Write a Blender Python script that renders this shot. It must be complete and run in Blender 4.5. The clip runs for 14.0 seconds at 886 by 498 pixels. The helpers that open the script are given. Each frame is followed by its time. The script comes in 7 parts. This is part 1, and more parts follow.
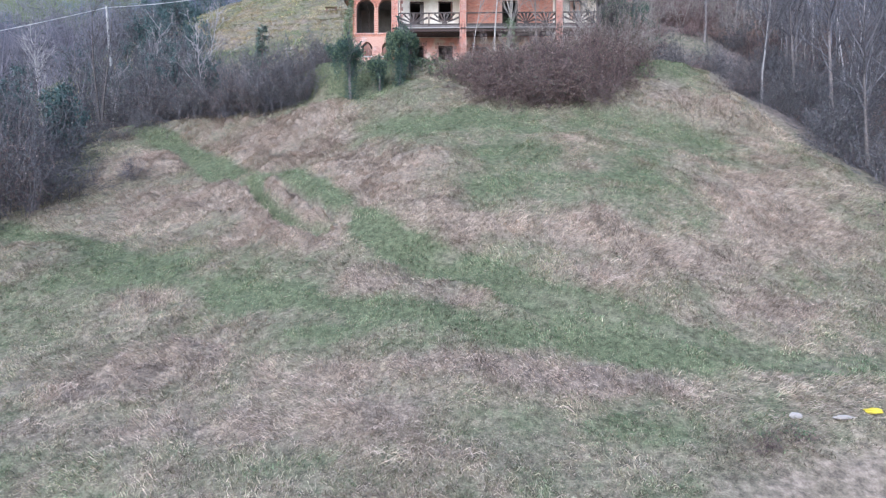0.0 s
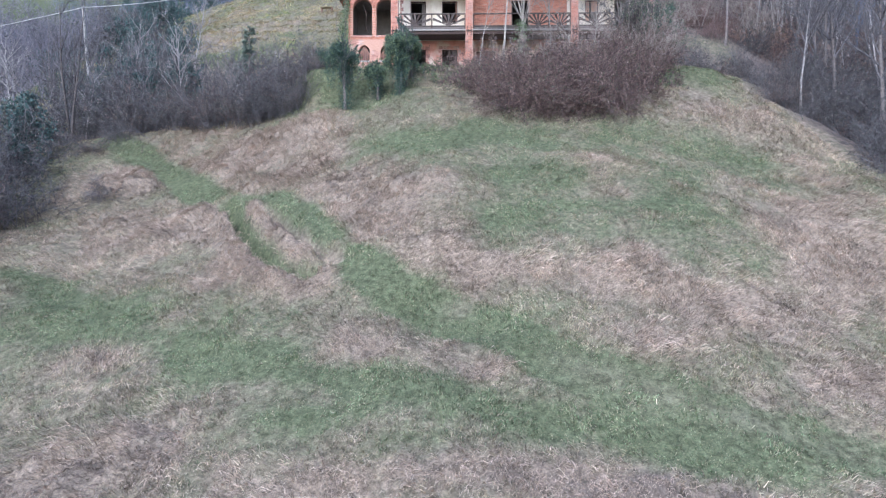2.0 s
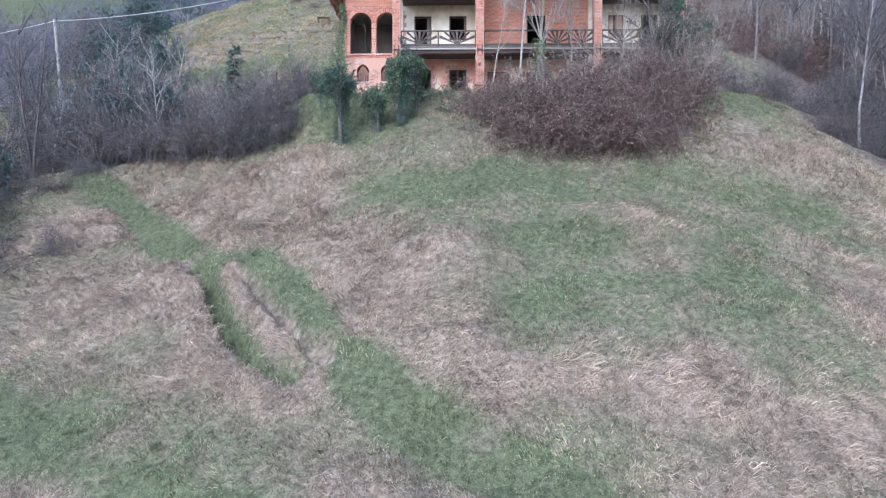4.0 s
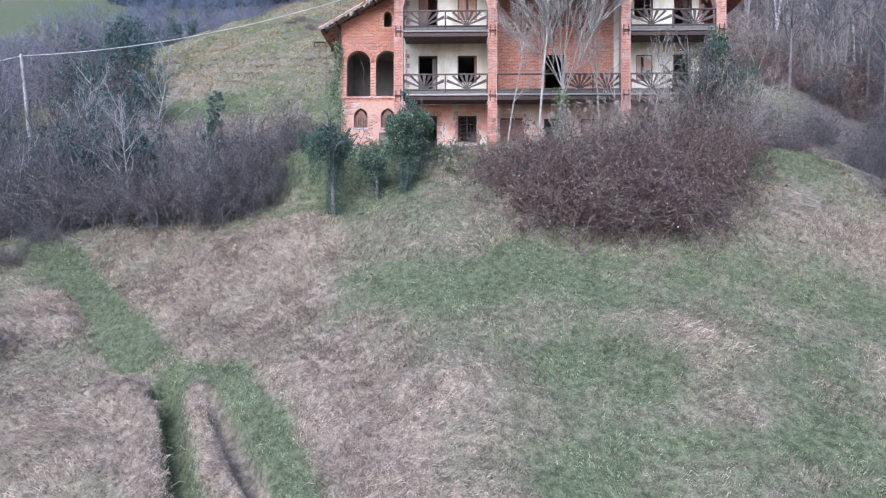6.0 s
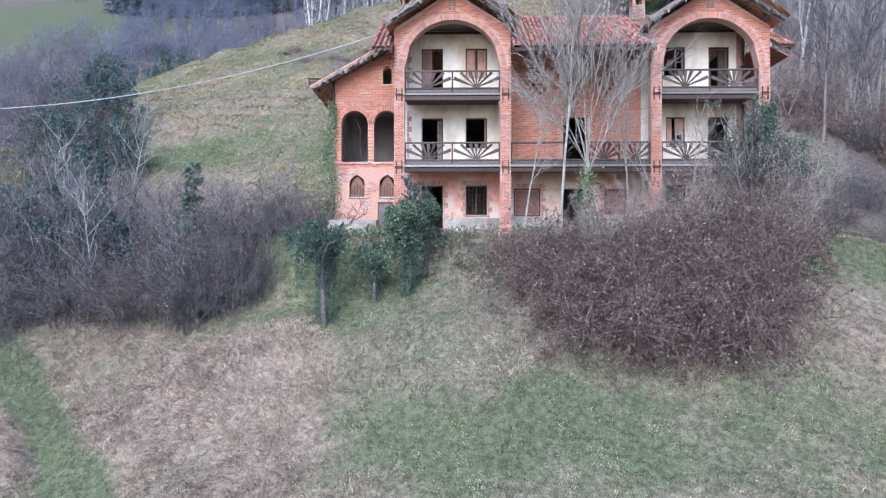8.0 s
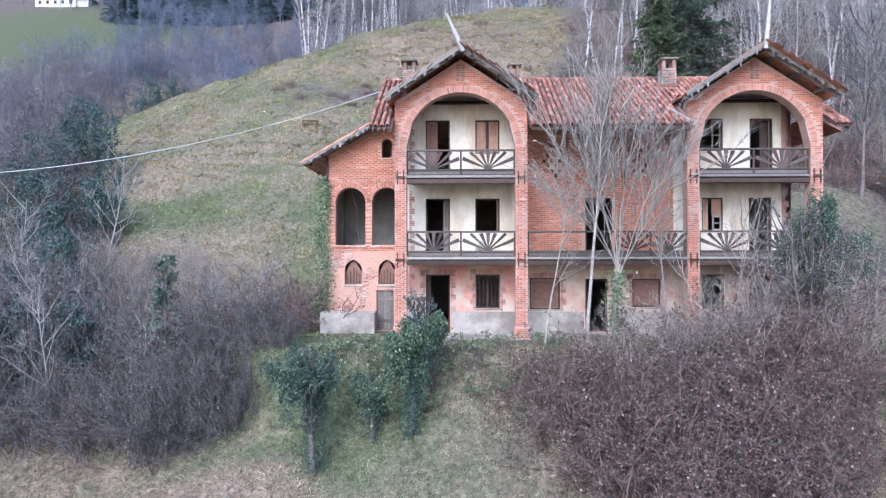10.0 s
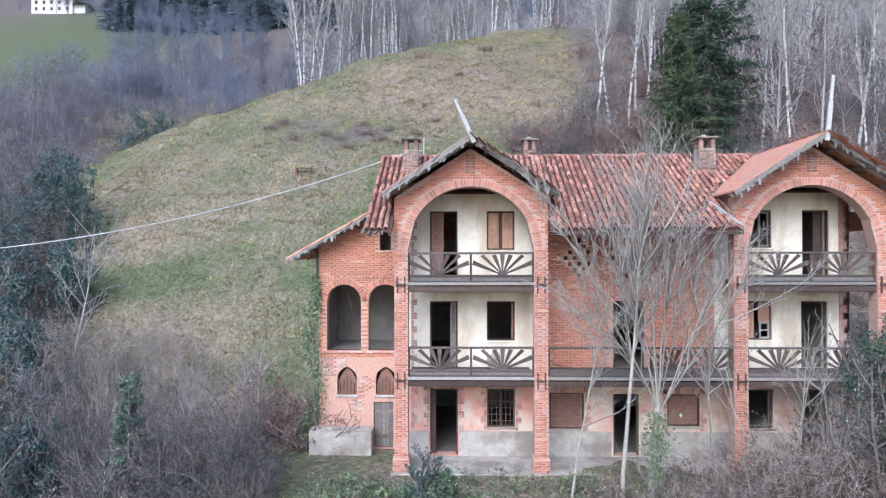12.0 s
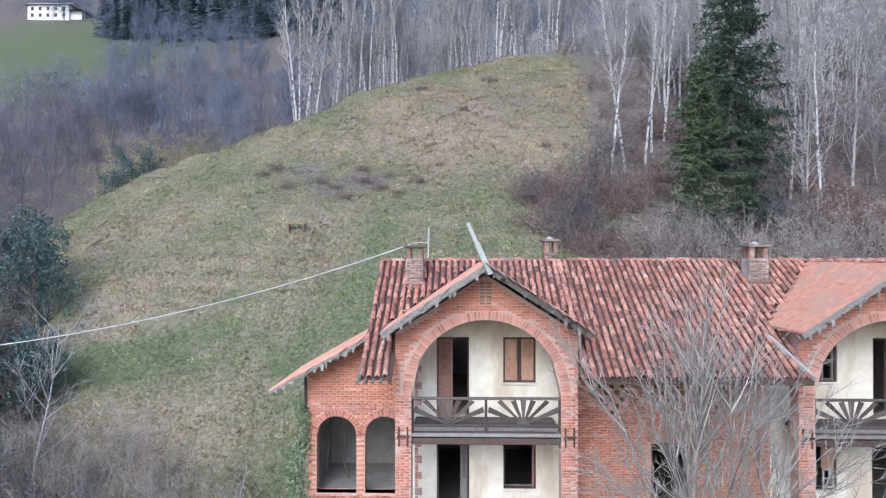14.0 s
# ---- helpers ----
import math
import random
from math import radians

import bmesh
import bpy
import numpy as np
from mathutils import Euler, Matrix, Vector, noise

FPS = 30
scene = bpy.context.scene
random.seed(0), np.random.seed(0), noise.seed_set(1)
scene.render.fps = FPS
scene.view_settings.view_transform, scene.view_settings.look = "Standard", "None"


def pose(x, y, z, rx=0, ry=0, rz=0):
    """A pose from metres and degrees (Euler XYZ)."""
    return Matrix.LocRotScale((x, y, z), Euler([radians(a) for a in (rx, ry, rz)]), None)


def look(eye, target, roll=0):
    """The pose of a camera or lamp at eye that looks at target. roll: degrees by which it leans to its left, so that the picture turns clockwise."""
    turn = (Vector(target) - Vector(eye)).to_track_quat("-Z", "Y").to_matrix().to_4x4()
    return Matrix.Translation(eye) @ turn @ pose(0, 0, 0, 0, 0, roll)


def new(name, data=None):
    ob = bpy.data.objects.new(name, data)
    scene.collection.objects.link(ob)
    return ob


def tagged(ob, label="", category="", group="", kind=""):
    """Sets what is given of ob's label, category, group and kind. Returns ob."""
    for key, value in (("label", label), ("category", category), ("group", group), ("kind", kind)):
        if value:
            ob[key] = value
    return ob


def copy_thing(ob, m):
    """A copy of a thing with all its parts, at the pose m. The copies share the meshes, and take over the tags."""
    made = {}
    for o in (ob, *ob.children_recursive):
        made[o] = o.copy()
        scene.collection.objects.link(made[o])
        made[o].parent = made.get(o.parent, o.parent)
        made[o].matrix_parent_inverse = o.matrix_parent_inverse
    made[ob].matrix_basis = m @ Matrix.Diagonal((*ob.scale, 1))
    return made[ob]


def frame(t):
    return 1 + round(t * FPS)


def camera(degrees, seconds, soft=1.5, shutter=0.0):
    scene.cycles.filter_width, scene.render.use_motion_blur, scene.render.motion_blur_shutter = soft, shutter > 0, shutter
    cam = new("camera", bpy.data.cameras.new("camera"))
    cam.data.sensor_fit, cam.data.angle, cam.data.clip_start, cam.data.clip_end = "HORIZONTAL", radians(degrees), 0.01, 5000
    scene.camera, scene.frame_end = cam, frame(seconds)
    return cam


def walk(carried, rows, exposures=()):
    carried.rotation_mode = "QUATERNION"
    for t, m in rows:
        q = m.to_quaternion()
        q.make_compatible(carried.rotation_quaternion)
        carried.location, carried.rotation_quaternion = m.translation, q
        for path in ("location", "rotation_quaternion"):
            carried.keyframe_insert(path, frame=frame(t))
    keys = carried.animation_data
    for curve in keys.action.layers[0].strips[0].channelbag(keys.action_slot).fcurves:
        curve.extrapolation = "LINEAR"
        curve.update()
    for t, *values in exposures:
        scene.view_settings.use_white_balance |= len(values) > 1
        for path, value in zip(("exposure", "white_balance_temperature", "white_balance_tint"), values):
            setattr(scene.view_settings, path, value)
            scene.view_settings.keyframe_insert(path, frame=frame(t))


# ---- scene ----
# Camera: drone rising along the hillside towards the house
cam = camera(70.0, 14.0, soft=1.25)
METRES, DEEP, EYE, TURN = 27.0, 1.6637, -11.45, 1.2
ROWS = [
    (0.0, 0.0, 0.0, 0.0, 0.0, 0.0, 0.0),
    (0.5, -0.0022, 0.0182, 0.0125, -0.06, 0.04, -0.01),
    (1.0, -0.0048, 0.0376, 0.0255, -0.11, 0.07, -0.02),
    (1.5, -0.0078, 0.058, 0.0381, -0.12, 0.03, -0.04),
    (2.0, -0.0111, 0.0789, 0.0503, -0.14, 0.04, -0.05),
    (2.5, -0.0144, 0.1004, 0.0649, -0.15, -0.02, -0.08),
    (3.0, -0.0182, 0.1224, 0.0865, -0.13, -0.01, -0.06),
    (5.5, -0.0337, 0.2309, 0.2276, 0.08, 0.17, -0.1),
    (6.0, -0.0365, 0.2516, 0.2601, 0.11, 0.24, -0.1),
    (6.5, -0.0389, 0.2716, 0.2939, 0.12, 0.28, -0.09),
    (7.0, -0.0415, 0.291, 0.328, 0.12, 0.37, -0.07),
    (7.5, -0.0443, 0.3096, 0.3625, 0.1, 0.52, -0.07),
    (8.0, -0.0468, 0.3278, 0.3971, 0.14, 0.64, -0.04),
    (10.5, -0.0584, 0.4152, 0.5722, 0.25, 0.81, 0.14),
    (11.0, -0.0608, 0.4328, 0.6065, 0.23, 0.83, 0.14),
    (11.5, -0.0628, 0.4503, 0.6416, 0.26, 0.83, 0.16),
    (12.0, -0.0643, 0.4677, 0.6774, 0.3, 0.87, 0.16),
    (12.5, -0.0666, 0.4848, 0.7138, 0.31, 0.88, 0.18),
    (13.0, -0.0685, 0.502, 0.7504, 0.33, 0.89, 0.14),
    (13.5, -0.0716, 0.5194, 0.7862, 0.32, 0.94, 0.13),
    (14.0, -0.0746, 0.5367, 0.8216, 0.28, 0.94, 0.07),
]
walk(cam, [(t, pose(0, 0, EYE, 0, 0, TURN) @ pose(METRES * x, METRES * DEEP * y, METRES * z, 90 + pitch / DEEP, roll / DEEP, yaw / DEEP))
           for t, x, y, z, yaw, pitch, roll in ROWS], exposures=((0, 1.0, 5240, 10), (5.5, 0.93, 5200, 11), (8, 1.0, 5200, 12), (10.5, 1.03, 5230, 11), (12, 0.94, 5380, 8), (14, 0.80, 5380, 7)))

# ---------------------------------------------------------------- light
world = bpy.data.worlds.new("overcast_dusk")
scene.world = world
world.use_nodes = True
SUN_UP, SUN_WAY = 38.0, 198.0
wn = world.node_tree
sky = wn.nodes.new("ShaderNodeTexSky")
sky.sky_type = "NISHITA"
sky.sun_disc = False
sky.sun_elevation, sky.sun_rotation = radians(SUN_UP), radians(SUN_WAY)
sky.altitude, sky.air_density, sky.dust_density, sky.ozone_density = 600, 1.0, 4.0, 1.0
wn.links.new(sky.outputs[0], wn.nodes["Background"].inputs[0])
wn.nodes["Background"].inputs[1].default_value = 0.15
sun_data = bpy.data.lights.new("sun", "SUN")
sun_data.energy, sun_data.angle, sun_data.color = 1.3, radians(40), (1.0, 0.96, 0.91)
sun = new("sun", sun_data)
sun.matrix_world = look((0, 0, 60), (40 * math.sin(radians(SUN_WAY)) * -1, -40 * math.cos(radians(SUN_WAY)), 60 - 40 * math.tan(radians(SUN_UP))))


# ---------------------------------------------------------------- material tools
def nodes_of(name):
    m = bpy.data.materials.new(name)
    m.use_nodes = True
    t = m.node_tree
    return m, t, t.nodes["Principled BSDF"]


def node(t, kind, **values):
    n = t.nodes.new(kind)
    for key, v in values.items():
        sock = n.inputs.get(key.replace("_", " "))
        if sock is not None:
            sock.default_value = v
    return n


def noise_at(t, scale, detail=4.0, rough=0.6, coord="Object", stretch=None):
    tc = t.nodes.new("ShaderNodeTexCoord" if coord != "World" else "ShaderNodeNewGeometry")
    out = tc.outputs["Position" if coord == "World" else coord]
    if stretch:
        mp = t.nodes.new("ShaderNodeMapping")
        mp.inputs["Scale"].default_value = stretch
        t.links.new(out, mp.inputs["Vector"])
        out = mp.outputs[0]
    n = node(t, "ShaderNodeTexNoise", Scale=scale, Detail=detail, Roughness=rough)
    t.links.new(out, n.inputs["Vector"])
    return n.outputs["Fac"]


def ramp(t, fac, stops):
    r = t.nodes.new("ShaderNodeValToRGB")
    e = r.color_ramp.elements
    while len(e) < len(stops):
        e.new(0.5)
    for el, (p, c) in zip(e, stops):
        el.position, el.color = p, (*c, 1)
    t.links.new(fac, r.inputs[0])
    return r.outputs[0]


def mix(t, fac, a, b, mode="MIX"):
    n = t.nodes.new("ShaderNodeMix")
    n.data_type, n.blend_type = "RGBA", mode
    for sock, v in ((n.inputs[0], fac), (n.inputs[6], a), (n.inputs[7], b)):
        if isinstance(v, (int, float)):
            sock.default_value = v
        elif isinstance(v, tuple):
            sock.default_value = (*v, 1)
        else:
            t.links.new(v, sock)
    return n.outputs[2]


def bump(t, bsdf, fac, strength=0.4, distance=0.02):
    b = node(t, "ShaderNodeBump", Strength=strength, Distance=distance)
    t.links.new(fac, b.inputs["Height"])
    t.links.new(b.outputs[0], bsdf.inputs["Normal"])


def varied(name, dark, light, scale=6.0, rough=0.9, stain=None, stain_scale=0.7, random_amount=0.25, relief=0.3, metal=0.0, stretch=None, coord="Object", stain_stretch=None):
    """A rough natural surface: two tones of grain, larger stains, and some change from piece to piece."""
    m, t, b = nodes_of(name)
    fine = noise_at(t, scale, 6, 0.65, coord, stretch)
    col = ramp(t, fine, [(0.3, dark), (0.7, light)])
    if stain:
        big = noise_at(t, stain_scale, 4, 0.6, coord, stain_stretch)
        edge = ramp(t, big, [(0.48, (0, 0, 0)), (0.62, (1, 1, 1))])
        col = mix(t, edge, col, stain)
    if random_amount:
        info = t.nodes.new("ShaderNodeObjectInfo")
        geo = t.nodes.new("ShaderNodeNewGeometry")
        s = t.nodes.new("ShaderNodeMath")
        s.operation = "ADD"
        t.links.new(info.outputs["Random"], s.inputs[0])
        t.links.new(geo.outputs["Random Per Island"], s.inputs[1])
        w = t.nodes.new("ShaderNodeMath")
        w.operation = "FRACT"
        t.links.new(s.outputs[0], w.inputs[0])
        lo, hi = 1 - random_amount, 1 + random_amount
        shade = ramp(t, w.outputs[0], [(0.0, (lo, lo, lo)), (1.0, (hi, hi, hi))])
        col = mix(t, 1.0, col, shade, "MULTIPLY")
    t.links.new(col, b.inputs["Base Color"])
    b.inputs["Roughness"].default_value = rough
    b.inputs["Metallic"].default_value = metal
    b.inputs["Specular IOR Level"].default_value = 0.25
    if relief:
        bump(t, b, fine, relief)
    return m


BARK = varied("bark_grey", (0.10, 0.085, 0.08), (0.24, 0.21, 0.20), 8)
BARK_PALE = varied("bark_pale", (0.25, 0.232, 0.225), (0.48, 0.45, 0.44), 7)
BARK_BIRCH = varied("bark_birch", (0.31, 0.293, 0.293), (0.59, 0.567, 0.562), 5, stain=(0.12, 0.1, 0.1), stain_scale=3.0)
TWIG_RED = varied("twig_red_brown", (0.115, 0.08, 0.078), (0.28, 0.198, 0.188), 5, random_amount=0.45)
TWIG_BRAMBLE = varied("twig_bramble", (0.10, 0.069, 0.064), (0.255, 0.182, 0.166), 5, random_amount=0.45)
TWIG_GREY = varied("twig_grey", (0.072, 0.068, 0.073), (0.205, 0.192, 0.20), 5, random_amount=0.5)
TWIG_PALE = varied("twig_pale_grey", (0.23, 0.198, 0.178), (0.425, 0.37, 0.33), 5, random_amount=0.35)
BARK_ASH = varied("bark_ash", (0.23, 0.205, 0.185), (0.41, 0.375, 0.34), 6, random_amount=0.3)
EVERGREEN = varied("evergreen_leaf", (0.042, 0.074, 0.072), (0.115, 0.172, 0.162), 4, rough=0.7, random_amount=0.4)
# Blue-violet distance haze is mixed into these two twig colours.
TWIG_FAR_HAZE = varied("twig_far_woods_haze", (0.085, 0.10, 0.142), (0.21, 0.232, 0.305), 0.12, coord="World")
TWIG_VALLEY_HAZE = varied("twig_valley_wood_haze", (0.11, 0.105, 0.125), (0.26, 0.242, 0.275), 0.12, coord="World")
IVY = varied("ivy_leaf", (0.034, 0.062, 0.052), (0.105, 0.155, 0.125), 4, rough=0.9, random_amount=0.4)
IVY_LIGHT = varied("ivy_leaf_light", (0.10, 0.145, 0.08), (0.23, 0.285, 0.16), 4, rough=0.75, random_amount=0.4)
WILLOW = varied("willow_twig", (0.23, 0.195, 0.115), (0.42, 0.36, 0.22), 2, random_amount=0.4)
DRY_LEAF = varied("dry_leaf", (0.14, 0.092, 0.075), (0.36, 0.26, 0.215), 4, random_amount=0.4)
NEEDLE_PALE = varied("needles_young", (0.10, 0.145, 0.12), (0.22, 0.28, 0.23), 3, random_amount=0.4)
# Green needles tinted blue in the colour for distance haze.
NEEDLE_FAR_HAZE = varied("needles_far_haze", (0.055, 0.08, 0.095), (0.115, 0.15, 0.17), 0.2, coord="World", random_amount=0.3)
NEEDLE_DARK = varied("needles_dark", (0.045, 0.072, 0.055), (0.14, 0.185, 0.135), 3, random_amount=0.4)
NEEDLE = varied("needles", (0.07, 0.098, 0.058), (0.185, 0.225, 0.13), 3, random_amount=0.4)
BRICK = varied("brick_red", (0.40, 0.15, 0.095), (0.58, 0.255, 0.17), 9, stain=(0.44, 0.19, 0.135), stain_scale=0.9, random_amount=0.2, relief=0.25)
BRICK_PIER = varied("brick_pier", (0.36, 0.135, 0.095), (0.54, 0.24, 0.17), 9, stain=(0.50, 0.30, 0.25), stain_scale=1.8, random_amount=0.25, relief=0.25)
MORTAR_BAY = varied("mortar_pinkish", (0.43, 0.28, 0.23), (0.60, 0.42, 0.36), 14, random_amount=0)
MORTAR_RED = varied("mortar_dusty_red", (0.44, 0.25, 0.19), (0.62, 0.40, 0.32), 14, random_amount=0)
WOOD_TAN = varied("wood_pinkish_tan", (0.36, 0.21, 0.15), (0.54, 0.34, 0.25), 5, stretch=(4, 1, 1), random_amount=0.15)
BRICK_SOOT = varied("brick_sooty", (0.19, 0.12, 0.10), (0.38, 0.25, 0.21), 9, stain=(0.15, 0.12, 0.11), stain_scale=2.0, random_amount=0.3, relief=0.25)
BRICK_PALE = varied("brick_weathered", (0.34, 0.17, 0.14), (0.56, 0.33, 0.28), 9, stain=(0.52, 0.40, 0.36), stain_scale=1.6, random_amount=0.3, relief=0.25)
PLASTER = varied("plaster_cream", (0.70, 0.63, 0.52), (0.85, 0.79, 0.685), 3, stain=(0.60, 0.50, 0.385), stain_scale=0.7, stain_stretch=(1.5, 1.0, 0.5), random_amount=0, relief=0.15)
PLASTER_PINK = varied("plaster_pink", (0.56, 0.26, 0.20), (0.74, 0.43, 0.35), 3, stain=(0.64, 0.54, 0.45), stain_scale=0.9, random_amount=0, relief=0.2)
PLASTER_WORN = varied("plaster_worn", (0.52, 0.40, 0.32), (0.72, 0.60, 0.50), 3, stain=(0.58, 0.34, 0.27), stain_scale=1.1, random_amount=0, relief=0.2)
PLASTER_GREY = varied("plaster_grey", (0.32, 0.29, 0.26), (0.50, 0.455, 0.415), 4, stain=(0.25, 0.22, 0.195), stain_scale=0.9, random_amount=0)
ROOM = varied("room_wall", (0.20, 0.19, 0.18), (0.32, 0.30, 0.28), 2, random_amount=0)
WOOD_DARK = varied("wood_dark", (0.045, 0.032, 0.028), (0.12, 0.085, 0.075), 9, stretch=(1, 6, 6), random_amount=0.3)
WOOD_GREY = varied("wood_weathered", (0.11, 0.095, 0.09), (0.26, 0.235, 0.22), 9, stretch=(1, 6, 6), random_amount=0.3)
WOOD_RAIL = varied("wood_rail", (0.055, 0.045, 0.042), (0.15, 0.125, 0.115), 9, stretch=(1, 6, 6), random_amount=0.3)
STONE_DULL = varied("stone_dull", (0.15, 0.13, 0.115), (0.33, 0.29, 0.26), 7, stain=(0.12, 0.12, 0.10), random_amount=0)
WOOD_PALE = varied("wood_bleached", (0.17, 0.155, 0.145), (0.37, 0.345, 0.32), 9, stretch=(1, 6, 6), random_amount=0.35)
WOOD_BROWN = varied("wood_brown_paint", (0.17, 0.095, 0.075), (0.30, 0.175, 0.14), 6, stretch=(1, 1, 4), random_amount=0.15)
TILE_NEW = varied("roof_tile_orange", (0.48, 0.20, 0.13), (0.70, 0.37, 0.26), 5, stain=(0.50, 0.30, 0.225), stain_scale=1.6, random_amount=0.32, coord="World")
# Near-black bed: the shade of the channels between barrel tiles is in its colour.
TILE_GROOVE_SHADE = varied("roof_bed_groove_shade", (0.06, 0.036, 0.034), (0.13, 0.078, 0.07), 3, random_amount=0)
STONE = varied("stone_concrete", (0.36, 0.35, 0.34), (0.60, 0.58, 0.56), 4, stain=(0.30, 0.29, 0.27), random_amount=0)
METAL = varied("metal_grey", (0.36, 0.355, 0.34), (0.52, 0.51, 0.49), 5, rough=0.6, metal=0.0, random_amount=0, relief=0)
CABLE = varied("cable_pale", (0.45, 0.45, 0.46), (0.6, 0.6, 0.6), 2, rough=0.6, random_amount=0, relief=0)
WHITE = varied("white_wall", (0.62, 0.60, 0.57), (0.80, 0.78, 0.75), 2, random_amount=0, relief=0)
YELLOW = varied("yellow_plastic", (0.55, 0.42, 0.03), (0.75, 0.60, 0.06), 2, rough=0.5, random_amount=0, relief=0)


def pieces_material(name, stops, scale, rough=0.9, patch=None, patch_scale=1.2, patch_edge=(0.5, 0.62)):
    """Pieces that differ from one another along a range of colours, with grain and patches of growth over them."""
    m, t, b = nodes_of(name)
    info, geo = t.nodes.new("ShaderNodeObjectInfo"), t.nodes.new("ShaderNodeNewGeometry")
    s, w = t.nodes.new("ShaderNodeMath"), t.nodes.new("ShaderNodeMath")
    s.operation, w.operation = "ADD", "FRACT"
    t.links.new(info.outputs["Random"], s.inputs[0])
    t.links.new(geo.outputs["Random Per Island"], s.inputs[1])
    t.links.new(s.outputs[0], w.inputs[0])
    col = ramp(t, w.outputs[0], stops)
    fine = noise_at(t, scale, 6, 0.7, "World")
    col = mix(t, 1.0, col, ramp(t, fine, [(0.3, (0.55, 0.55, 0.55)), (0.7, (1.3, 1.3, 1.3))]), "MULTIPLY")
    if patch:
        col = mix(t, ramp(t, noise_at(t, patch_scale, 7, 0.72, "World"), [(patch_edge[0], (0, 0, 0)), (patch_edge[1], (0.85, 0.85, 0.85))]), col, patch)
    t.links.new(col, b.inputs["Base Color"])
    b.inputs["Roughness"].default_value = rough
    b.inputs["Specular IOR Level"].default_value = 0.2
    bump(t, b, fine, 0.3)
    return m


TILE = pieces_material("roof_tile", [(0.0, (0.20, 0.105, 0.09)), (0.35, (0.36, 0.165, 0.13)), (0.7, (0.48, 0.235, 0.18)), (1.0, (0.54, 0.315, 0.25))], 6.0, patch=(0.15, 0.11, 0.10), patch_scale=2.6, patch_edge=(0.5, 0.64))
BRAMBLE_LEAF = pieces_material("bramble_leaf", [(0.0, (0.055, 0.042, 0.046)), (0.4, (0.15, 0.108, 0.105)), (0.62, (0.27, 0.19, 0.165)), (0.70, (0.07, 0.085, 0.052)), (0.8, (0.13, 0.15, 0.10)), (0.93, (0.24, 0.18, 0.162)), (1.0, (0.45, 0.38, 0.345))], 4.0)
SCRUB_LEAF = pieces_material("scrub_leaf", [(0.0, (0.05, 0.043, 0.046)), (0.4, (0.125, 0.107, 0.108)), (0.58, (0.07, 0.092, 0.08)), (0.82, (0.135, 0.158, 0.128)), (0.9, (0.24, 0.19, 0.165)), (1.0, (0.42, 0.36, 0.33))], 4.0)


# ---------------------------------------------------------------- mesh tools
def np_mesh(name, verts, faces, material, parent=None, label="", smooth=False, attrs=None):
    """One mesh from arrays: faces is a list of (n, k) index arrays."""
    verts = np.asarray(verts, np.float32)
    faces = [np.asarray(f, np.int32) for f in faces if len(f)]
    me = bpy.data.meshes.new(name)
    me.vertices.add(len(verts))
    me.vertices.foreach_set("co", verts.ravel())
    idx = np.concatenate([f.ravel() for f in faces])
    size = np.concatenate([np.full(len(f), f.shape[1], np.int32) for f in faces])
    me.loops.add(len(idx))
    me.loops.foreach_set("vertex_index", idx)
    me.polygons.add(len(size))
    me.polygons.foreach_set("loop_start", np.concatenate([[0], np.cumsum(size)[:-1]]).astype(np.int32))
    if smooth:
        me.polygons.foreach_set("use_smooth", np.ones(len(size), bool))
    for key, v in (attrs or {}).items():
        a = me.attributes.new(key, "FLOAT", "POINT")
        a.data.foreach_set("value", np.asarray(v, np.float32))
    me.update(calc_edges=True)
    me.materials.append(material)
    ob = new(name, me)
    if parent is not None:
        ob.parent = parent
    if label:
        ob["label"] = label
    return ob


def part(name, bm, material, parent=None, label=""):
    me = bpy.data.meshes.new(name)
    bmesh.ops.recalc_face_normals(bm, faces=bm.faces)
    bm.to_mesh(me)
    bm.free()
    me.materials.append(material)
    ob = new(name, me)
    if parent is not None:
        ob.parent = parent
    if label:
        ob["label"] = label
    return ob


def block(bm, x0, x1, y0, y1, z0, z1):
    v = [bm.verts.new(p) for p in ((x0, y0, z0), (x1, y0, z0), (x1, y1, z0), (x0, y1, z0), (x0, y0, z1), (x1, y0, z1), (x1, y1, z1), (x0, y1, z1))]
    for f in ((0, 3, 2, 1), (4, 5, 6, 7), (0, 1, 5, 4), (1, 2, 6, 5), (2, 3, 7, 6), (3, 0, 4, 7)):
        bm.faces.new([v[i] for i in f])
    return v


def box_part(name, dims, material, parent, label=""):
    bm = bmesh.new()
    block(bm, *dims)
    bmesh.ops.bevel(bm, geom=list(bm.edges), offset=min(0.012, 0.2 * min(dims[1] - dims[0], dims[3] - dims[2], dims[5] - dims[4])), segments=1, affect="EDGES")
    return part(name, bm, material, parent, label)


def beam(bm, a, b, w, h, up=(0, 0, 1)):
    """A square bar from a to b."""
    a, b = Vector(a), Vector(b)
    d = (b - a).normalized()
    s = d.cross(Vector(up))
    s = s.normalized() if s.length > 1e-4 else Vector((1, 0, 0))
    u = s.cross(d)
    q = []
    for p in (a, b):
        for i, j in ((-1, -1), (1, -1), (1, 1), (-1, 1)):
            q.append(bm.verts.new(p + s * i * w / 2 + u * j * h / 2))
    for f in ((0, 1, 2, 3), (7, 6, 5, 4), (0, 4, 5, 1), (1, 5, 6, 2), (2, 6, 7, 3), (3, 7, 4, 0)):
        bm.faces.new([q[i] for i in f])


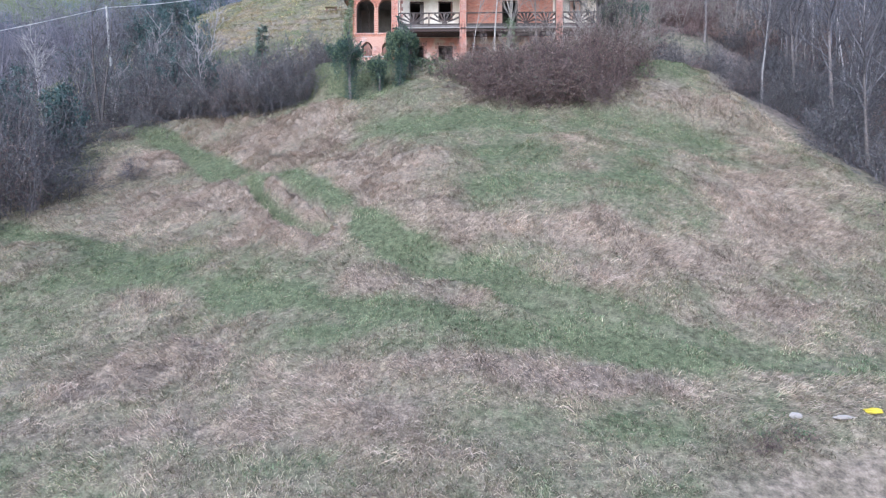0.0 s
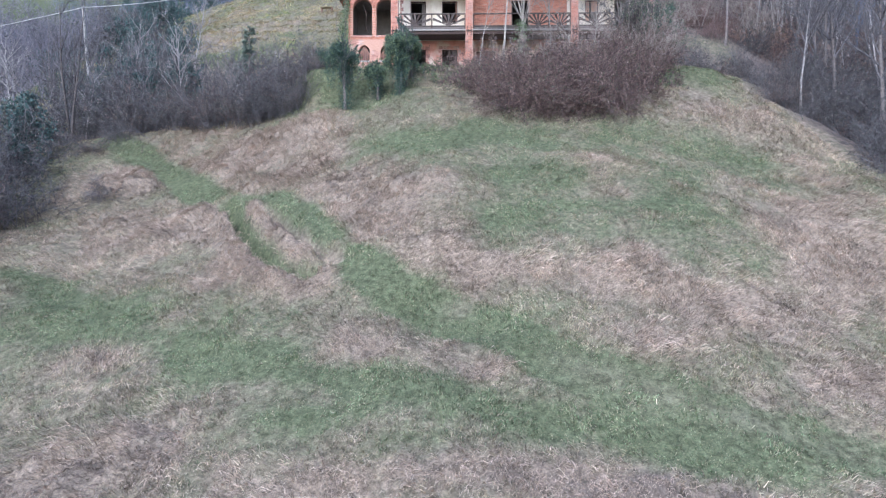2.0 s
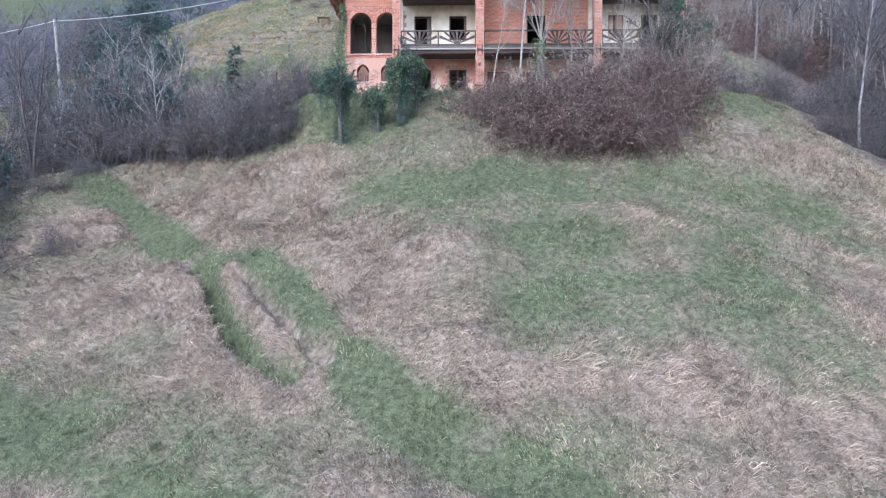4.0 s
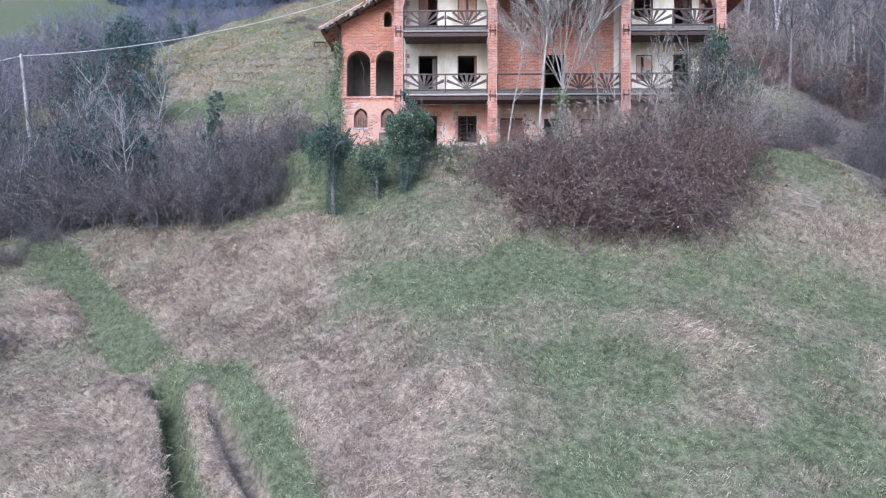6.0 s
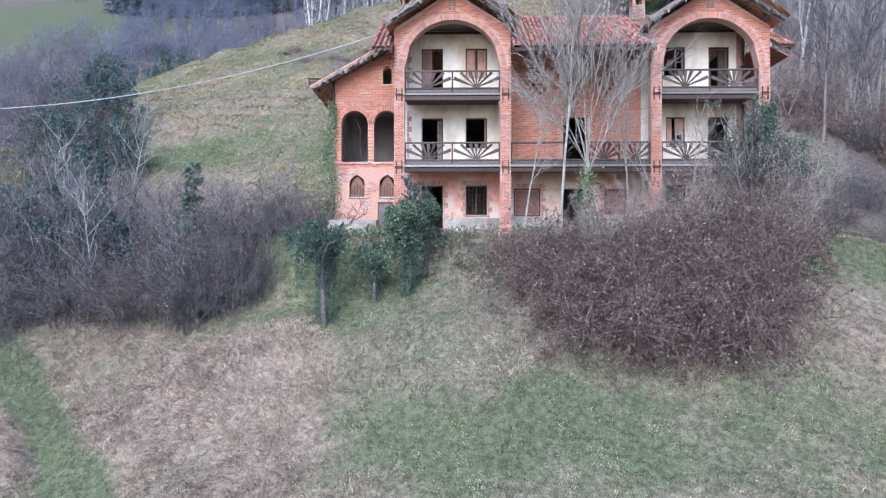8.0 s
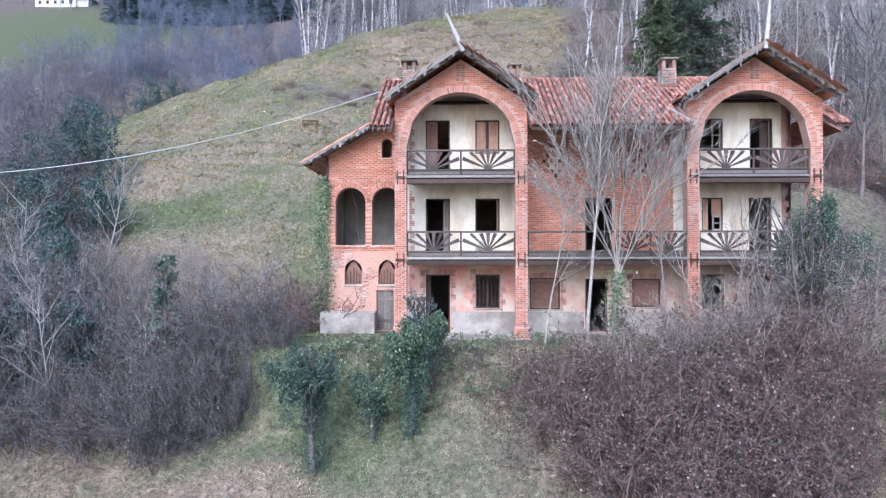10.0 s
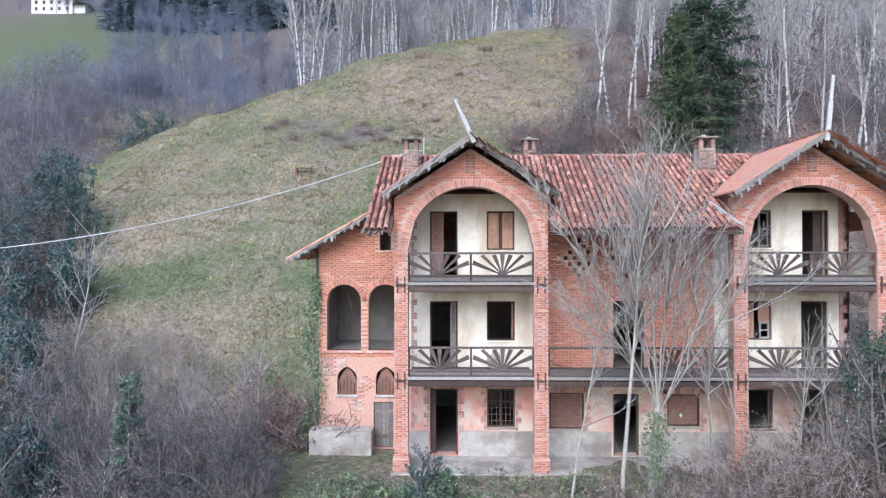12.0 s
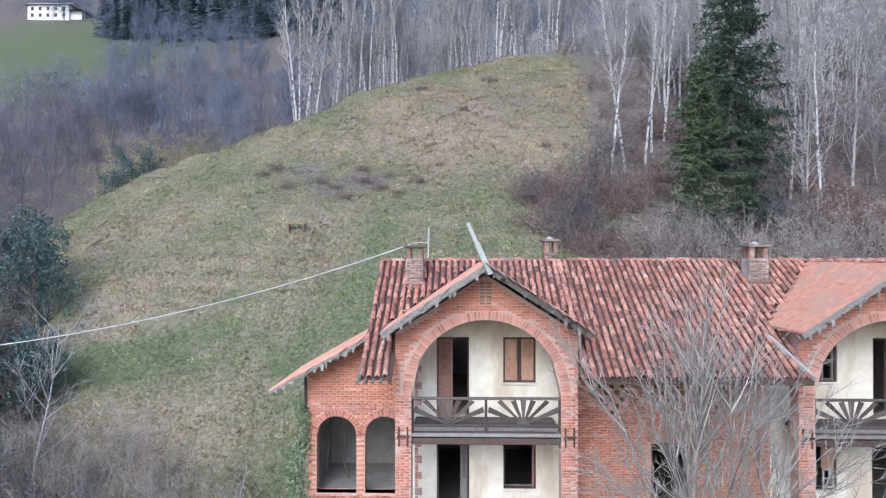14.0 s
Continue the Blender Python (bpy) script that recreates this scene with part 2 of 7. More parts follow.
def prism(bm, outline, y0, y1):
    """An upright plate: an outline of (x, z) pushed from y0 to y1."""
    f = [bm.verts.new((x, y0, z)) for x, z in outline]
    g = [bm.verts.new((x, y1, z)) for x, z in outline]
    bm.faces.new(f)
    bm.faces.new(g[::-1])
    for i in range(len(f)):
        j = (i + 1) % len(f)
        bm.faces.new((f[i], g[i], g[j], f[j]))


def thing(name, place=(0, 0, 0), label="", category="", group="", kind=""):
    ob = new(name)
    ob.empty_display_size = 0.2
    ob.location = place
    return tagged(ob, label, category, group, kind)

# ---------------------------------------------------------------- terrain
RISE_Y = [-300, -60, -20, 0, 8, 12, 15, 18, 20.8, 24, 26.5, 28.2, 31, 33.2, 35.3, 36.6, 38, 39.5, 43, 45, 50, 56, 63, 70, 80, 88, 99, 140, 900]
RISE_Z = [-120, -46, -30, -21.3, -17.6, -15.9, -14.65, -13, -11.4, -9.2, -7.7, -6.7, -5.25, -3.75, -2.45, -1.6, -0.3, 0, 0.05, 0.9, 4.0, 7.8, 12.2, 16.8, 23.8, 29.2, 35, 55, 420]


def step(a, b, v):
    t = np.clip((v - a) / (b - a), 0, 1)
    return t * t * (3 - 2 * t)


def wave(x, y, scale, seed):
    """Smooth value noise in about -1 to 1."""
    u, v = np.asarray(x) / scale + seed * 17.3, np.asarray(y) / scale + seed * 9.1
    i, j = np.floor(u), np.floor(v)
    f, g = u - i, v - j
    f, g = f * f * (3 - 2 * f), g * g * (3 - 2 * g)

    def hashed(a, b):
        s = np.sin(a * 127.1 + b * 311.7 + seed * 74.7) * 43758.5453
        return (s - np.floor(s)) * 2 - 1

    return (hashed(i, j) * (1 - f) + hashed(i + 1, j) * f) * (1 - g) + (hashed(i, j + 1) * (1 - f) + hashed(i + 1, j + 1) * f) * g


def rise(y):
    return sum(np.interp(y + d, RISE_Y, RISE_Z) for d in (-0.9, -0.45, 0, 0.45, 0.9)) / 5


def hill_edge(x):
    return np.interp(x, [-120, -60, -44, -36, -32, -28, -25, -22, -19, -16, -12, -8, -3, 3, 10, 18, 30, 80], [28, 36.6, 48.4, 58.5, 71, 74.6, 75.6, 75.4, 76.8, 78.4, 83.1, 85.2, 89.5, 94.3, 99.3, 94, 97, 104])


def field_edge(y):
    return np.interp(y, [-40, 8, 14, 24, 33, 36.5, 45, 60, 90, 140], [30, 26, 22, 16.3, 14.7, 13.0, 16, 21, 36, 60])


RUT = [(-9.9, 29.8), (-9.1, 28.6), (-8.5, 27.5), (-7.5, 25.7), (-6.6, 24.4), (-5.8, 23.5), (-4.9, 22.9)]
SOIL_RUT = [(-8.0, 28.5), (-7.6, 27.9), (-6.9, 27.0), (-6.3, 26.1), (-5.4, 24.7), (-4.6, 23.7), (-4.0, 23.0)]
UPPER_RUT = [(-14.6, 34.0), (-12.6, 31.8), (-10.6, 30.1), (-9.7, 29.4)]


def off_line(x, y, line):
    """The distance of points from a line of places."""
    best = np.full(np.shape(x), 1e9)
    for (ax, ay), (bx, by) in zip(line[:-1], line[1:]):
        dx, dy = bx - ax, by - ay
        t = np.clip(((x - ax) * dx + (y - ay) * dy) / (dx * dx + dy * dy), 0, 1)
        best = np.minimum(best, np.hypot(x - ax - t * dx, y - ay - t * dy))
    return best


# small swells and hollows of the field: x, y, radii, metres
SWELLS = [(3.5, 22.0, 3.5, 3.0, 0.3), (-8, 35.2, 3.0, 1.4, 0.55), (-16, 36.5, 3, 3, -0.4), (-13.5, 22.2, 4, 3, 0.75), (-0.5, 20.6, 2.0, 1.5, -0.6), (9, 14, 2.2, 1.6, 0.45), (5, 28.2, 2, 2, 0.3), (-37, 104, 12, 8, 9), (-177, 296, 34, 16, 3.5)]


def blobs(x, y, rows):
    return sum(k * np.exp(-((x - a) / r) ** 2 - ((y - b) / q) ** 2) for a, b, r, q, k in rows)


def height(x, y):
    x, y = np.asarray(x, float), np.asarray(y, float)
    ye = hill_edge(x)
    z = rise(np.minimum(y, ye))
    z = z + np.interp(np.maximum(y - ye, 0), [0, 4, 10, 20, 32, 60, 120, 300, 700], [0, -0.6, -2.6, -4.5, -2, 13, 45, 140, 330])
    # the field tips down to the valley side
    tip = step(8, 27, y) * (1 - step(46, 62, y))
    z = z - tip * 3.2 * step(0, -15, x) - step(20, 34, y) * (1 - step(50, 75, y)) * 5 * step(-15, -45, x)
    z = z - 4 * step(-15, -36, x) * step(52, 72, y)
    z = z - 0.9 * step(4, 15, x) * step(15, 24, y) * (1 - step(30, 36, y)) + blobs(x, y, SWELLS)
    r = np.maximum(x - field_edge(y), 0)
    z = z + np.interp(r, [0, 2, 6, 12, 20, 34, 70, 200, 600], [0, -0.5, -2.4, -3.6, -2.0, 5, 26, 95, 280])
    # level yard under the house
    yard = step(-12.6, -9.8, x) * (1 - step(12, 14.5, x)) * step(0, 1.6, y - 37.0 - 2.6 * step(-7.8, -10.5, x)) * (1 - step(50.4, 51.2, y))
    z = z * (1 - yard) - 0.03 * yard
    near = 1 - step(60, 140, np.hypot(x, y - 30))
    z = z + near * (0.28 * wave(x, y, 5.0, 1) + 0.13 * wave(x, y, 1.9, 2) + 0.06 * wave(x, y, 0.8, 3)) * (1 - 0.85 * yard)
    z = z + (1 - near) * (2.5 * wave(x, y, 40, 4) + 1.0 * wave(x, y, 14, 5))
    groove = np.exp(-(off_line(x, y, RUT) / 0.27) ** 4)
    z = z - 0.82 * groove + 0.14 * np.exp(-((off_line(x, y, RUT) - 0.75) / 0.35) ** 2) - 0.22 * np.exp(-(off_line(x, y, UPPER_RUT) / 0.4) ** 2) - 0.42 * np.exp(-(off_line(x, y, SOIL_RUT) / 0.24) ** 4)
    lumps = near * (1 - yard) * step(6, 12, y)
    z = z + lumps * (0.07 * np.maximum(wave(x, y, 0.75, 6), -0.4) + 0.05 * wave(x, y, 0.42, 7) + 0.24 * np.clip(2 * dryness(x, y) - 0.7, 0, 1) * np.maximum(wave(x, y, 0.55, 16), -0.3)) + lumps * step(50, 56, y) * 0.10 * np.maximum(wave(x, y, 4, 9) + 0.3, 0) * np.sin(z * 6 + 5 * wave(x, y, 7, 8) + 1.5 * wave(x, y, 2, 10))
    return z


TRACK = [(-19.7, 38.2), (-16.5, 36.2), (-14.0, 33.9), (-11.8, 31.7), (-10.0, 30.2), (-8.0, 29.2), (-6.4, 27.2), (-5.0, 25.2), (-4.1, 23.3), (-2.0, 21.3), (-0.3, 20.5), (0.7, 19.6), (1.7, 18.6)]
WORN_TRACK = [(0.7, 19.6), (1.7, 18.6), (2.6, 18.0), (4.0, 17.5), (5.2, 17.0), (6.4, 16.7), (7.5, 16.3), (9.0, 15.6), (20, 14.2)]
LOWER_TRACK = [(-20, 27.0), (-14.4, 25.0), (-11.5, 22.4), (-6.8, 19.8), (-2.8, 18.1), (1, 16.8), (6, 16.0)]
FOOTPATH = [(-14, 37.4), (-10.7, 37.6), (-7.1, 37.3)]
ROAD = [(4.5, 10.6), (6.5, 11.7), (8.5, 12.3), (12, 12.9), (18, 13.2), (26, 12.4)]
# tall dead grass: x, y, radius along x, radius along y, how much
STANDS_LOW = [(-7.1, 16.8, 1.8, 1.0, 0.5), (-3.3, 15.4, 1.7, 0.7, 0.55), (-0.2, 15.4, 1.2, 0.6, 0.55), (-9.0, 16.0, 1.7, 1.2, 0.45), (-2.2, 13.8, 1.4, 0.7, 0.5), (-9.7, 20.6, 1.2, 0.6, 0.35), (0.5, 18.3, 0.8, 0.35, 0.45),
              (2.4, 15.2, 1.6, 0.5, 0.5), (4.4, 14.9, 1.4, 0.45, 0.45), (-3.1, 19.2, 1.0, 0.5, 0.45), (-6.0, 13.6, 2.5, 0.7, 0.35)]
STANDS_SLOPE = [(0.5, 21.9, 1.1, 0.5, 0.65), (3.2, 21.3, 1.6, 0.9, 0.5), (5.6, 20.7, 1.6, 1.1, 0.55), (7.9, 20.1, 1.9, 1.2, 0.55), (12.1, 23.3, 2.2, 1.8, 0.5), (8.8, 18.2, 1.2, 0.7, 0.55), (4.2, 19.1, 1.3, 0.6, 0.5),
                (-7.9, 23.7, 1.4, 1.0, 0.4), (5.0, 22.3, 0.9, 0.5, 0.4), (12.5, 25.9, 2.4, 1.2, 0.4), (9.8, 21.4, 1.5, 1.2, 0.4), (-2.9, 25.4, 2.2, 2.2, 0.55), (-0.9, 22.6, 1.2, 0.8, 0.45), (-11.6, 28.8, 2.4, 2.4, 0.5)]
STANDS_HIGH = [(-9.6, 34.7, 3.0, 2.0, 0.65), (-16.2, 33.3, 1.8, 1.6, 0.5), (4.8, 28.2, 1.3, 1.1, 0.5), (-7.4, 31.0, 1.6, 1.1, 0.45), (-4.9, 28.9, 1.6, 1.3, 0.5), (5.3, 26.0, 0.9, 0.6, 0.45), (11.6, 33.9, 1.3, 1.0, 0.45),
               (-6.0, 31.6, 1.0, 0.8, 0.35), (14.2, 31, 2.0, 3.0, 0.2), (-17, 52.0, 5, 1.6, 0.3), (-20, 57.5, 3, 1.5, 0.25), (-9, 73, 9, 3.5, 0.3), (3, 80, 12, 7, 0.42)]
STANDS = STANDS_LOW + STANDS_SLOPE + STANDS_HIGH
# short green turf
LAWNS_LOW = [(-12.9, 22, 1.9, 1.1, 0.5), (-9.8, 22.9, 1.8, 0.8, 0.4), (-2.6, 18.2, 1.0, 0.4, 0.5), (-3.5, 16.9, 1.2, 0.35, 0.45), (-6.7, 19.6, 0.8, 0.7, 0.45), (5.5, 15.8, 1.2, 0.35, 0.5), (-1.3, 16.0, 0.9, 0.3, 0.4),
             (1.1, 24.1, 1.4, 0.9, 0.4), (-9, 12.6, 3, 0.8, 0.2), (3, 13.4, 2.5, 0.6, 0.3)]
LAWNS_HIGH = [(-1.6, 29.9, 2.7, 1.5, 0.45), (3.0, 26.4, 2.2, 1.5, 0.42), (10.5, 30.8, 3.2, 1.6, 0.5), (7.1, 25.3, 1.6, 1.3, 0.42), (-12, 32.4, 1.0, 1.0, 0.3), (-3, 31.2, 2.5, 1.1, 0.45), (1.9, 31.0, 3.2, 1.3, 0.5), (8.4, 28.2, 1.5, 1.4, 0.4),
              (1.3, 27, 0.8, 1.0, 0.35), (-1.2, 27.4, 1.1, 1.0, 0.3), (-4.2, 36.2, 2.8, 1.5, 0.55), (-8.0, 37.3, 2.2, 0.8, 0.4), (12.5, 39.5, 1.6, 3.5, 0.7)]
LAWNS_HILL = [(-19.5, 55.0, 2.9, 0.8, 1.4), (-9.5, 40.4, 3.0, 2.4, 0.85), (-9, 45, 2.0, 1.6, 0.6), (-5, 38.6, 3.5, 1.2, 0.3), (-9, 55, 4, 4, 0.22), (-122, 208, 50, 60, 0.55), (-150, 262, 50, 40, 0.55)]
LAWNS = LAWNS_LOW + LAWNS_HIGH + LAWNS_HILL


def dryness(x, y):
    """0 green turf, 1 tall dead grass."""
    up = step(44, 52, y)
    d = 0.50 - 0.07 * up + 0.10 * wave(x, y, 5.5, 11) + (1 - 0.2 * up) * (0.12 * wave(x, y, 1.9, 12) + 0.13 * wave(x, y, 0.7, 13)) + 0.75 * blobs(x, y, STANDS) - 0.66 * blobs(x, y, LAWNS)
    d = d + up * (0.0 + 0.09 * np.maximum(wave(x, y, 4, 9) + 0.3, 0) * np.sin(rise(np.minimum(y, hill_edge(x))) * 6 + 5 * wave(x, y, 7, 8) + 1.5 * wave(x, y, 2, 10)) + 0.10 * wave(x, y, 3.4, 14))
    d = d + 0.4 * np.exp(-((off_line(x, y, RUT) - 0.8) / 0.45) ** 2)
    d = d + 0.25 * np.exp(-(off_line(x, y, SOIL_RUT) / 0.5) ** 2)
    d = d - 0.75 * np.exp(-(off_line(x, y, TRACK) / 0.62) ** 4) - 0.4 * np.exp(-(off_line(x, y, LOWER_TRACK) / 0.6) ** 2) - 0.5 * np.exp(-(off_line(x, y, WORN_TRACK) / 0.55) ** 4)
    d = d - 1.2 * np.exp(-(off_line(x, y, RUT) / 0.26) ** 4)
    d = d + 0.3 * np.exp(-(off_line(x, y, FOOTPATH) / 0.25) ** 2)
    return np.clip(d, 0, 1)


def bareness(x, y):
    """Trodden or open soil."""
    d = np.exp(-(off_line(x, y, ROAD) / 0.7) ** 4) * 0.75 + 0.3 * np.exp(-(off_line(x, y, WORN_TRACK) / 0.4) ** 2) * step(1, 3, x) + 0.75 * np.exp(-((x - 11.9) / 0.7) ** 2 - ((y - 35.4) / 0.9) ** 2)
    d = d + 0.5 * np.exp(-((x + 0.2) / 0.5) ** 2 - ((y - 20.9) / 0.3) ** 2)
    d = d + 0.85 * np.exp(-(off_line(x, y, SOIL_RUT) / 0.22) ** 4)
    d = d + 0.35 * np.exp(-((y - 40.2) / 0.8) ** 2) * step(-5, -4, x) * (1 - step(11, 12, x))
    return np.clip(d + 0.15 * wave(x, y, 1.2, 21) * (d > 0.05), 0, 1)


def wooded(x, y):
    """Leaf litter under trees and scrub."""
    far = step(2, 8, y - hill_edge(x))
    right = step(0.5, 4, x - field_edge(y))
    red = np.exp(-((x - 16) / 4.5) ** 2 - ((y - 48) / 4) ** 2) + step(4, 10, x - 0.12 * np.maximum(y - 62, 0)) * step(53, 57, y)
    heath = 0.6 * np.exp(-((x - 2.8) / 2.4) ** 2 - ((y - 15.1) / 0.35) ** 2) + 0.5 * np.exp(-((x - 6.6) / 0.8) ** 2 - ((y - 13.1) / 0.25) ** 2) + 1.0 * np.exp(-((x + 11.5) / 5) ** 2 - ((y - 68.8) / 2.2) ** 2) * (0.75 + 0.6 * wave(x, y, 1.6, 51)) + 0.3 * np.exp(-((x - 3) / 9) ** 2 - ((y - 82) / 6) ** 2)
    scrub = heath + np.exp(-((x - 5) / 5.2) ** 2 - ((y - 36) / 2.2) ** 2) + np.exp(-((x + 15) / 6.5) ** 2 - ((y - 42) / 3.0) ** 2)
    open_ = np.exp(-((x - MEADOW_FAR[0]) / MEADOW_FAR[2]) ** 4 - ((y - MEADOW_FAR[1]) / MEADOW_FAR[3]) ** 4)
    return np.clip(np.maximum.reduce([far, right, np.minimum(red, 1), np.minimum(scrub, 1)]) * (1 - open_), 0, 1)


MEADOW_FAR = (-142, 228, 54, 72)


def lines(parts):
    return np.unique(np.concatenate([np.arange(a, b, s) for a, b, s in parts]))


gx = lines([(-900, -200, 45), (-200, -80, 10), (-80, -36, 2.0), (-36, -24, 0.6), (-24, -10, 0.26), (-10, -4.0, 0.12), (-4.0, 17, 0.26), (17, 24, 0.5), (24, 80, 2.0), (80, 200, 10), (200, 901, 45)])
gy = lines([(-300, -20, 20), (-20, 8, 2.0), (8, 22.5, 0.26), (22.5, 30, 0.12), (30, 43, 0.26), (43, 52, 0.4), (52, 95, 0.45), (95, 100, 1.0), (100, 180, 4), (180, 901, 30)])
GX, GY = np.meshgrid(gx, gy)
GZ = height(GX, GY)


def grid_faces(rows, cols):
    i = np.arange(rows * cols).reshape(rows, cols)
    return np.stack([i[:-1, :-1], i[:-1, 1:], i[1:, 1:], i[1:, :-1]], -1).reshape(-1, 4)


m, t, b = nodes_of("meadow_ground")
at = t.nodes.new("ShaderNodeAttribute")
at.attribute_name = "dry"
fine = noise_at(t, 2.6, 8, 0.72, "World")
clump = ramp(t, noise_at(t, 5.5, 3, 0.6, "World"), [(0.32, (0.55, 0.55, 0.55)), (0.68, (1.4, 1.4, 1.4))])
grain = noise_at(t, 22, 4, 0.7, "World")
green = ramp(t, grain, [(0.3, (0.066, 0.080, 0.046)), (0.7, (0.165, 0.178, 0.102))])
straw = ramp(t, grain, [(0.3, (0.15, 0.12, 0.094)), (0.7, (0.36, 0.29, 0.225))])
add = t.nodes.new("ShaderNodeMath")
add.operation = "MULTIPLY_ADD"
t.links.new(fine, add.inputs[0])
add.inputs[1].default_value = 1.0
add2 = t.nodes.new("ShaderNodeMath")
add2.operation = "ADD"
add2.inputs[1].default_value = -0.5
t.links.new(at.outputs["Fac"], add2.inputs[0])
t.links.new(add2.outputs[0], add.inputs[2])
mask = ramp(t, add.outputs[0], [(0.22, (0, 0, 0)), (0.78, (1, 1, 1))])
col = mix(t, mask, green, straw)
at2 = t.nodes.new("ShaderNodeAttribute")
at2.attribute_name = "litter"
litter = ramp(t, fine, [(0.3, (0.085, 0.072, 0.068)), (0.7, (0.205, 0.165, 0.148))])
col = mix(t, at2.outputs["Fac"], col, litter)
at3 = t.nodes.new("ShaderNodeAttribute")
at3.attribute_name = "bare"
soil = ramp(t, fine, [(0.3, (0.14, 0.11, 0.086)), (0.7, (0.33, 0.272, 0.215))])
col = mix(t, at3.outputs["Fac"], col, soil)
col = mix(t, 1.0, col, clump, "MULTIPLY")
t.links.new(col, b.inputs["Base Color"])
b.inputs["Roughness"].default_value = 0.95
b.inputs["Specular IOR Level"].default_value = 0.1
bump(t, b, grain, 0.6, 0.05)
MEADOW = m

ground = np_mesh("ground", np.stack([GX, GY, GZ], -1).reshape(-1, 3), [grid_faces(len(gy), len(gx))], MEADOW, smooth=True,
                 attrs={"dry": dryness(GX, GY).ravel(), "litter": wooded(GX, GY).ravel(), "bare": bareness(GX, GY).ravel()})
tagged(ground, "sloping meadow of green turf and dead straw grass", "ground", kind="structure")

# ---------------------------------------------------------------- the house
FRONT, BACKWALL, WINGWALL = 41.0, 42.65, 43.5
house = thing("house", (0, 0, 0), "derelict three storey red brick farmhouse with arched loggias", "house")


def hole(x0, x1, z0, z1, kind="flat"):
    """An opening: its foot z0 and its head z1, flat, round or pointed."""
    mid, half = (x0 + x1) / 2, (x1 - x0) / 2

    def head(x):
        d = min(abs(x - mid) / half, 1.0)
        if kind == "round":
            return z1 - half * (1 - math.sqrt(max(0.0, 1 - d * d)))
        if kind == "point":
            return z1 - 1.1 * half * (1 - math.sqrt(max(0.0, 1 - ((1 + d) / 2) ** 2)) / math.sqrt(0.75))
        return z1

    return x0, x1, z0, head, kind


def pierced(name, x0, x1, z0, top, y0, y1, holes, material, parent, label=""):
    """A wall with openings through it; top is a height or a function of x."""
    crest = top if callable(top) else (lambda x: top)
    xs = {x0, x1, (x0 + x1) / 2} if callable(top) else {x0, x1}
    for a, b, _, _, kind in holes:
        n = 1 if kind == "flat" else 18
        xs |= {a + (b - a) * i / n for i in range(n + 1)}
    xs = sorted(x for x in xs if x0 <= x <= x1)
    V, F = [], []

    def quad(*p):
        F.append(range(len(V), len(V) + 4))
        V.extend(p)

    for a, b in zip(xs[:-1], xs[1:]):
        if b - a < 1e-5:
            continue
        m = (a + b) / 2
        cuts = sorted((h for h in holes if h[0] < m < h[1]), key=lambda h: h[2])
        lo = [(z0, z0)] + [(h[3](a), h[3](b)) for h in cuts]
        hi = [(h[2], h[2]) for h in cuts] + [(crest(a), crest(b))]
        for (la, lb), (ha, hb) in zip(lo, hi):
            if max(ha - la, hb - lb) < 1e-4:
                continue
            quad((a, y0, la), (b, y0, lb), (b, y0, hb), (a, y0, ha))
            quad((b, y1, lb), (a, y1, la), (a, y1, ha), (b, y1, hb))
            quad((a, y0, ha), (b, y0, hb), (b, y1, hb), (a, y1, ha))
            quad((a, y1, la), (b, y1, lb), (b, y0, lb), (a, y0, la))
    for h in holes:
        for x in (h[0], h[1]):
            if x0 < x < x1:
                quad((x, y0, h[2]), (x, y1, h[2]), (x, y1, h[3](x)), (x, y0, h[3](x)))
    for x in (x0, x1):
        quad((x, y0, z0), (x, y1, z0), (x, y1, crest(x)), (x, y0, crest(x)))
    return np_mesh(name, V, [F], material, parent, label)


BRICK_L, BRICK_H, BRICK_GAP = 0.25, 0.062, 0.013


def brick_mesh(length, material):
    bm = bmesh.new()
    block(bm, -length / 2, length / 2, -0.009, 0.03, -BRICK_H / 2, BRICK_H / 2)
    bmesh.ops.bevel(bm, geom=[e for e in bm.edges if all(v.co.y < 0 for v in e.verts)], offset=0.005, segments=1, affect="EDGES")
    me = bpy.data.meshes.new("brick")
    bm.to_mesh(me)
    bm.free()
    me.materials.append(material)
    return me


def courses(x0, x1, z0, z1, inside, seed=0):
    """Centres and lengths of the bricks of a wall face in running bond."""
    rnd = random.Random(seed)
    out, n = [], 0
    z = z0 + BRICK_H / 2
    while z < z1:
        x = x0 + (BRICK_L / 2 if n % 2 else 0)
        if n % 2 and inside(x0 + 0.07, z):
            out.append((x0 + BRICK_L / 4 - 0.003, z, BRICK_L / 2 - 0.012))
        while x + 0.1 < x1:
            length = min(BRICK_L, x1 - x)
            c = x + length / 2
            if inside(c - length * 0.38, z) and inside(c + length * 0.38, z) and rnd.random() > 0.012:
                out.append((c, z, length - 0.012))
            x += BRICK_L
        z += BRICK_H + BRICK_GAP
        n += 1
    return out


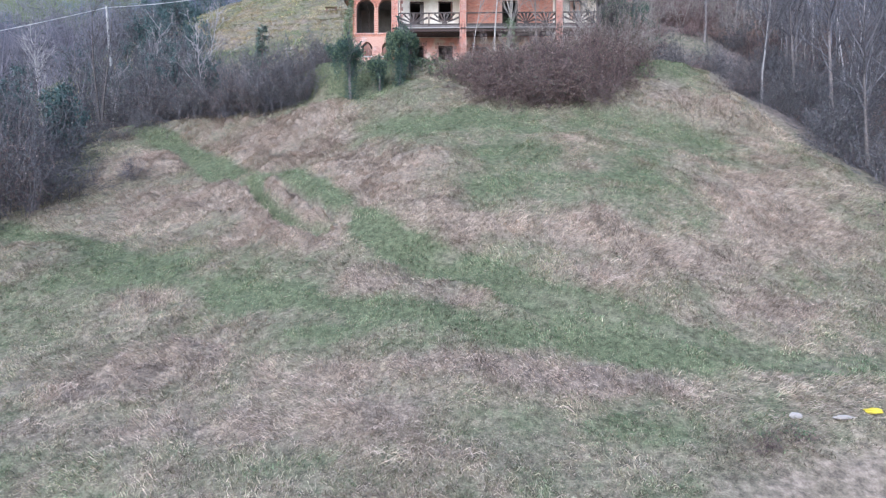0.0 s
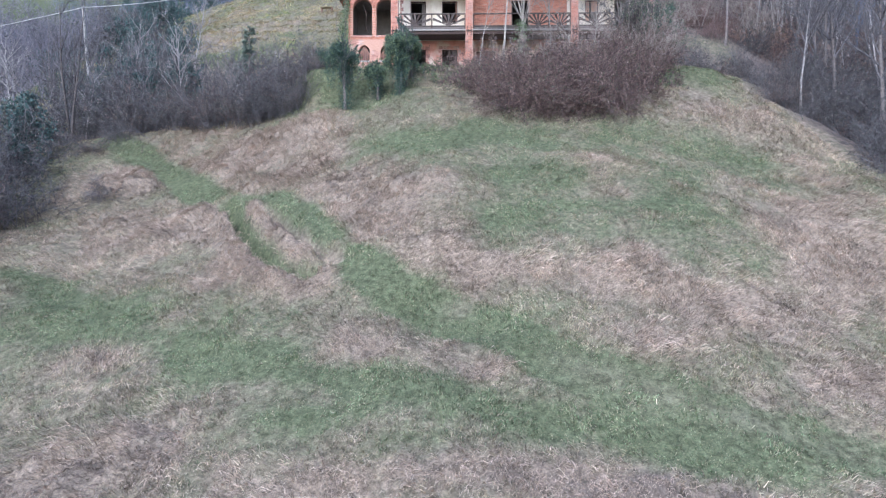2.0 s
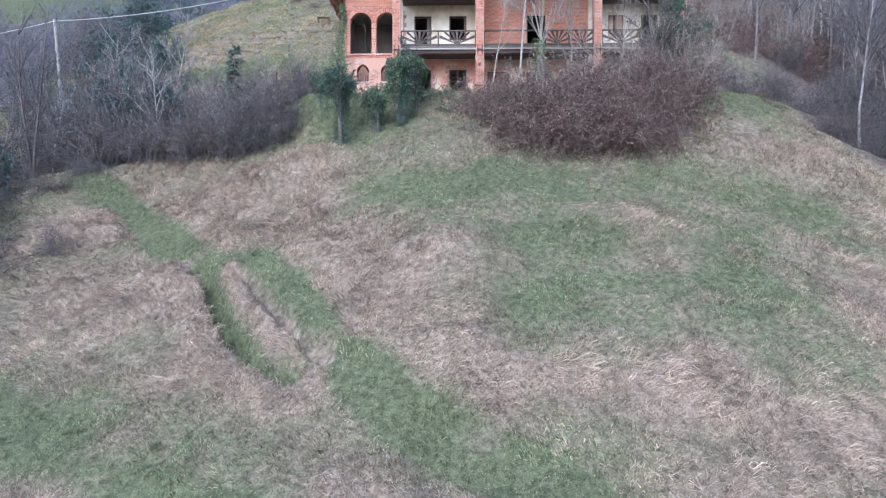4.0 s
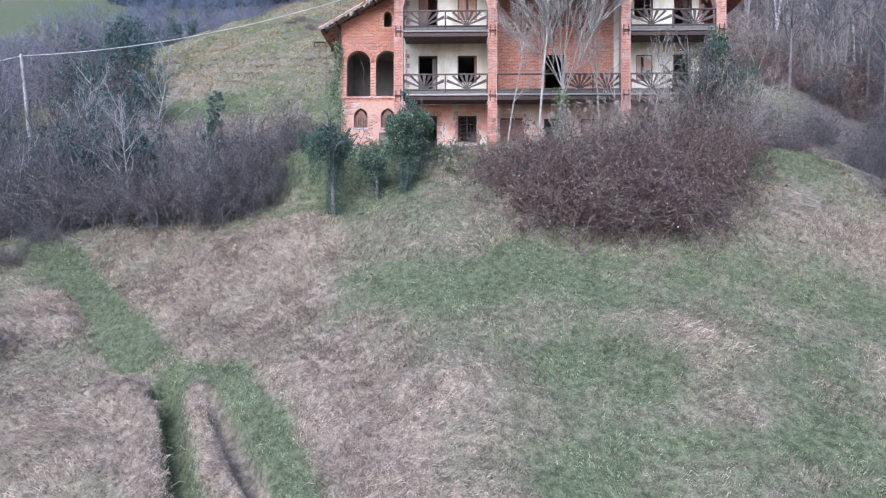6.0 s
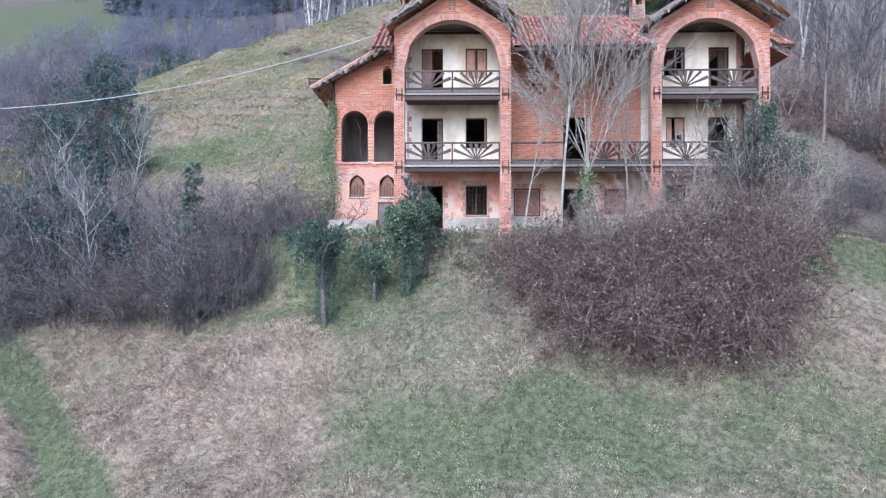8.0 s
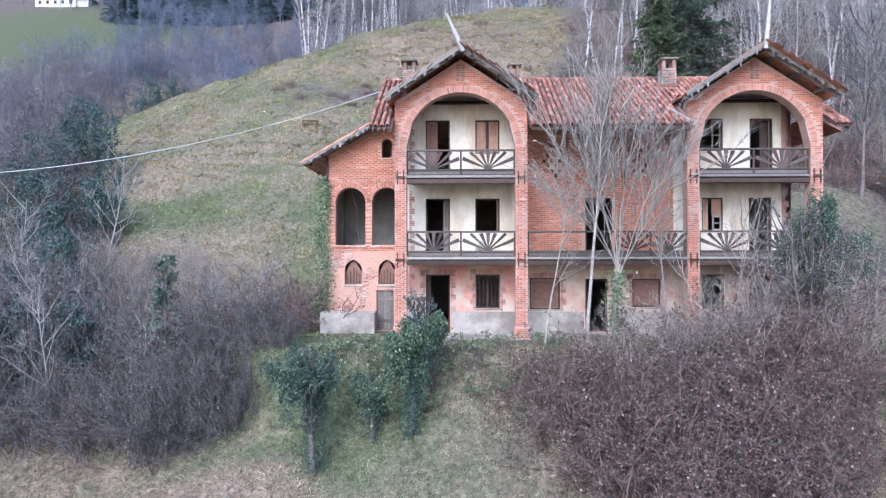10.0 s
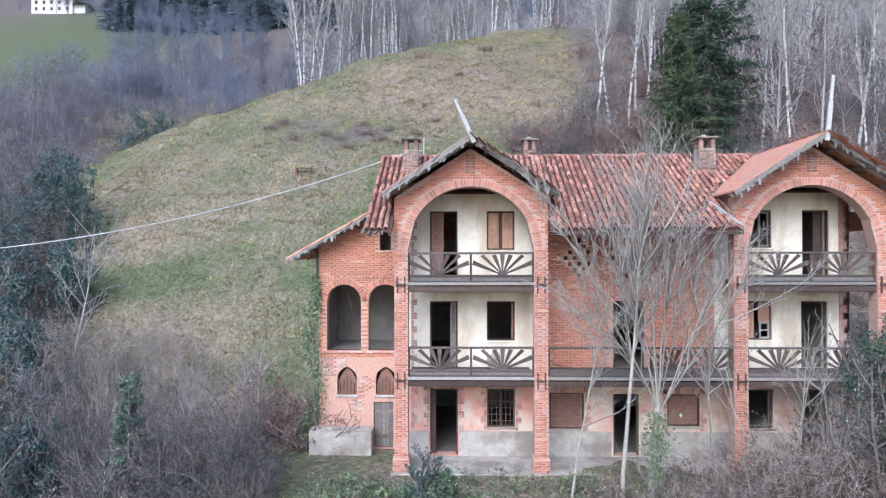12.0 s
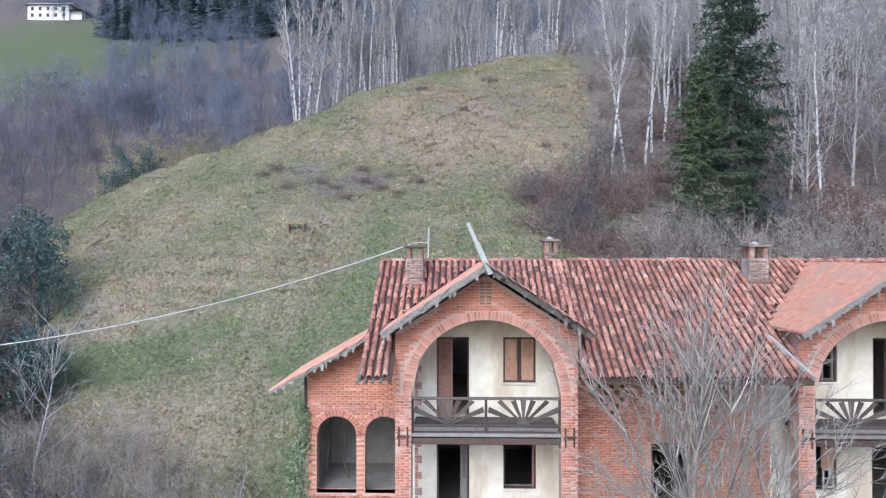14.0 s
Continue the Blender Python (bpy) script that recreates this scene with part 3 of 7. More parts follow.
def brick_skin(list_of, y, parent, material, loose=0):
    """The bricks of one face: the first ones as pieces of their own, the rest joined."""
    full, half = brick_mesh(BRICK_L - 0.012, material), brick_mesh(BRICK_L / 2 - 0.012, material)
    V, F, made = [], [], 0
    rnd = random.Random(len(list_of))
    for x, z, length in list_of:
        proud = rnd.uniform(-0.003, 0.004)
        me = full if abs(length - BRICK_L + 0.012) < 1e-6 else half if abs(length - BRICK_L / 2 + 0.012) < 1e-6 else None
        if made < loose and me:
            ob = new("brick", me)
            ob.parent, ob.location = parent, (x, y - proud, z)
            made += 1
            continue
        n, a, b, f = len(V), x - length / 2, x + length / 2, y - 0.009 - proud
        c, h = 0.006, BRICK_H / 2
        V += [(a, y + 0.01, z - h), (b, y + 0.01, z - h), (b, y + 0.01, z + h), (a, y + 0.01, z + h),
              (a + c, f, z - h + c), (b - c, f, z - h + c), (b - c, f, z + h - c), (a + c, f, z + h - c)]
        F += [(n + 4, n + 5, n + 6, n + 7), (n, n + 1, n + 5, n + 4), (n + 1, n + 2, n + 6, n + 5), (n + 2, n + 3, n + 7, n + 6), (n + 3, n, n + 4, n + 7)]
    if V:
        tagged(np_mesh("brickwork", V, [F], material, parent), kind="stuff")


def voussoirs(xc, zc, r0, r1, y, a0, a1, parent, step_len=0.088):
    """Bricks on end round an arch."""
    n = max(6, int((a1 - a0) * r0 / step_len))
    bm = bmesh.new()
    w0, w1 = (a1 - a0) * r0 / n / 2 * 0.78, (a1 - a0) * r1 / n / 2 * 0.78
    v = [bm.verts.new(p) for p in ((-w0, 0.02, r0), (w0, 0.02, r0), (w1, 0.02, r1), (-w1, 0.02, r1), (-w0, -0.022, r0 + 0.004), (w0, -0.022, r0 + 0.004), (w1, -0.022, r1 - 0.004), (-w1, -0.022, r1 - 0.004))]
    for f in ((4, 5, 6, 7), (0, 1, 5, 4), (1, 2, 6, 5), (2, 3, 7, 6), (3, 0, 4, 7)):
        bm.faces.new([v[i] for i in f])
    # pale mortar bed behind the bricks
    count = 48
    V, F = [], []
    for i in range(count + 1):
        c, s_ = math.cos(a0 + (a1 - a0) * i / count), math.sin(a0 + (a1 - a0) * i / count)
        V += [(xc + r * c, q, zc + r * s_) for r, q in ((r0 + 0.004, y + 0.01), (r0 + 0.004, y - 0.013), (r1, y - 0.013), (r1, y + 0.01))]
    for i in range(count):
        F += [(4 * i + k, 4 * i + k + 1, 4 * i + k + 5, 4 * i + k + 4) for k in range(3)]
    np_mesh("arch_mortar", V, [F], MORTAR_BAY, parent, "pinkish mortar of the arch")
    me = bpy.data.meshes.new("arch_brick")
    bm.to_mesh(me)
    bm.free()
    me.materials.append(BRICK_PIER)
    for i in range(n):
        a = a0 + (a1 - a0) * (i + 0.5) / n
        ob = new("arch_brick", me)
        ob.parent, ob.location, ob.rotation_euler = parent, (xc, y, zc), (0, math.pi / 2 - a, 0)


# ---- bays with the great arch
BAYS = (-1.775, 8.885)
for n, xc in enumerate(BAYS):
    crest = (lambda c: lambda x: 10.22 - 0.645 * abs(x - c))(xc)
    bay = pierced("bay_wall", xc - 2.43, xc + 2.43, -0.3, crest, FRONT, FRONT + 0.45, [hole(xc - 2.0, xc + 2.0, -0.3, 9.0, "round")], MORTAR_BAY, house,
                  "red brick gable over a great round arch")

    def free(x, z, c=xc, top=crest):
        dx = abs(x - c)
        if dx > 2.43 or z > top(x) - 0.04:
            return False
        return dx > 2.0 if z < 7.0 else math.hypot(dx, z - 7.0) > 2.27
    upper = courses(xc - 2.43, xc + 2.43, 7.0, 10.2, free, 3 + n)
    brick_skin(upper, FRONT, bay, BRICK, 300 if n == 0 else 120)
    for side in (-1, 1):
        a = xc - 2.43 if side < 0 else xc + 2.0
        brick_skin(courses(a, a + 0.43, -0.28, 7.0, lambda x, z: True, 7 + side), FRONT, bay, BRICK_PIER)
    voussoirs(xc, 7.0, 2.0, 2.24, FRONT, 0.0, math.pi, bay)
    # pier feet
    for a in (xc - 2.43, xc + 2.0):
        pier_foot = box_part("pier_foot", (a - 0.05, a + 0.48, FRONT - 0.06, FRONT + 0.5, -0.35, 0.42), MORTAR_BAY, house, "plinth of weathered brick")
        brick_skin(courses(a - 0.04, a + 0.47, -0.3, 0.4, lambda x, z: True, 9), FRONT - 0.06, pier_foot, BRICK_PIER)
        for z in (2.86, 5.9):
            bm = bmesh.new()
            for dx in (0.1, 0.33):
                block(bm, a + dx - 0.02, a + dx + 0.02, FRONT - 0.05, FRONT - 0.012, z - 0.27, z + 0.25)
            block(bm, a + 0.05, a + 0.38, FRONT - 0.07, FRONT - 0.04, z - 0.04, z + 0.03)
            part("wall_tie", bm, WOOD_DARK, house, "rusty iron wall tie")
    # loggia lid
    box_part("loggia_lid", (xc - 2.05, xc + 2.05, FRONT + 0.45, BACKWALL, 9.12, 9.18), WOOD_GREY, house, "boarded loggia soffit")
    # blind recess in the gable
    bm = bmesh.new()
    for i in range(7):
        for j in range(2):
            block(bm, xc - 0.16 + j * 0.17, xc - 0.03 + j * 0.17, FRONT - 0.016, FRONT + 0.004, 9.42 + i * 0.09, 9.47 + i * 0.09)
    part("vent_grid", bm, WOOD_GREY, house, "small brick vent grid")

# ---- main walls
DOOR_A, WIN_A = (-3.15, -2.2), (-1.2, -0.25)
diamonds = []
for cx in (1.95, 3.55, 5.15):
    for i in range(-3, 4):
        for j in range(-3, 4):
            if abs(i) + abs(j) <= 3 and (i + j) % 2 == 1:
                diamonds.append(hole(cx + i * 0.155 - 0.06, cx + i * 0.155 + 0.06, 6.72 + j * 0.2 - 0.07, 6.72 + j * 0.2 + 0.07))
WALLS = (
    (-4.2, 0.45, -0.3, 2.8, PLASTER_PINK, [hole(*DOOR_A, 0, 2.27), hole(*WIN_A, 0.95, 2.27)], "pink plaster, flaking off brick"),
    (-4.2, 0.45, 2.8, 9.12, PLASTER, [hole(*DOOR_A, 2.95, 5.25), hole(*WIN_A, 3.9, 5.25), hole(*DOOR_A, 6.0, 8.33), hole(*WIN_A, 7.0, 8.33)], "cream plaster wall"),
    (0.45, 6.5, -0.3, 2.8, PLASTER_WORN, [hole(0.92, 2.1, 0.9, 2.14), hole(3.08, 3.95, 0, 2.1), hole(4.9, 6.0, 1.0, 2.1)], "pink plaster, flaking off brick"),
    (0.45, 6.5, 2.8, 9.0, MORTAR_RED, [hole(3.09, 4.13, 2.95, 5.26)] + diamonds, "red brick wall with pierced diamond vents"),
    (6.5, 11.0, -0.3, 2.8, PLASTER_WORN, [hole(7.6, 8.45, 0.95, 2.27), hole(9.4, 10.3, 0, 2.27)], "pink plaster, flaking off brick"),
    (6.5, 11.0, 2.8, 9.12, PLASTER, [hole(7.6, 8.42, 3.94, 5.25), hole(9.4, 10.28, 2.95, 5.25), hole(7.5, 8.43, 7.06, 8.33), hole(9.45, 10.34, 6.0, 8.33)], "cream plaster wall"),
)
front_walls = [pierced("front_wall", x0, x1, z0, z1, BACKWALL, BACKWALL + 0.38, hs, mat_, house, lab) for x0, x1, z0, z1, mat_, hs, lab in WALLS]
brick_skin(courses(0.45, 6.5, 2.82, 9.0, lambda x, z: not (3.03 < x < 4.19 and z < 5.32) and not any(h[0] - 0.05 < x < h[1] + 0.05 and h[2] - 0.03 < z < h[3](x) + 0.03 for h in diamonds), 21),
           BACKWALL, front_walls[3], BRICK)
# grey dado, toothed brick edges
for x0, x1 in ((-4.18, -3.2), (-2.15, 0.44), (0.46, 3.02), (4.0, 9.35), (10.35, 10.98)):
    box_part("dado", (x0, x1, BACKWALL - 0.025, BACKWALL + 0.01, -0.1, 0.82), PLASTER_GREY, house, "grey cement dado, stained")


def quoins(x, side, z0, z1, name="quoin_brick"):
    z, k = z0, 0
    while z < z1:
        w = 0.2 if k % 2 else 0.09
        a, b = (x, x + w) if side > 0 else (x - w, x)
        for i in range(3):
            bm = bmesh.new()
            block(bm, a, b, BACKWALL - 0.02, BACKWALL + 0.01, z + i * 0.075, z + i * 0.075 + 0.064)
            part(name, bm, BRICK_PALE, house)
        z += 0.235
        k += 1


quoins(-3.79, 1, 0.9, 2.6)
quoins(-3.79, 1, 3.0, 5.5)
quoins(-3.79, 1, 6.1, 8.0)
quoins(11.0, -1, 3.0, 5.6)
quoins(11.0, -1, 6.1, 8.6)
box_part("corner_pier", (10.66, 11.02, BACKWALL - 0.02, BACKWALL + 0.4, -0.3, 9.1), BRICK_PALE, house, "brick corner pier")
for d0, d1, zt in ((-3.15, -2.2, 2.27), (-1.2, -0.25, 2.27), (0.92, 2.1, 2.14), (4.9, 6.0, 2.1)):
    quoins(d0 - 0.02, -1, 0.1 if d0 < -3 else 0.85, zt, "jamb_brick")
    quoins(d1 + 0.02, 1, 0.1 if d0 < -3 else 0.85, zt, "jamb_brick")
    for i in range(int((d1 - d0 + 0.4) / 0.08)):
        bm = bmesh.new()
        block(bm, d0 - 0.2 + i * 0.08, d0 - 0.2 + i * 0.08 + 0.066, BACKWALL - 0.02, BACKWALL + 0.01, zt + 0.01, zt + 0.2)
        part("lintel_brick", bm, BRICK_PALE, house)

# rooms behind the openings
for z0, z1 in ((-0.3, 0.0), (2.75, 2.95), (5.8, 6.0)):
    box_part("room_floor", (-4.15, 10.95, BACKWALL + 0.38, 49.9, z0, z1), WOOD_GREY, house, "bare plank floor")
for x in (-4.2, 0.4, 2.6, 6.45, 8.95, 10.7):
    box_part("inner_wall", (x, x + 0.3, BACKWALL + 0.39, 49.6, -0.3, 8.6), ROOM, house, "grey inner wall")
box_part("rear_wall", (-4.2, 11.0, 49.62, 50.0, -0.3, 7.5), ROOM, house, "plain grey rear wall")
pierced("side_wall", 0, 1, 0, 1, 0, 0.1, [], BRICK, house).matrix_local = pose(11.0, 43.05, 0) @ Matrix(((0, 1, 0, 0), (6.9, 0, 0, 0), (0, 0, 8.0, 0), (0, 0, 0, 1)))
box_part("terrace", (-4.3, 11.4, 40.8, BACKWALL + 0.02, -0.6, -0.02), PLASTER_GREY, house, "cracked concrete terrace")


# ---- joinery
def leaf(x0, x1, z0, z1, y, material, name="shutter", label="brown painted shutter", boards=2):
    bm = bmesh.new()
    block(bm, x0, x1, y, y + 0.03, z0, z1)
    for i in range(boards):
        a = z0 + (z1 - z0) * i / boards
        b = z0 + (z1 - z0) * (i + 1) / boards
        block(bm, x0 + 0.06, x1 - 0.06, y - 0.012, y + 0.002, a + 0.06, b - 0.06)
    part(name, bm, material, house, label)


def frame_of(x0, x1, z0, z1, material=WOOD_DARK, y=BACKWALL + 0.06, sill=True, post=False):
    bm = bmesh.new()
    w = 0.055
    block(bm, x0, x0 + w, y, y + 0.09, z0, z1)
    block(bm, x1 - w, x1, y, y + 0.09, z0, z1)
    block(bm, x0 + w, x1 - w, y, y + 0.09, z1 - w, z1)
    if sill:
        block(bm, x0 + w, x1 - w, y, y + 0.09, z0, z0 + w)
    if post:
        m = (x0 + x1) / 2
        block(bm, m - 0.05, m + 0.05, y - 0.01, y + 0.08, z0 + w, z1 - w)
    part("window_frame" if sill else "door_frame", bm, material, house, "dark weathered timber frame")
    if sill:
        box_part("window_sill", (x0 - 0.06, x1 + 0.06, BACKWALL - 0.05, BACKWALL + 0.05, z0 - 0.06, z0 - 0.004), PLASTER if z0 > 3 else PLASTER_GREY, house, "plastered sill")


def casement(x0, x1, z0, z1, y, material=WHITE):
    bm = bmesh.new()
    w = 0.06
    for a, b, c, d in ((x0, x0 + w, z0, z1), (x1 - w, x1, z0, z1), (x0 + w, x1 - w, z0, z0 + w), (x0 + w, x1 - w, z1 - w, z1), (x0 + w, x1 - w, (z0 + z1) / 2 - 0.025, (z0 + z1) / 2 + 0.025)):
        block(bm, a, b, y, y + 0.04, c, d)
    part("casement", bm, material, house, "white painted casement without glass")


for z0, z1, sill in ((0, 2.27, False), (2.95, 5.25, False), (6.0, 8.33, False)):
    frame_of(*DOOR_A, z0, z1, sill=sill)
for z0, z1 in ((0.95, 2.27), (3.9, 5.25), (7.0, 8.33)):
    frame_of(*WIN_A, z0, z1, post=z0 == 7.0)
for x0, x1, z0, z1, s in ((0.92, 2.1, 0.9, 2.14, True), (3.08, 3.95, 0, 2.1, False), (4.9, 6.0, 1.0, 2.1, True), (3.09, 4.13, 2.95, 5.26, False), (7.6, 8.45, 0.95, 2.27, True), (9.4, 10.3, 0, 2.27, False),
                          (7.6, 8.42, 3.94, 5.25, True), (9.4, 10.28, 2.95, 5.25, False), (7.5, 8.43, 7.06, 8.33, True), (9.45, 10.34, 6.0, 8.33, False)):
    frame_of(x0, x1, z0, z1, sill=s)
leaf(-3.09, -2.68, 6.02, 8.27, BACKWALL + 0.05, WOOD_BROWN, "door_leaf", "brown panelled door leaf, closed")
leaf(-1.14, -0.79, 7.06, 8.27, BACKWALL + 0.08, WOOD_TAN, label="pinkish tan boarded shutter, closed")
leaf(-0.66, -0.31, 7.06, 8.27, BACKWALL + 0.08, WOOD_TAN, label="pinkish tan boarded shutter, closed")
leaf(-0.36, -0.31, 3.95, 5.2, BACKWALL + 0.02, WOOD_BROWN, "shutter", "brown shutter, swung open", 1)
leaf(-3.1, -2.95, 0.03, 2.2, BACKWALL + 0.1, WOOD_DARK, "door_leaf", "dark door leaf, standing open")
leaf(-2.46, -2.24, 2.97, 5.2, BACKWALL + 0.3, WOOD_GREY, "door_leaf", "grey door leaf, standing open")
leaf(0.98, 2.04, 0.95, 2.08, BACKWALL + 0.1, WOOD_BROWN, "shutter", "red brown boarded shutter, closed", 1)
leaf(4.96, 5.94, 1.05, 2.05, BACKWALL + 0.1, WOOD_BROWN, "shutter", "red brown boarded shutter, closed", 1)
leaf(7.65, 7.86, 3.99, 5.2, BACKWALL + 0.08, WOOD_TAN, label="pinkish tan boarded shutter")
leaf(8.0, 8.36, 4.55, 5.2, BACKWALL + 0.08, WOOD_TAN, label="pinkish tan boarded shutter", boards=1)
casement(8.02, 8.36, 3.98, 4.55, BACKWALL + 0.05, BARK_PALE)
casement(8.0, 8.35, 7.1, 8.28, BACKWALL + 0.05, WOOD_GREY)
leaf(9.98, 10.28, 6.02, 8.27, BACKWALL + 0.32, WOOD_DARK, "door_leaf", "dark door leaf, standing open")
# barred ground floor window
for i in range(1, 6):
    bm = bmesh.new()
    x = WIN_A[0] + (WIN_A[1] - WIN_A[0]) * i / 6
    block(bm, x - 0.012, x + 0.012, BACKWALL + 0.03, BACKWALL + 0.05, 0.97, 2.25)
    part("window_bar", bm, WOOD_DARK, house, "dark iron window bar")
for i in range(1, 6):
    bm = bmesh.new()
    z = 0.95 + 1.32 * i / 6
    block(bm, WIN_A[0] + 0.02, WIN_A[1] - 0.02, BACKWALL + 0.025, BACKWALL + 0.045, z - 0.012, z + 0.012)
    part("window_bar", bm, WOOD_DARK, house, "dark iron window bar")
leaf(-0.78, -0.68, 1.0, 2.2, BACKWALL + 0.1, WOOD_DARK, "mullion", "dark timber mullion", 1)


# ---- balconies
def balcony(x0, x1, z, fans, label="grey weathered timber balcony with sunburst railing", bare=None):
    """A deck with its beam and a railing of fanned boards. z is the floor."""
    bm = bmesh.new()
    block(bm, x0, x1, FRONT + 0.25, BACKWALL - 0.01, z - 0.16, z - 0.032)
    deck = part("balcony", bm, WOOD_RAIL, house, label)
    y, rnd_ = FRONT + 0.05, random.Random(int(100 * (x0 + z)))
    while y < BACKWALL - 0.14:
        bm = bmesh.new()
        block(bm, x0 + rnd_.random() * 0.02, x1 - rnd_.random() * 0.02, y, y + 0.135, z - 0.03, z + 0.006 * rnd_.random())
        part("plank", bm, WOOD_RAIL, deck)
        y += 0.145
    box_part("beam", (x0, x1, FRONT + 0.06, FRONT + 0.24, z - 0.34, z - 0.17), WOOD_DARK, deck, "dark timber edge beam")
    box_part("deck_edge", (x0, x1, FRONT + 0.03, FRONT + 0.20, z - 0.13, z - 0.034), WOOD_PALE, deck, "bleached edge of the deck")
    box_part("kickboard", (x0 + 0.01, x1 - 0.01, FRONT + 0.115, FRONT + 0.14, z + 0.004, z + 0.135), WOOD_GREY, deck, "grey weathered kickboard")
    y0 = FRONT + 0.10
    box_part("handrail", (x0, x1, y0 - 0.03, y0 + 0.05, z + 0.85, z + 0.92), WOOD_RAIL, deck)
    box_part("bottom_rail", (x0, x1, y0 - 0.02, y0 + 0.04, z + 0.13, z + 0.20), WOOD_RAIL, deck)
    posts = sorted({x0 + 0.03, x1 - 0.03} | {a for f in fans for a in (f[0], f[1]) if x0 + 0.2 < a < x1 - 0.2})
    for p in posts:
        box_part("post", (p - 0.035, p + 0.035, y0 - 0.025, y0 + 0.045, z + 0.0, z + 0.85), WOOD_DARK, deck)
    for n_fan, (a, b) in enumerate(fans):
        cx, zb, zt, w = (a + b) / 2, z + 0.2, z + 0.85, (b - a) / 2 - 0.05
        rays = 9
        for i in range(rays):
            ang = math.pi * i / (rays - 1)
            ca, sa = math.cos(ang), max(math.sin(ang), 0.02)
            reach = min(w / max(abs(ca), 1e-6), (zt - zb) / sa)
            if i in (0, rays - 1):
                continue
            dirx, dirz = ca, sa
            px, pz = -dirz, dirx
            r0 = 0.13
            w0, w1 = 0.024, 0.078
            e0, e1 = reach * 0.995, reach * 0.995
            pts = [(cx + dirx * r0 + px * w0, zb + dirz * r0 + pz * w0), (cx + dirx * r0 - px * w0, zb + dirz * r0 - pz * w0),
                   (cx + dirx * e1 - px * w1, zb + dirz * e1 - pz * w1), (cx + dirx * e0 + px * w1, zb + dirz * e0 + pz * w1)]
            pts = [(min(max(p, a + 0.04), b - 0.04), min(max(q, zb + 0.002), zt - 0.002)) for p, q in pts]
            bm = bmesh.new()
            prism(bm, pts, y0 - 0.012, y0 + 0.016)
            part("slat", bm, WOOD_RAIL if (i + n_fan) % 3 else WOOD_DARK, deck)
        bm = bmesh.new()
        prism(bm, [(cx + 0.16 * math.cos(math.pi * k / 10), zb + 0.14 * math.sin(math.pi * k / 10)) for k in range(11)], y0 - 0.02, y0 + 0.02)
        part("hub", bm, WOOD_RAIL, deck)
    return deck


L, M, R = BAYS[0], 3.545, BAYS[1]
balcony(L - 2.0, L + 2.0, 6.0, [(L - 2.0, L), (L, L + 2.0)])
balcony(L - 2.0, L + 2.0, 3.0, [(L - 2.0, L), (L, L + 2.0)])
balcony(R - 2.0, R + 2.0, 6.0, [(R - 2.0, R), (R, R + 2.0)])
balcony(R - 2.0, R + 2.0, 3.0, [(R - 2.0, R), (R, R + 2.0)])
balcony(L + 2.43, R - 2.43, 3.0, [(3.9, 5.15), (5.15, R - 2.43)], "sagging timber balcony with part of its railing missing")
# things thrown over the middle rail
bm = bmesh.new()
bmesh.ops.create_icosphere(bm, subdivisions=3, radius=0.3)
for v in bm.verts:
    v.co = Vector((v.co.x * 0.85, v.co.y * 0.4, v.co.z * 0.9 * (1 + 0.3 * noise.noise(v.co * 5)))) + v.co * 0.35 * noise.noise(v.co * 7)
cloth = part("bundle", bm, PLASTER_GREY)
cloth.location = (-0.95, 42.45, 3.26)
tagged(cloth, "grey bundle of rags on the balcony", "bundle")

# ---- wing with the small arches
wing_top = lambda x: 7.12 + 0.56 * (x + 7.15)
WH = [hole(-6.88, -5.65, 3.44, 5.78, "round"), hole(-5.385, -4.21, 3.44, 5.78, "round"), hole(-6.5, -5.8, 1.85, 2.85, "point"), hole(-5.12, -4.42, 1.85, 2.85, "point"),
      hole(-5.2, -4.5, -0.02, 1.6), hole(-4.98, -4.57, 7.0, 7.78, "round")]
wing = pierced("wing_wall", -7.15, -4.2, -0.3, wing_top, WINGWALL, WINGWALL + 0.35, WH, MORTAR_RED, house, "red brick wing wall with small arches")


def wing_free(x, z):
    if z > wing_top(x) - 0.03:
        return False
    for a, b, z0, head, kind in WH:
        pad = 0.17 if kind == "round" and z0 < 5 and z > 5.1 else 0.02
        if a - pad < x < b + pad and z0 - 0.03 < z < head(min(max(x, a), b)) + (pad if kind == "round" else 0.03):
            return False
    return True


brick_skin(courses(-7.15, -4.22, 3.2, 8.8, wing_free, 31), WINGWALL, wing, BRICK)
brick_skin(courses(-7.15, -4.22, -0.25, 3.2, lambda x, z: wing_free(x, z) and float(wave(x, z, 0.8, 61)) < 0.12, 33), WINGWALL, wing, BRICK_PALE)
for a, b in ((-6.88, -5.65), (-5.385, -4.21)):
    r = (b - a) / 2
    voussoirs((a + b) / 2, 5.78 - r, r, r + 0.2, WINGWALL, 0.0, math.pi, wing)
    box_part("sill", (a - 0.08, b + 0.0, WINGWALL - 0.05, WINGWALL + 0.3, 3.34, 3.44), BRICK_PALE, house, "worn brick sill")
bm = bmesh.new()
x = -7.0
while x < -4.35:
    block(bm, x, x + 0.055, WINGWALL - 0.03, WINGWALL + 0.004, 6.02, 6.12)
    x += 0.105
part("dentil_course", bm, BRICK_PALE, house, "toothed brick course")
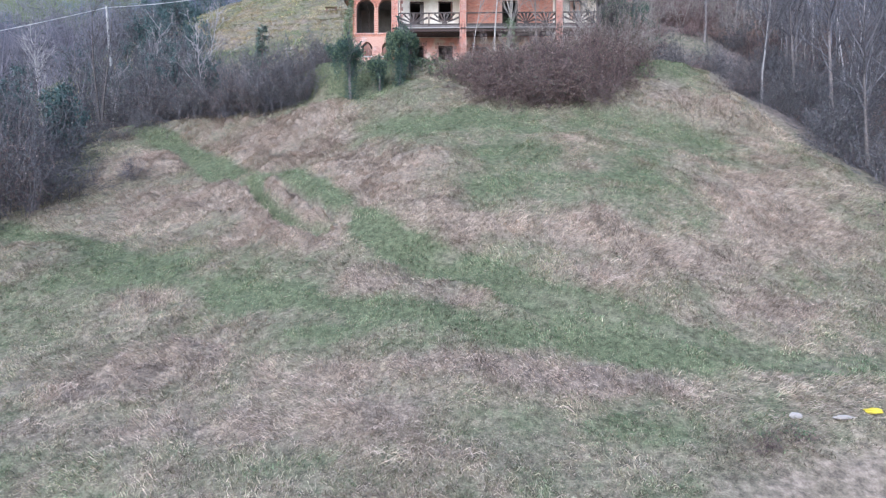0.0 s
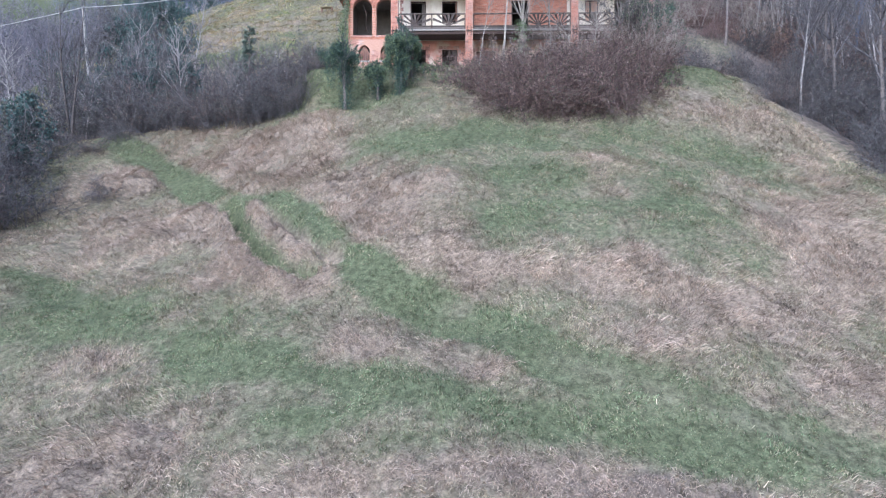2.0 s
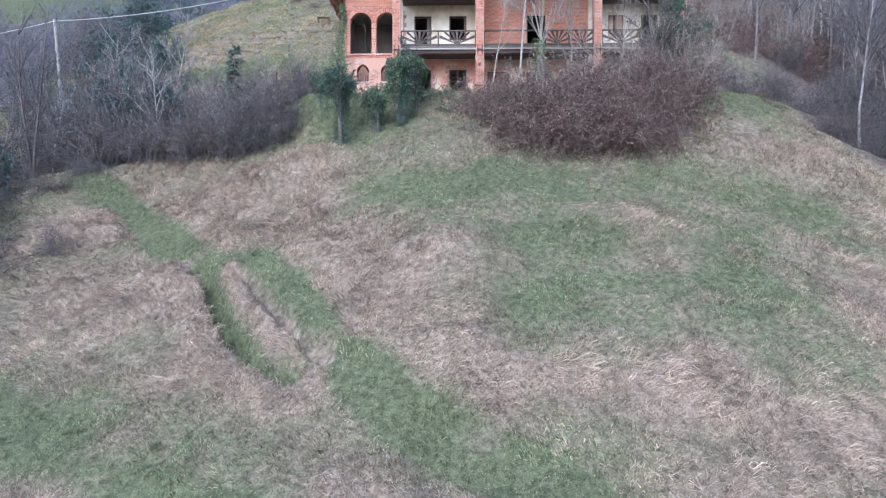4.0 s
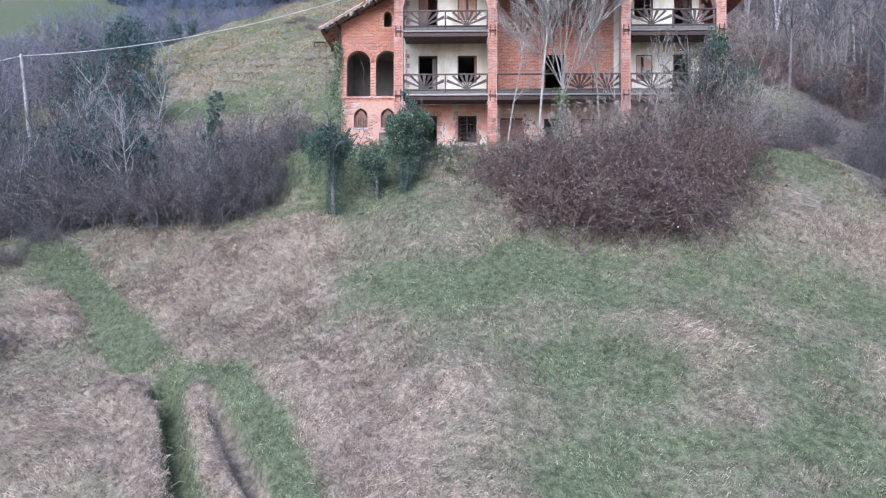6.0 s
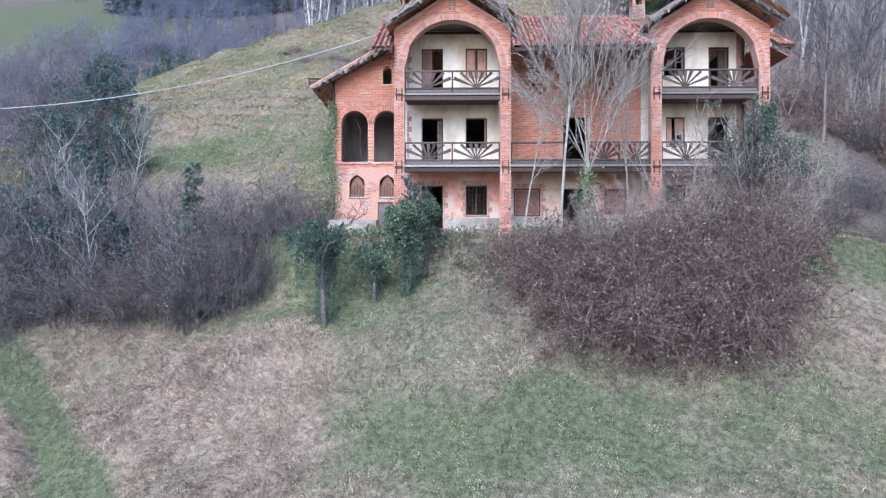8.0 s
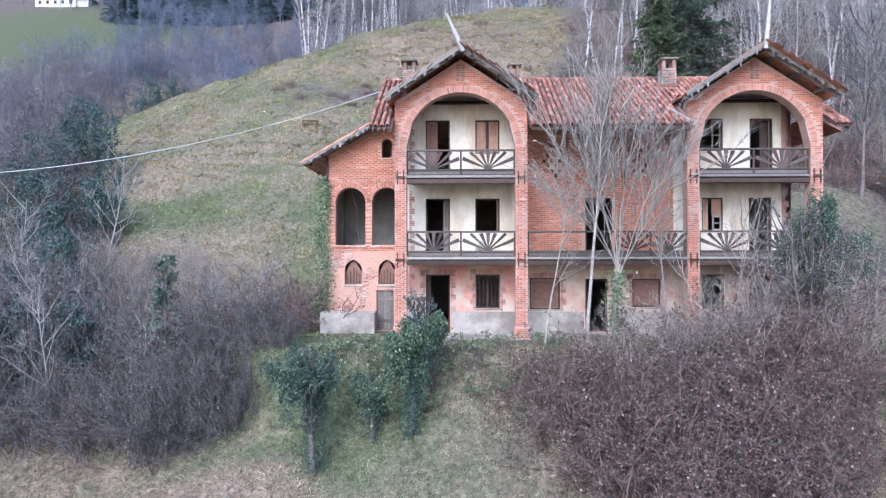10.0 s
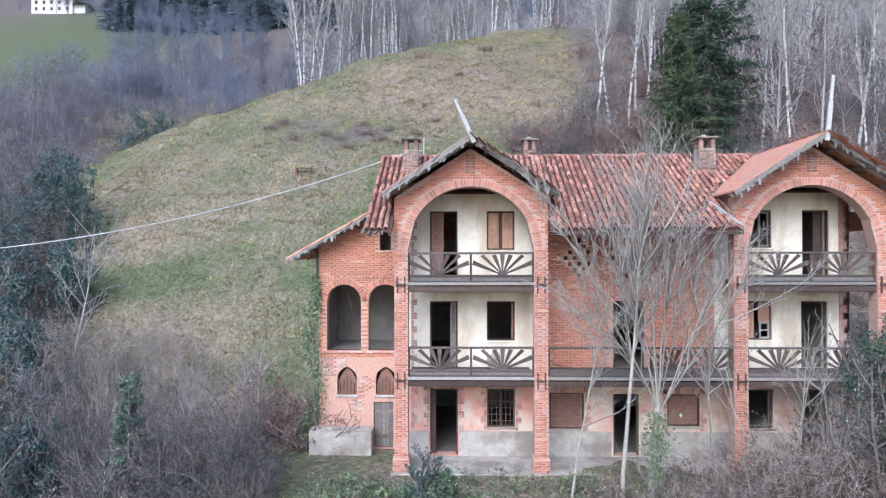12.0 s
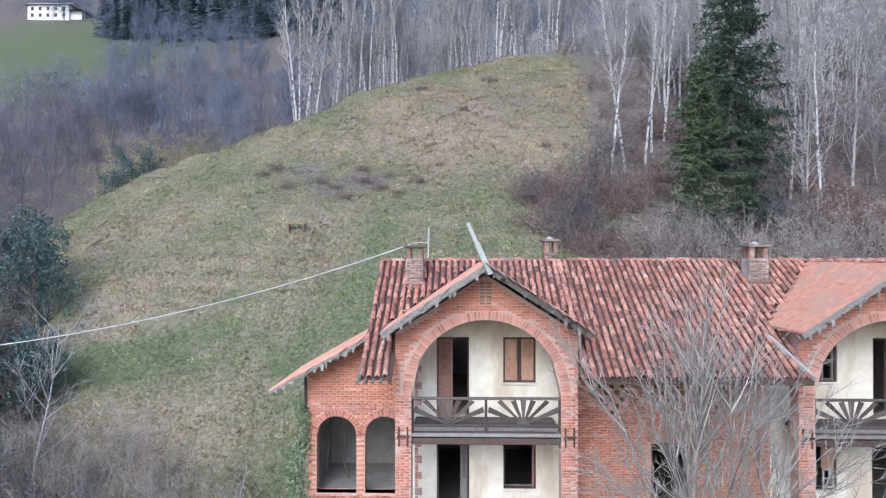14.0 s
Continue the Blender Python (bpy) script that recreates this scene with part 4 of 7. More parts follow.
for a, b in ((-6.5, -5.8), (-5.12, -4.42)):
    m_ = (a + b) / 2
    bm = bmesh.new()
    prism(bm, [(a + 0.02, 1.87), (b - 0.02, 1.87), (b - 0.02, 2.3), (m_ + 0.15, 2.68), (m_, 2.82), (m_ - 0.15, 2.68), (a + 0.02, 2.3)], WINGWALL + 0.14, WINGWALL + 0.18)
    pl = part("window_board", bm, WOOD_BROWN, house, "brown boards in a pointed window")
    for i in range(5):
        bm = bmesh.new()
        x = a + 0.1 + i * 0.125
        block(bm, x - 0.012, x + 0.012, WINGWALL + 0.06, WINGWALL + 0.085, 1.87, 2.5 - 0.12 * abs(i - 2))
        part("window_bar", bm, WOOD_DARK, house)
    box_part("window_sill", (a - 0.05, b + 0.02, WINGWALL - 0.05, WINGWALL + 0.06, 1.77, 1.846), STONE, house, "pale stone sill")
bm = bmesh.new()
for i in range(5):
    block(bm, -5.18 + i * 0.135, -5.18 + i * 0.135 + 0.125, WINGWALL + 0.08, WINGWALL + 0.12, 0, 1.58)
block(bm, -5.18, -4.52, WINGWALL + 0.06, WINGWALL + 0.08, 0.3, 0.42)
block(bm, -5.18, -4.52, WINGWALL + 0.06, WINGWALL + 0.08, 1.2, 1.32)
part("plank_door", bm, WOOD_GREY, house, "grey plank cellar door, closed")
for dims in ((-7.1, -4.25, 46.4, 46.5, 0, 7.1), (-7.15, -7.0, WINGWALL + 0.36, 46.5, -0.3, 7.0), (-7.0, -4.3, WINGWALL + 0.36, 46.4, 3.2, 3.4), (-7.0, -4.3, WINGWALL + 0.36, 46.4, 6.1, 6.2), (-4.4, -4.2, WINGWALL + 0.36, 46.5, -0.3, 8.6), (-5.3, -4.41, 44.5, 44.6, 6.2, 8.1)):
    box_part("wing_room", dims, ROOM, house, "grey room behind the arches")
bm = bmesh.new()
for p, q in (((-6.3, 44.1, 5.6), (-6.05, 44.0, 4.9)), ((-6.05, 44.0, 4.9), (-6.15, 44.1, 4.2)), ((-6.15, 44.1, 4.2), (-5.95, 44.0, 3.7))):
    beam(bm, p, q, 0.03, 0.03)
part("dangling_pipe", bm, WOOD_DARK, house, "bent grey pipe hanging in the arch")
# downpipes
for x, y, z0, z1 in ((-4.27, 43.35, 0.2, 8.4), (-7.2, 43.42, 5.9, 7.0)):
    bm = bmesh.new()
    bmesh.ops.create_cone(bm, cap_ends=True, segments=10, radius1=0.045, radius2=0.045, depth=z1 - z0)
    ob = part("downpipe", bm, METAL if x > -5 else WOOD_DARK, house, "thin metal downpipe")
    ob.location = (x, y, (z0 + z1) / 2)


# ---- roofs
def tile_mesh(name, r0, r1, length, material, segs=5):
    """A barrel tile lying along +y, humped up."""
    V, F = [], []
    for j, (y, r) in enumerate(((0, r0), (length, r1))):
        for k in range(segs + 1):
            a = math.pi * k / segs
            V.append((-r * math.cos(a), y, r * math.sin(a) * 1.05 + (0.014 if j == 0 else 0)))
        for k in range(segs + 1):
            a = math.pi * k / segs
            V.append((-(r - 0.014) * math.cos(a), y, (r - 0.014) * math.sin(a) * 1.05 + (0.014 if j == 0 else 0)))
    n = segs + 1
    for k in range(segs):
        F.append((k, k + 1, 2 * n + k + 1, 2 * n + k))
        F.append((n + k, k, k + 1, n + k + 1)[::-1])
    return np.array(V), np.array(F)


TV, TF = tile_mesh("tile", 0.074, 0.056, 0.42, TILE)


def tiled(name, origin, across, up, wide, long_, covered, parent, material, loose=0, pitch=0.2, course=0.345, seed=1, jitter=1.0):
    """A slope of barrel tiles in rows, from the eave upwards."""
    rnd = random.Random(seed)
    o, a, u = Vector(origin), Vector(across).normalized(), Vector(up).normalized()
    n = a.cross(u).normalized()
    frame_m = Matrix((a, u, n)).transposed()
    me = bpy.data.meshes.new("tile")
    me.from_pydata(TV.tolist(), [], TF.tolist())
    me.polygons.foreach_set("use_smooth", np.ones(len(TF), bool))
    me.materials.append(material)
    V, F, made, base = [], [], 0, 0
    for j in range(int(long_ / course)):
        for i in range(int(wide / pitch)):
            p = o + a * (pitch * (i + 0.5) + rnd.gauss(0, 0.008) * jitter) + u * (j * course + rnd.gauss(0, 0.018) * jitter) + n * (0.01 + rnd.random() * 0.008)
            c = p + u * 0.2
            if covered(c):
                continue
            turn = frame_m @ Euler((rnd.gauss(0, 0.015) * jitter, 0, rnd.gauss(0, 0.03) * jitter)).to_matrix()
            if made < loose:
                ob = new("tile", me)
                ob.parent = parent
                ob.matrix_local = Matrix.Translation(p) @ turn.to_4x4()
                made += 1
            else:
                V.append(TV @ np.array(turn).T + np.array(p))
                F.append(TF + base)
                base += len(TV)
    if V:
        tagged(np_mesh("roofing", np.concatenate(V), [np.concatenate(F)], material, parent, smooth=True), kind="stuff")


EAVE_Y, EAVE_Z, RIDGE_Y, RIDGE_Z = 40.25, 7.6, 45.0, 10.55
PITCH = (RIDGE_Z - EAVE_Z) / (RIDGE_Y - EAVE_Y)


def slab(name, pts, thick, material, parent, label=""):
    """A flat roof board from corner points, pushed down."""
    bm = bmesh.new()
    top = [bm.verts.new(p) for p in pts]
    low = [bm.verts.new((p[0], p[1], p[2] - thick)) for p in pts]
    bm.faces.new(top)
    bm.faces.new(low[::-1])
    for i in range(len(pts)):
        j = (i + 1) % len(pts)
        bm.faces.new((top[i], low[i], low[j], top[j]))
    return part(name, bm, material, parent, label)


def under_gables(c):
    return any(c.z < 10.56 - 0.645 * abs(c.x - xc) - 0.02 and abs(c.x - xc) < 2.44 + (0.28 if c.z > 8.75 else 0) for xc in BAYS)


roof = slab("main_roof", [(0.66, EAVE_Y, EAVE_Z), (6.45, EAVE_Y, EAVE_Z), (6.45, RIDGE_Y, RIDGE_Z), (0.66, RIDGE_Y, RIDGE_Z)], 0.07, TILE_GROOVE_SHADE, house, "mossy red barrel tile roof")
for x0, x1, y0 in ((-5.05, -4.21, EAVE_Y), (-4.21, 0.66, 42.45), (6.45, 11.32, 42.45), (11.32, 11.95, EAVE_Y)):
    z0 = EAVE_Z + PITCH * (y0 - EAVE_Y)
    slab("main_roof", [(x0, y0, z0), (x1, y0, z0), (x1, RIDGE_Y, RIDGE_Z), (x0, RIDGE_Y, RIDGE_Z)], 0.07, TILE_GROOVE_SHADE, house, "mossy red barrel tile roof")
slab("rear_roof", [(-5.05, RIDGE_Y, RIDGE_Z), (11.95, RIDGE_Y, RIDGE_Z), (11.95, 50.6, 7.2), (-5.05, 50.6, 7.2)], 0.07, TILE, house, "mossy red barrel tile roof")
slope = Vector((0, RIDGE_Y - EAVE_Y, RIDGE_Z - EAVE_Z))
tiled("tile", (0.66, EAVE_Y - 0.05, EAVE_Z), (1, 0, 0), slope, 5.82, slope.length, under_gables, roof, TILE, 300, seed=2)
tiled("tile", (-5.1, EAVE_Y - 0.05, EAVE_Z), (1, 0, 0), slope, 6.0, slope.length, under_gables, roof, TILE, 0, seed=3)
tiled("tile", (6.5, EAVE_Y - 0.05, EAVE_Z), (1, 0, 0), slope, 5.5, slope.length, under_gables, roof, TILE, 0, seed=4)
# ridge tiles
rnd = random.Random(5)
ridge_me = bpy.data.meshes.new("ridge_tile")
ridge_me.from_pydata((TV * (1.25, 1.0, 1.15)).tolist(), [], TF.tolist())
ridge_me.materials.append(TILE)
x = -5.05
while x < 11.9:
    ob = new("ridge_tile", ridge_me)
    ob.parent = house
    ob.matrix_local = pose(x, RIDGE_Y + rnd.gauss(0, 0.008), RIDGE_Z + rnd.gauss(0, 0.008), 0, 0, -90 + rnd.gauss(0, 2))
    x += 0.36
# eave boards and rafters
box_part("eave_board", (0.75, 6.45, EAVE_Y - 0.01, EAVE_Y + 0.03, EAVE_Z - 0.16, EAVE_Z - 0.075), WOOD_DARK, house, "dark weathered eave board")
x = -4.9
while x < 11.9:
    if not any(abs(x - xc) < 2.5 for xc in BAYS):
        bm = bmesh.new()
        beam(bm, (x, EAVE_Y + 0.04, EAVE_Z - 0.13), (x, 43.0, EAVE_Z - 0.13 + PITCH * (43.0 - EAVE_Y - 0.04)), 0.09, 0.11)
        part("rafter", bm, WOOD_GREY, house)
    x += 0.62
bm = bmesh.new()
beam(bm, (6.4, EAVE_Y - 0.1, EAVE_Z + 0.03), (5.95, EAVE_Y + 1.3, EAVE_Z + 0.9), 0.07, 0.12)
part("flashing", bm, METAL, house, "pale metal valley flashing")
bm = bmesh.new()
beam(bm, (-5.02, EAVE_Y - 0.08, EAVE_Z - 0.02), (-5.02, RIDGE_Y, RIDGE_Z - 0.03), 0.05, 0.16)
part("verge_board", bm, WOOD_GREY, house, "grey verge board")
for i in range(4):
    bm = bmesh.new()
    beam(bm, (-5.1 + i * 0.2, EAVE_Y - 0.12, EAVE_Z - 0.12), (-5.05 + i * 0.2, EAVE_Y + 0.9, EAVE_Z + 0.4), 0.07, 0.07)
    part("rafter_end", bm, WOOD_GREY, house, "exposed rotten rafter end")


def flat_tiles(origin, across, up, wide, long_, parent, material, covered, seed):
    """Rows of close flat tiles."""
    rnd = random.Random(seed)
    o, a, u = Vector(origin), Vector(across).normalized(), Vector(up).normalized()
    n = a.cross(u).normalized()
    V, F = [], []
    for j in range(int(long_ / 0.3) + 1):
        for i in range(int(wide / 0.21) + 1):
            p = o + a * (0.21 * i + (0.1 if j % 2 else 0)) + u * (0.3 * j + rnd.gauss(0, 0.02)) + a * rnd.gauss(0, 0.012)
            if covered(p + a * 0.1 + u * 0.2) or rnd.random() < 0.006:
                continue
            lift = [rnd.uniform(0.03, 0.11), rnd.uniform(0.002, 0.025)]
            k = len(V)
            for v_, l_ in ((0, lift[0]), (0.34, lift[1])):
                for f_, h_ in ((0, 0), (0.05, 0.016), (0.16, 0.016), (0.203, 0)):
                    V.append(p + a * f_ + u * v_ + n * (l_ + h_))
            for q in range(3):
                F.append((k + q, k + q + 1, k + 5 + q, k + 4 + q))
            for q in range(4):
                V.append(V[k + q] - n * 0.03)
            for q in range(3):
                F.append((k + 8 + q, k + 9 + q, k + q + 1, k + q))
    if V:
        tagged(np_mesh("roofing", [tuple(v) for v in V], [F], material, parent), kind="stuff")


def gable_roof(xc, y0, half, peak, fall, seed):
    """The cross roof over a bay, its boards, brackets and trim."""
    for s in (-1, 1):
        y1 = RIDGE_Y
        ex, ez = xc + s * half, peak - fall * half
        yv = EAVE_Y + (ez - EAVE_Z) / PITCH
        pts = [(xc, y0, peak), (xc, y1, peak), (ex, yv, ez), (ex, y0, ez)]
        sl = slab("bay_roof", pts if s > 0 else pts[::-1], 0.06, TILE_NEW, house, "orange flat tiled bay roof")
        up = Vector((-s, 0, fall))

        def covered(c):
            return c.z < EAVE_Z + PITCH * (c.y - EAVE_Y) + 0.02 or c.z > peak + 0.08
        org = (ex + s * 0.04, y0 - 0.03, ez - fall * 0.04) if s < 0 else (ex + s * 0.04, y1, ez - fall * 0.04)
        flat_tiles(org, (0, 1, 0) if s < 0 else (0, -1, 0), up, y1 - y0 + 0.1, math.hypot(half, fall * half), sl, TILE_NEW if not (s > 0 and xc < 0) else TILE, covered, seed + s)
        # bargeboard, in two thin layers
        bm = bmesh.new()
        beam(bm, (xc, y0 + 0.02, peak - 0.1), (ex, y0 + 0.02, ez - 0.1), 0.05, 0.15, up=(0, 0, 1))
        beam(bm, (xc, y0 + 0.26, peak - 0.17), (ex, y0 + 0.26, ez - 0.17), 0.08, 0.12, up=(0, 0, 1))
        part("bargeboard", bm, WOOD_PALE, house, "grey weathered bargeboard")
        rnd_ = random.Random(seed * 10 + s)
        for i in range(22):
            if rnd_.random() < 0.5:
                continue
            f = 0.06 + 0.92 * i / 22
            x, z = xc + s * half * f, peak - fall * half * f - 0.16
            drop, w = rnd_.uniform(0.05, 0.24), rnd_.uniform(0.03, 0.07)
            bm = bmesh.new()
            prism(bm, [(x - w, z), (x + w, z), (x + w * 0.6 + 0.02, z - drop * 0.6), (x, z - drop), (x - w * 0.6, z - drop * 0.6)], y0 - 0.01, y0 + 0.015)
            part("trim_board", bm, (WOOD_GREY, WOOD_PALE, WOOD_DARK)[i % 3], house, "broken scalloped trim board")
        for f in (0.18, 0.5, 0.82):
            x, z = xc + s * half * f, peak - fall * half * f - 0.17
            bm = bmesh.new()
            beam(bm, (x, y0 + 0.04, z), (x, FRONT + 0.1, z), 0.1, 0.12)
            part("purlin_end", bm, WOOD_GREY, house)
    bm = bmesh.new()
    beam(bm, (xc, y0 + 0.0, peak - 0.2), (xc, FRONT + 0.1, peak - 0.2), 0.16, 0.2)
    part("ridge_purlin", bm, WOOD_DARK, house)


gable_roof(BAYS[0], 40.22, 2.72, 10.55, 0.65, 50)
gable_roof(BAYS[1], 40.22, 2.72, 10.55, 0.65, 60)


def finial(foot, tip, w, label):
    bm = bmesh.new()
    a, b = Vector(foot), Vector(tip)
    beam(bm, a, a + (b - a) * 0.6, w, w)
    beam(bm, a + (b - a) * 0.6, b, w * 0.7, w * 0.7)
    part("finial", bm, METAL, house, label)


finial((BAYS[0] + 0.08, 40.18, 10.25), (-2.28, 40.1, 11.55), 0.13, "grey timber finial, leaning over")
finial((BAYS[1], 40.18, 10.25), (9.06, 40.15, 12.2), 0.12, "pale timber finial, upright")


def chimney(x, y, z0, z1, w=0.52, cap=True):
    bm = bmesh.new()
    block(bm, x - w / 2, x + w / 2, y - w / 2, y + w / 2, z0, z1 - 0.42)
    bmesh.ops.bevel(bm, geom=list(bm.edges), offset=0.015, segments=1, affect="EDGES")
    ch = part("chimney", bm, PLASTER_GREY if w > 0.5 else BRICK_SOOT, house, "plastered brick chimney with an open cap")
    for dx in (-1, 1):
        for dy in (-1, 1):
            box_part("cap_pier", (x + dx * (w / 2 - 0.08) - 0.07, x + dx * (w / 2 - 0.08) + 0.07, y + dy * (w / 2 - 0.08) - 0.07, y + dy * (w / 2 - 0.08) + 0.07, z1 - 0.43, z1 - 0.07), BRICK_SOOT, ch)
    box_part("cap_slab", (x - w / 2 - 0.08, x + w / 2 + 0.08, y - w / 2 - 0.08, y + w / 2 + 0.08, z1 - 0.07, z1), STONE_DULL, ch, "dark weathered stone cap")
    box_part("collar", (x - w / 2 - 0.05, x + w / 2 + 0.05, y - w / 2 - 0.05, y + w / 2 + 0.05, z0 + 0.28, z0 + 0.36), BRICK_SOOT, ch)
    brick_skin(courses(x - w / 2 + 0.01, x + w / 2 - 0.01, z0, z1 - 0.45, lambda p, q: not z0 + 0.24 < q < z0 + 0.4, 5), y - w / 2, ch, BRICK_SOOT)
    bm = bmesh.new()
    bmesh.ops.create_icosphere(bm, subdivisions=2, radius=0.13)
    for v in bm.verts:
        v.co = Vector((v.co.x, v.co.y, v.co.z * 0.55)) * (1 + 0.35 * noise.noise(v.co * 9)) + Vector((x - 0.02, y, z1 + 0.03))
    part("cap_stone", bm, PLASTER_GREY, ch, "loose stone on the cap")


chimney(-3.87, 43.95, 9.55, 11.05)
chimney(0.55, 45.25, 10.2, 11.25, 0.46)
chimney(6.72, 44.0, 9.6, 11.05, 0.58)
bm = bmesh.new()
beam(bm, (-3.66, 47.4, 8.9), (-3.6, 47.4, 11.75), 0.05, 0.05)
beam(bm, (-3.62, 47.4, 11.2), (-4.13, 47.43, 11.2), 0.035, 0.035)
part("mast", bm, STONE, house, "thin pale mast with a side arm behind the ridge")

# wing roof
wx0, wx1 = -8.15, -5.0
wr = lambda x: 6.76 + 0.56 * (x + 8.12)
wroof = slab("wing_roof", [(wx0, 42.75, wr(wx0)), (-4.22, 42.75, wr(-4.22)), (-4.22, 47.0, wr(-4.22)), (wx0, 47.0, wr(wx0))], 0.06, TILE_NEW, house, "pale orange flat tiled wing roof")
flat_tiles((wx0 - 0.03, 42.72, wr(wx0) - 0.015), (0, 1, 0), (1, 0, 0.56), 4.3, 3.9, wroof, TILE_NEW, lambda c: c.x > -4.2 or (c.x > -5.1 and c.z > EAVE_Z + PITCH * (c.y - EAVE_Y)), 71)
bm = bmesh.new()
beam(bm, (wx0, 42.78, wr(wx0) - 0.09), (-4.9, 42.78, wr(-4.9) - 0.09), 0.05, 0.13)
beam(bm, (wx0 + 0.2, 43.1, wr(wx0 + 0.2) - 0.15), (-4.9, 43.1, wr(-4.9) - 0.15), 0.09, 0.12)
part("bargeboard", bm, WOOD_PALE, house, "grey weathered bargeboard")
rnd = random.Random(77)
for i in range(26):
    if rnd.random() < 0.25:
        continue
    x = wx0 + 0.1 + 3.0 * i / 26
    z, drop, w = wr(x) - 0.14, rnd.uniform(0.06, 0.22), rnd.uniform(0.03, 0.07)
    bm = bmesh.new()
    prism(bm, [(x - w, z), (x + w, z), (x + w * 0.5, z - drop), (x - w * 0.7, z - drop * 0.8)], 42.75, 42.775)
    part("trim_board", bm, (WOOD_GREY, WOOD_PALE)[i % 2], house, "ragged grey trim board")
for x in (-7.9, -7.3, -6.3, -5.4):
    bm = bmesh.new()
    beam(bm, (x, 42.8, wr(x) - 0.14), (x, 43.6, wr(x) - 0.14), 0.1, 0.12)
    part("purlin_end", bm, WOOD_DARK, house)
slab("side_roof", [(11.5, 42.0, 8.3), (12.6, 42.0, 7.75), (12.6, 47, 7.75), (11.5, 47, 8.3)], 0.06, TILE, house, "low tiled lean-to roof")

# ---- trough before the wing
trough = thing("water_trough", (-6.25, 43.0, 0), "stained grey concrete water trough against the wing wall", "trough")
bm = bmesh.new()
for d in ((-1.08, 1.07, -0.28, -0.18, -0.15, 0.76), (-1.08, 1.07, 0.32, 0.42, -0.15, 0.76), (-1.08, -0.98, -0.18, 0.32, -0.15, 0.76), (0.97, 1.07, -0.18, 0.32, -0.15, 0.76), (-0.98, 0.97, -0.18, 0.32, -0.15, 0.1)):
    block(bm, *d)
part("basin", bm, PLASTER_GREY, trough)

# ---------------------------------------------------------------- growing things
def unit(v):
    return v / np.maximum(np.linalg.norm(v, axis=-1, keepdims=True), 1e-9)


def sprout(rng, base, ways, lengths, k, wander=0.15, lift=0.0):
    """Bent lines of k points from base places."""
    p, d = base.copy(), unit(ways)
    out = [p.copy()]
    for _ in range(k - 1):
        d = unit(d + rng.normal(0, wander, d.shape) + np.array([0, 0, lift]))
        p = p + d * (lengths / (k - 1))[:, None]
        out.append(p.copy())
    return np.stack(out, 1)


def tubes(paths, r0, r1, sides=3):
    """Tapered tubes round bent lines."""
    n, k, _ = paths.shape
    d = unit(paths[:, -1] - paths[:, 0])
    side = np.where(np.abs(d[:, 2:3]) > 0.9, np.array([[1.0, 0, 0]]), np.array([[0, 0, 1.0]]))
    u = unit(np.cross(d, side))
    v = np.cross(d, u)
    r = r0[:, None] + (r1 - r0)[:, None] * np.linspace(0, 1, k)[None] ** 0.85
    a = np.arange(sides) * 2 * np.pi / sides
    ring = np.cos(a)[None, None, :, None] * u[:, None, None] + np.sin(a)[None, None, :, None] * v[:, None, None]
    V = (paths[:, :, None] + ring * r[:, :, None, None]).reshape(-1, 3)
    i = (np.arange(n)[:, None, None] * k + np.arange(k - 1)[None, :, None]) * sides + np.arange(sides)[None, None]
    j = (np.arange(n)[:, None, None] * k + np.arange(k - 1)[None, :, None]) * sides + (np.arange(sides)[None, None] + 1) % sides
    return V, np.stack([i, j, j + sides, i + sides], -1).reshape(-1, 4)


def spikes(paths, r0):
    """Thin two-part twigs that end in a point: seven triangles each."""
    n = len(paths)
    d = unit(paths[:, -1] - paths[:, 0])
    side = np.where(np.abs(d[:, 2:3]) > 0.9, np.array([[1.0, 0, 0]]), np.array([[0, 0, 1.0]]))
    u = unit(np.cross(d, side))
    v = np.cross(d, u)
    a = np.arange(3) * 2 * np.pi / 3
    ring = np.cos(a)[None, :, None] * u[:, None] + np.sin(a)[None, :, None] * v[:, None]
    V = np.concatenate([paths[:, 0][:, None] + ring * r0[:, None, None], paths[:, -1][:, None]], 1).reshape(-1, 3)
    b = np.arange(n)[:, None] * 4
    F = np.concatenate([np.stack([b[:, 0] + i, b[:, 0] + (i + 1) % 3, b[:, 0] + 3], -1) for i in range(3)])
    return V, F


def branch_off(rng, paths, count, lo, hi, spread, lengths, k, wander, lift=0.0):
    """Side shoots from bent lines; returns their lines and the parent's number."""
    n, kk, _ = paths.shape
    who = rng.integers(0, n, count)
    f = rng.uniform(lo, hi, count) * (kk - 1)
    i = np.minimum(f.astype(int), kk - 2)
    g = (f - i)[:, None]
    base = paths[who, i] * (1 - g) + paths[who, i + 1] * g
    d = unit(paths[who, i + 1] - paths[who, i])
    away = unit(np.cross(d, rng.normal(0, 1, d.shape)))
    ang = rng.normal(spread, 0.18, count)[:, None]
    ways = d * np.cos(ang) + away * np.sin(ang)
    ls = lengths * rng.uniform(0.55, 1.25, count) * (1.15 - 0.6 * f / (kk - 1))
    return sprout(rng, base, ways, ls, k, wander, lift), who


class Heap:
    def __init__(self):
        self.V, self.F, self.n = [], {3: [], 4: []}, 0

    def add(self, vf):
        V, F = vf
        self.V.append(V)
        self.F[F.shape[1]].append(F + self.n)
        self.n += len(V)
        return self

    def arrays(self):
        return np.concatenate(self.V), [np.concatenate(f) for f in self.F.values() if f]


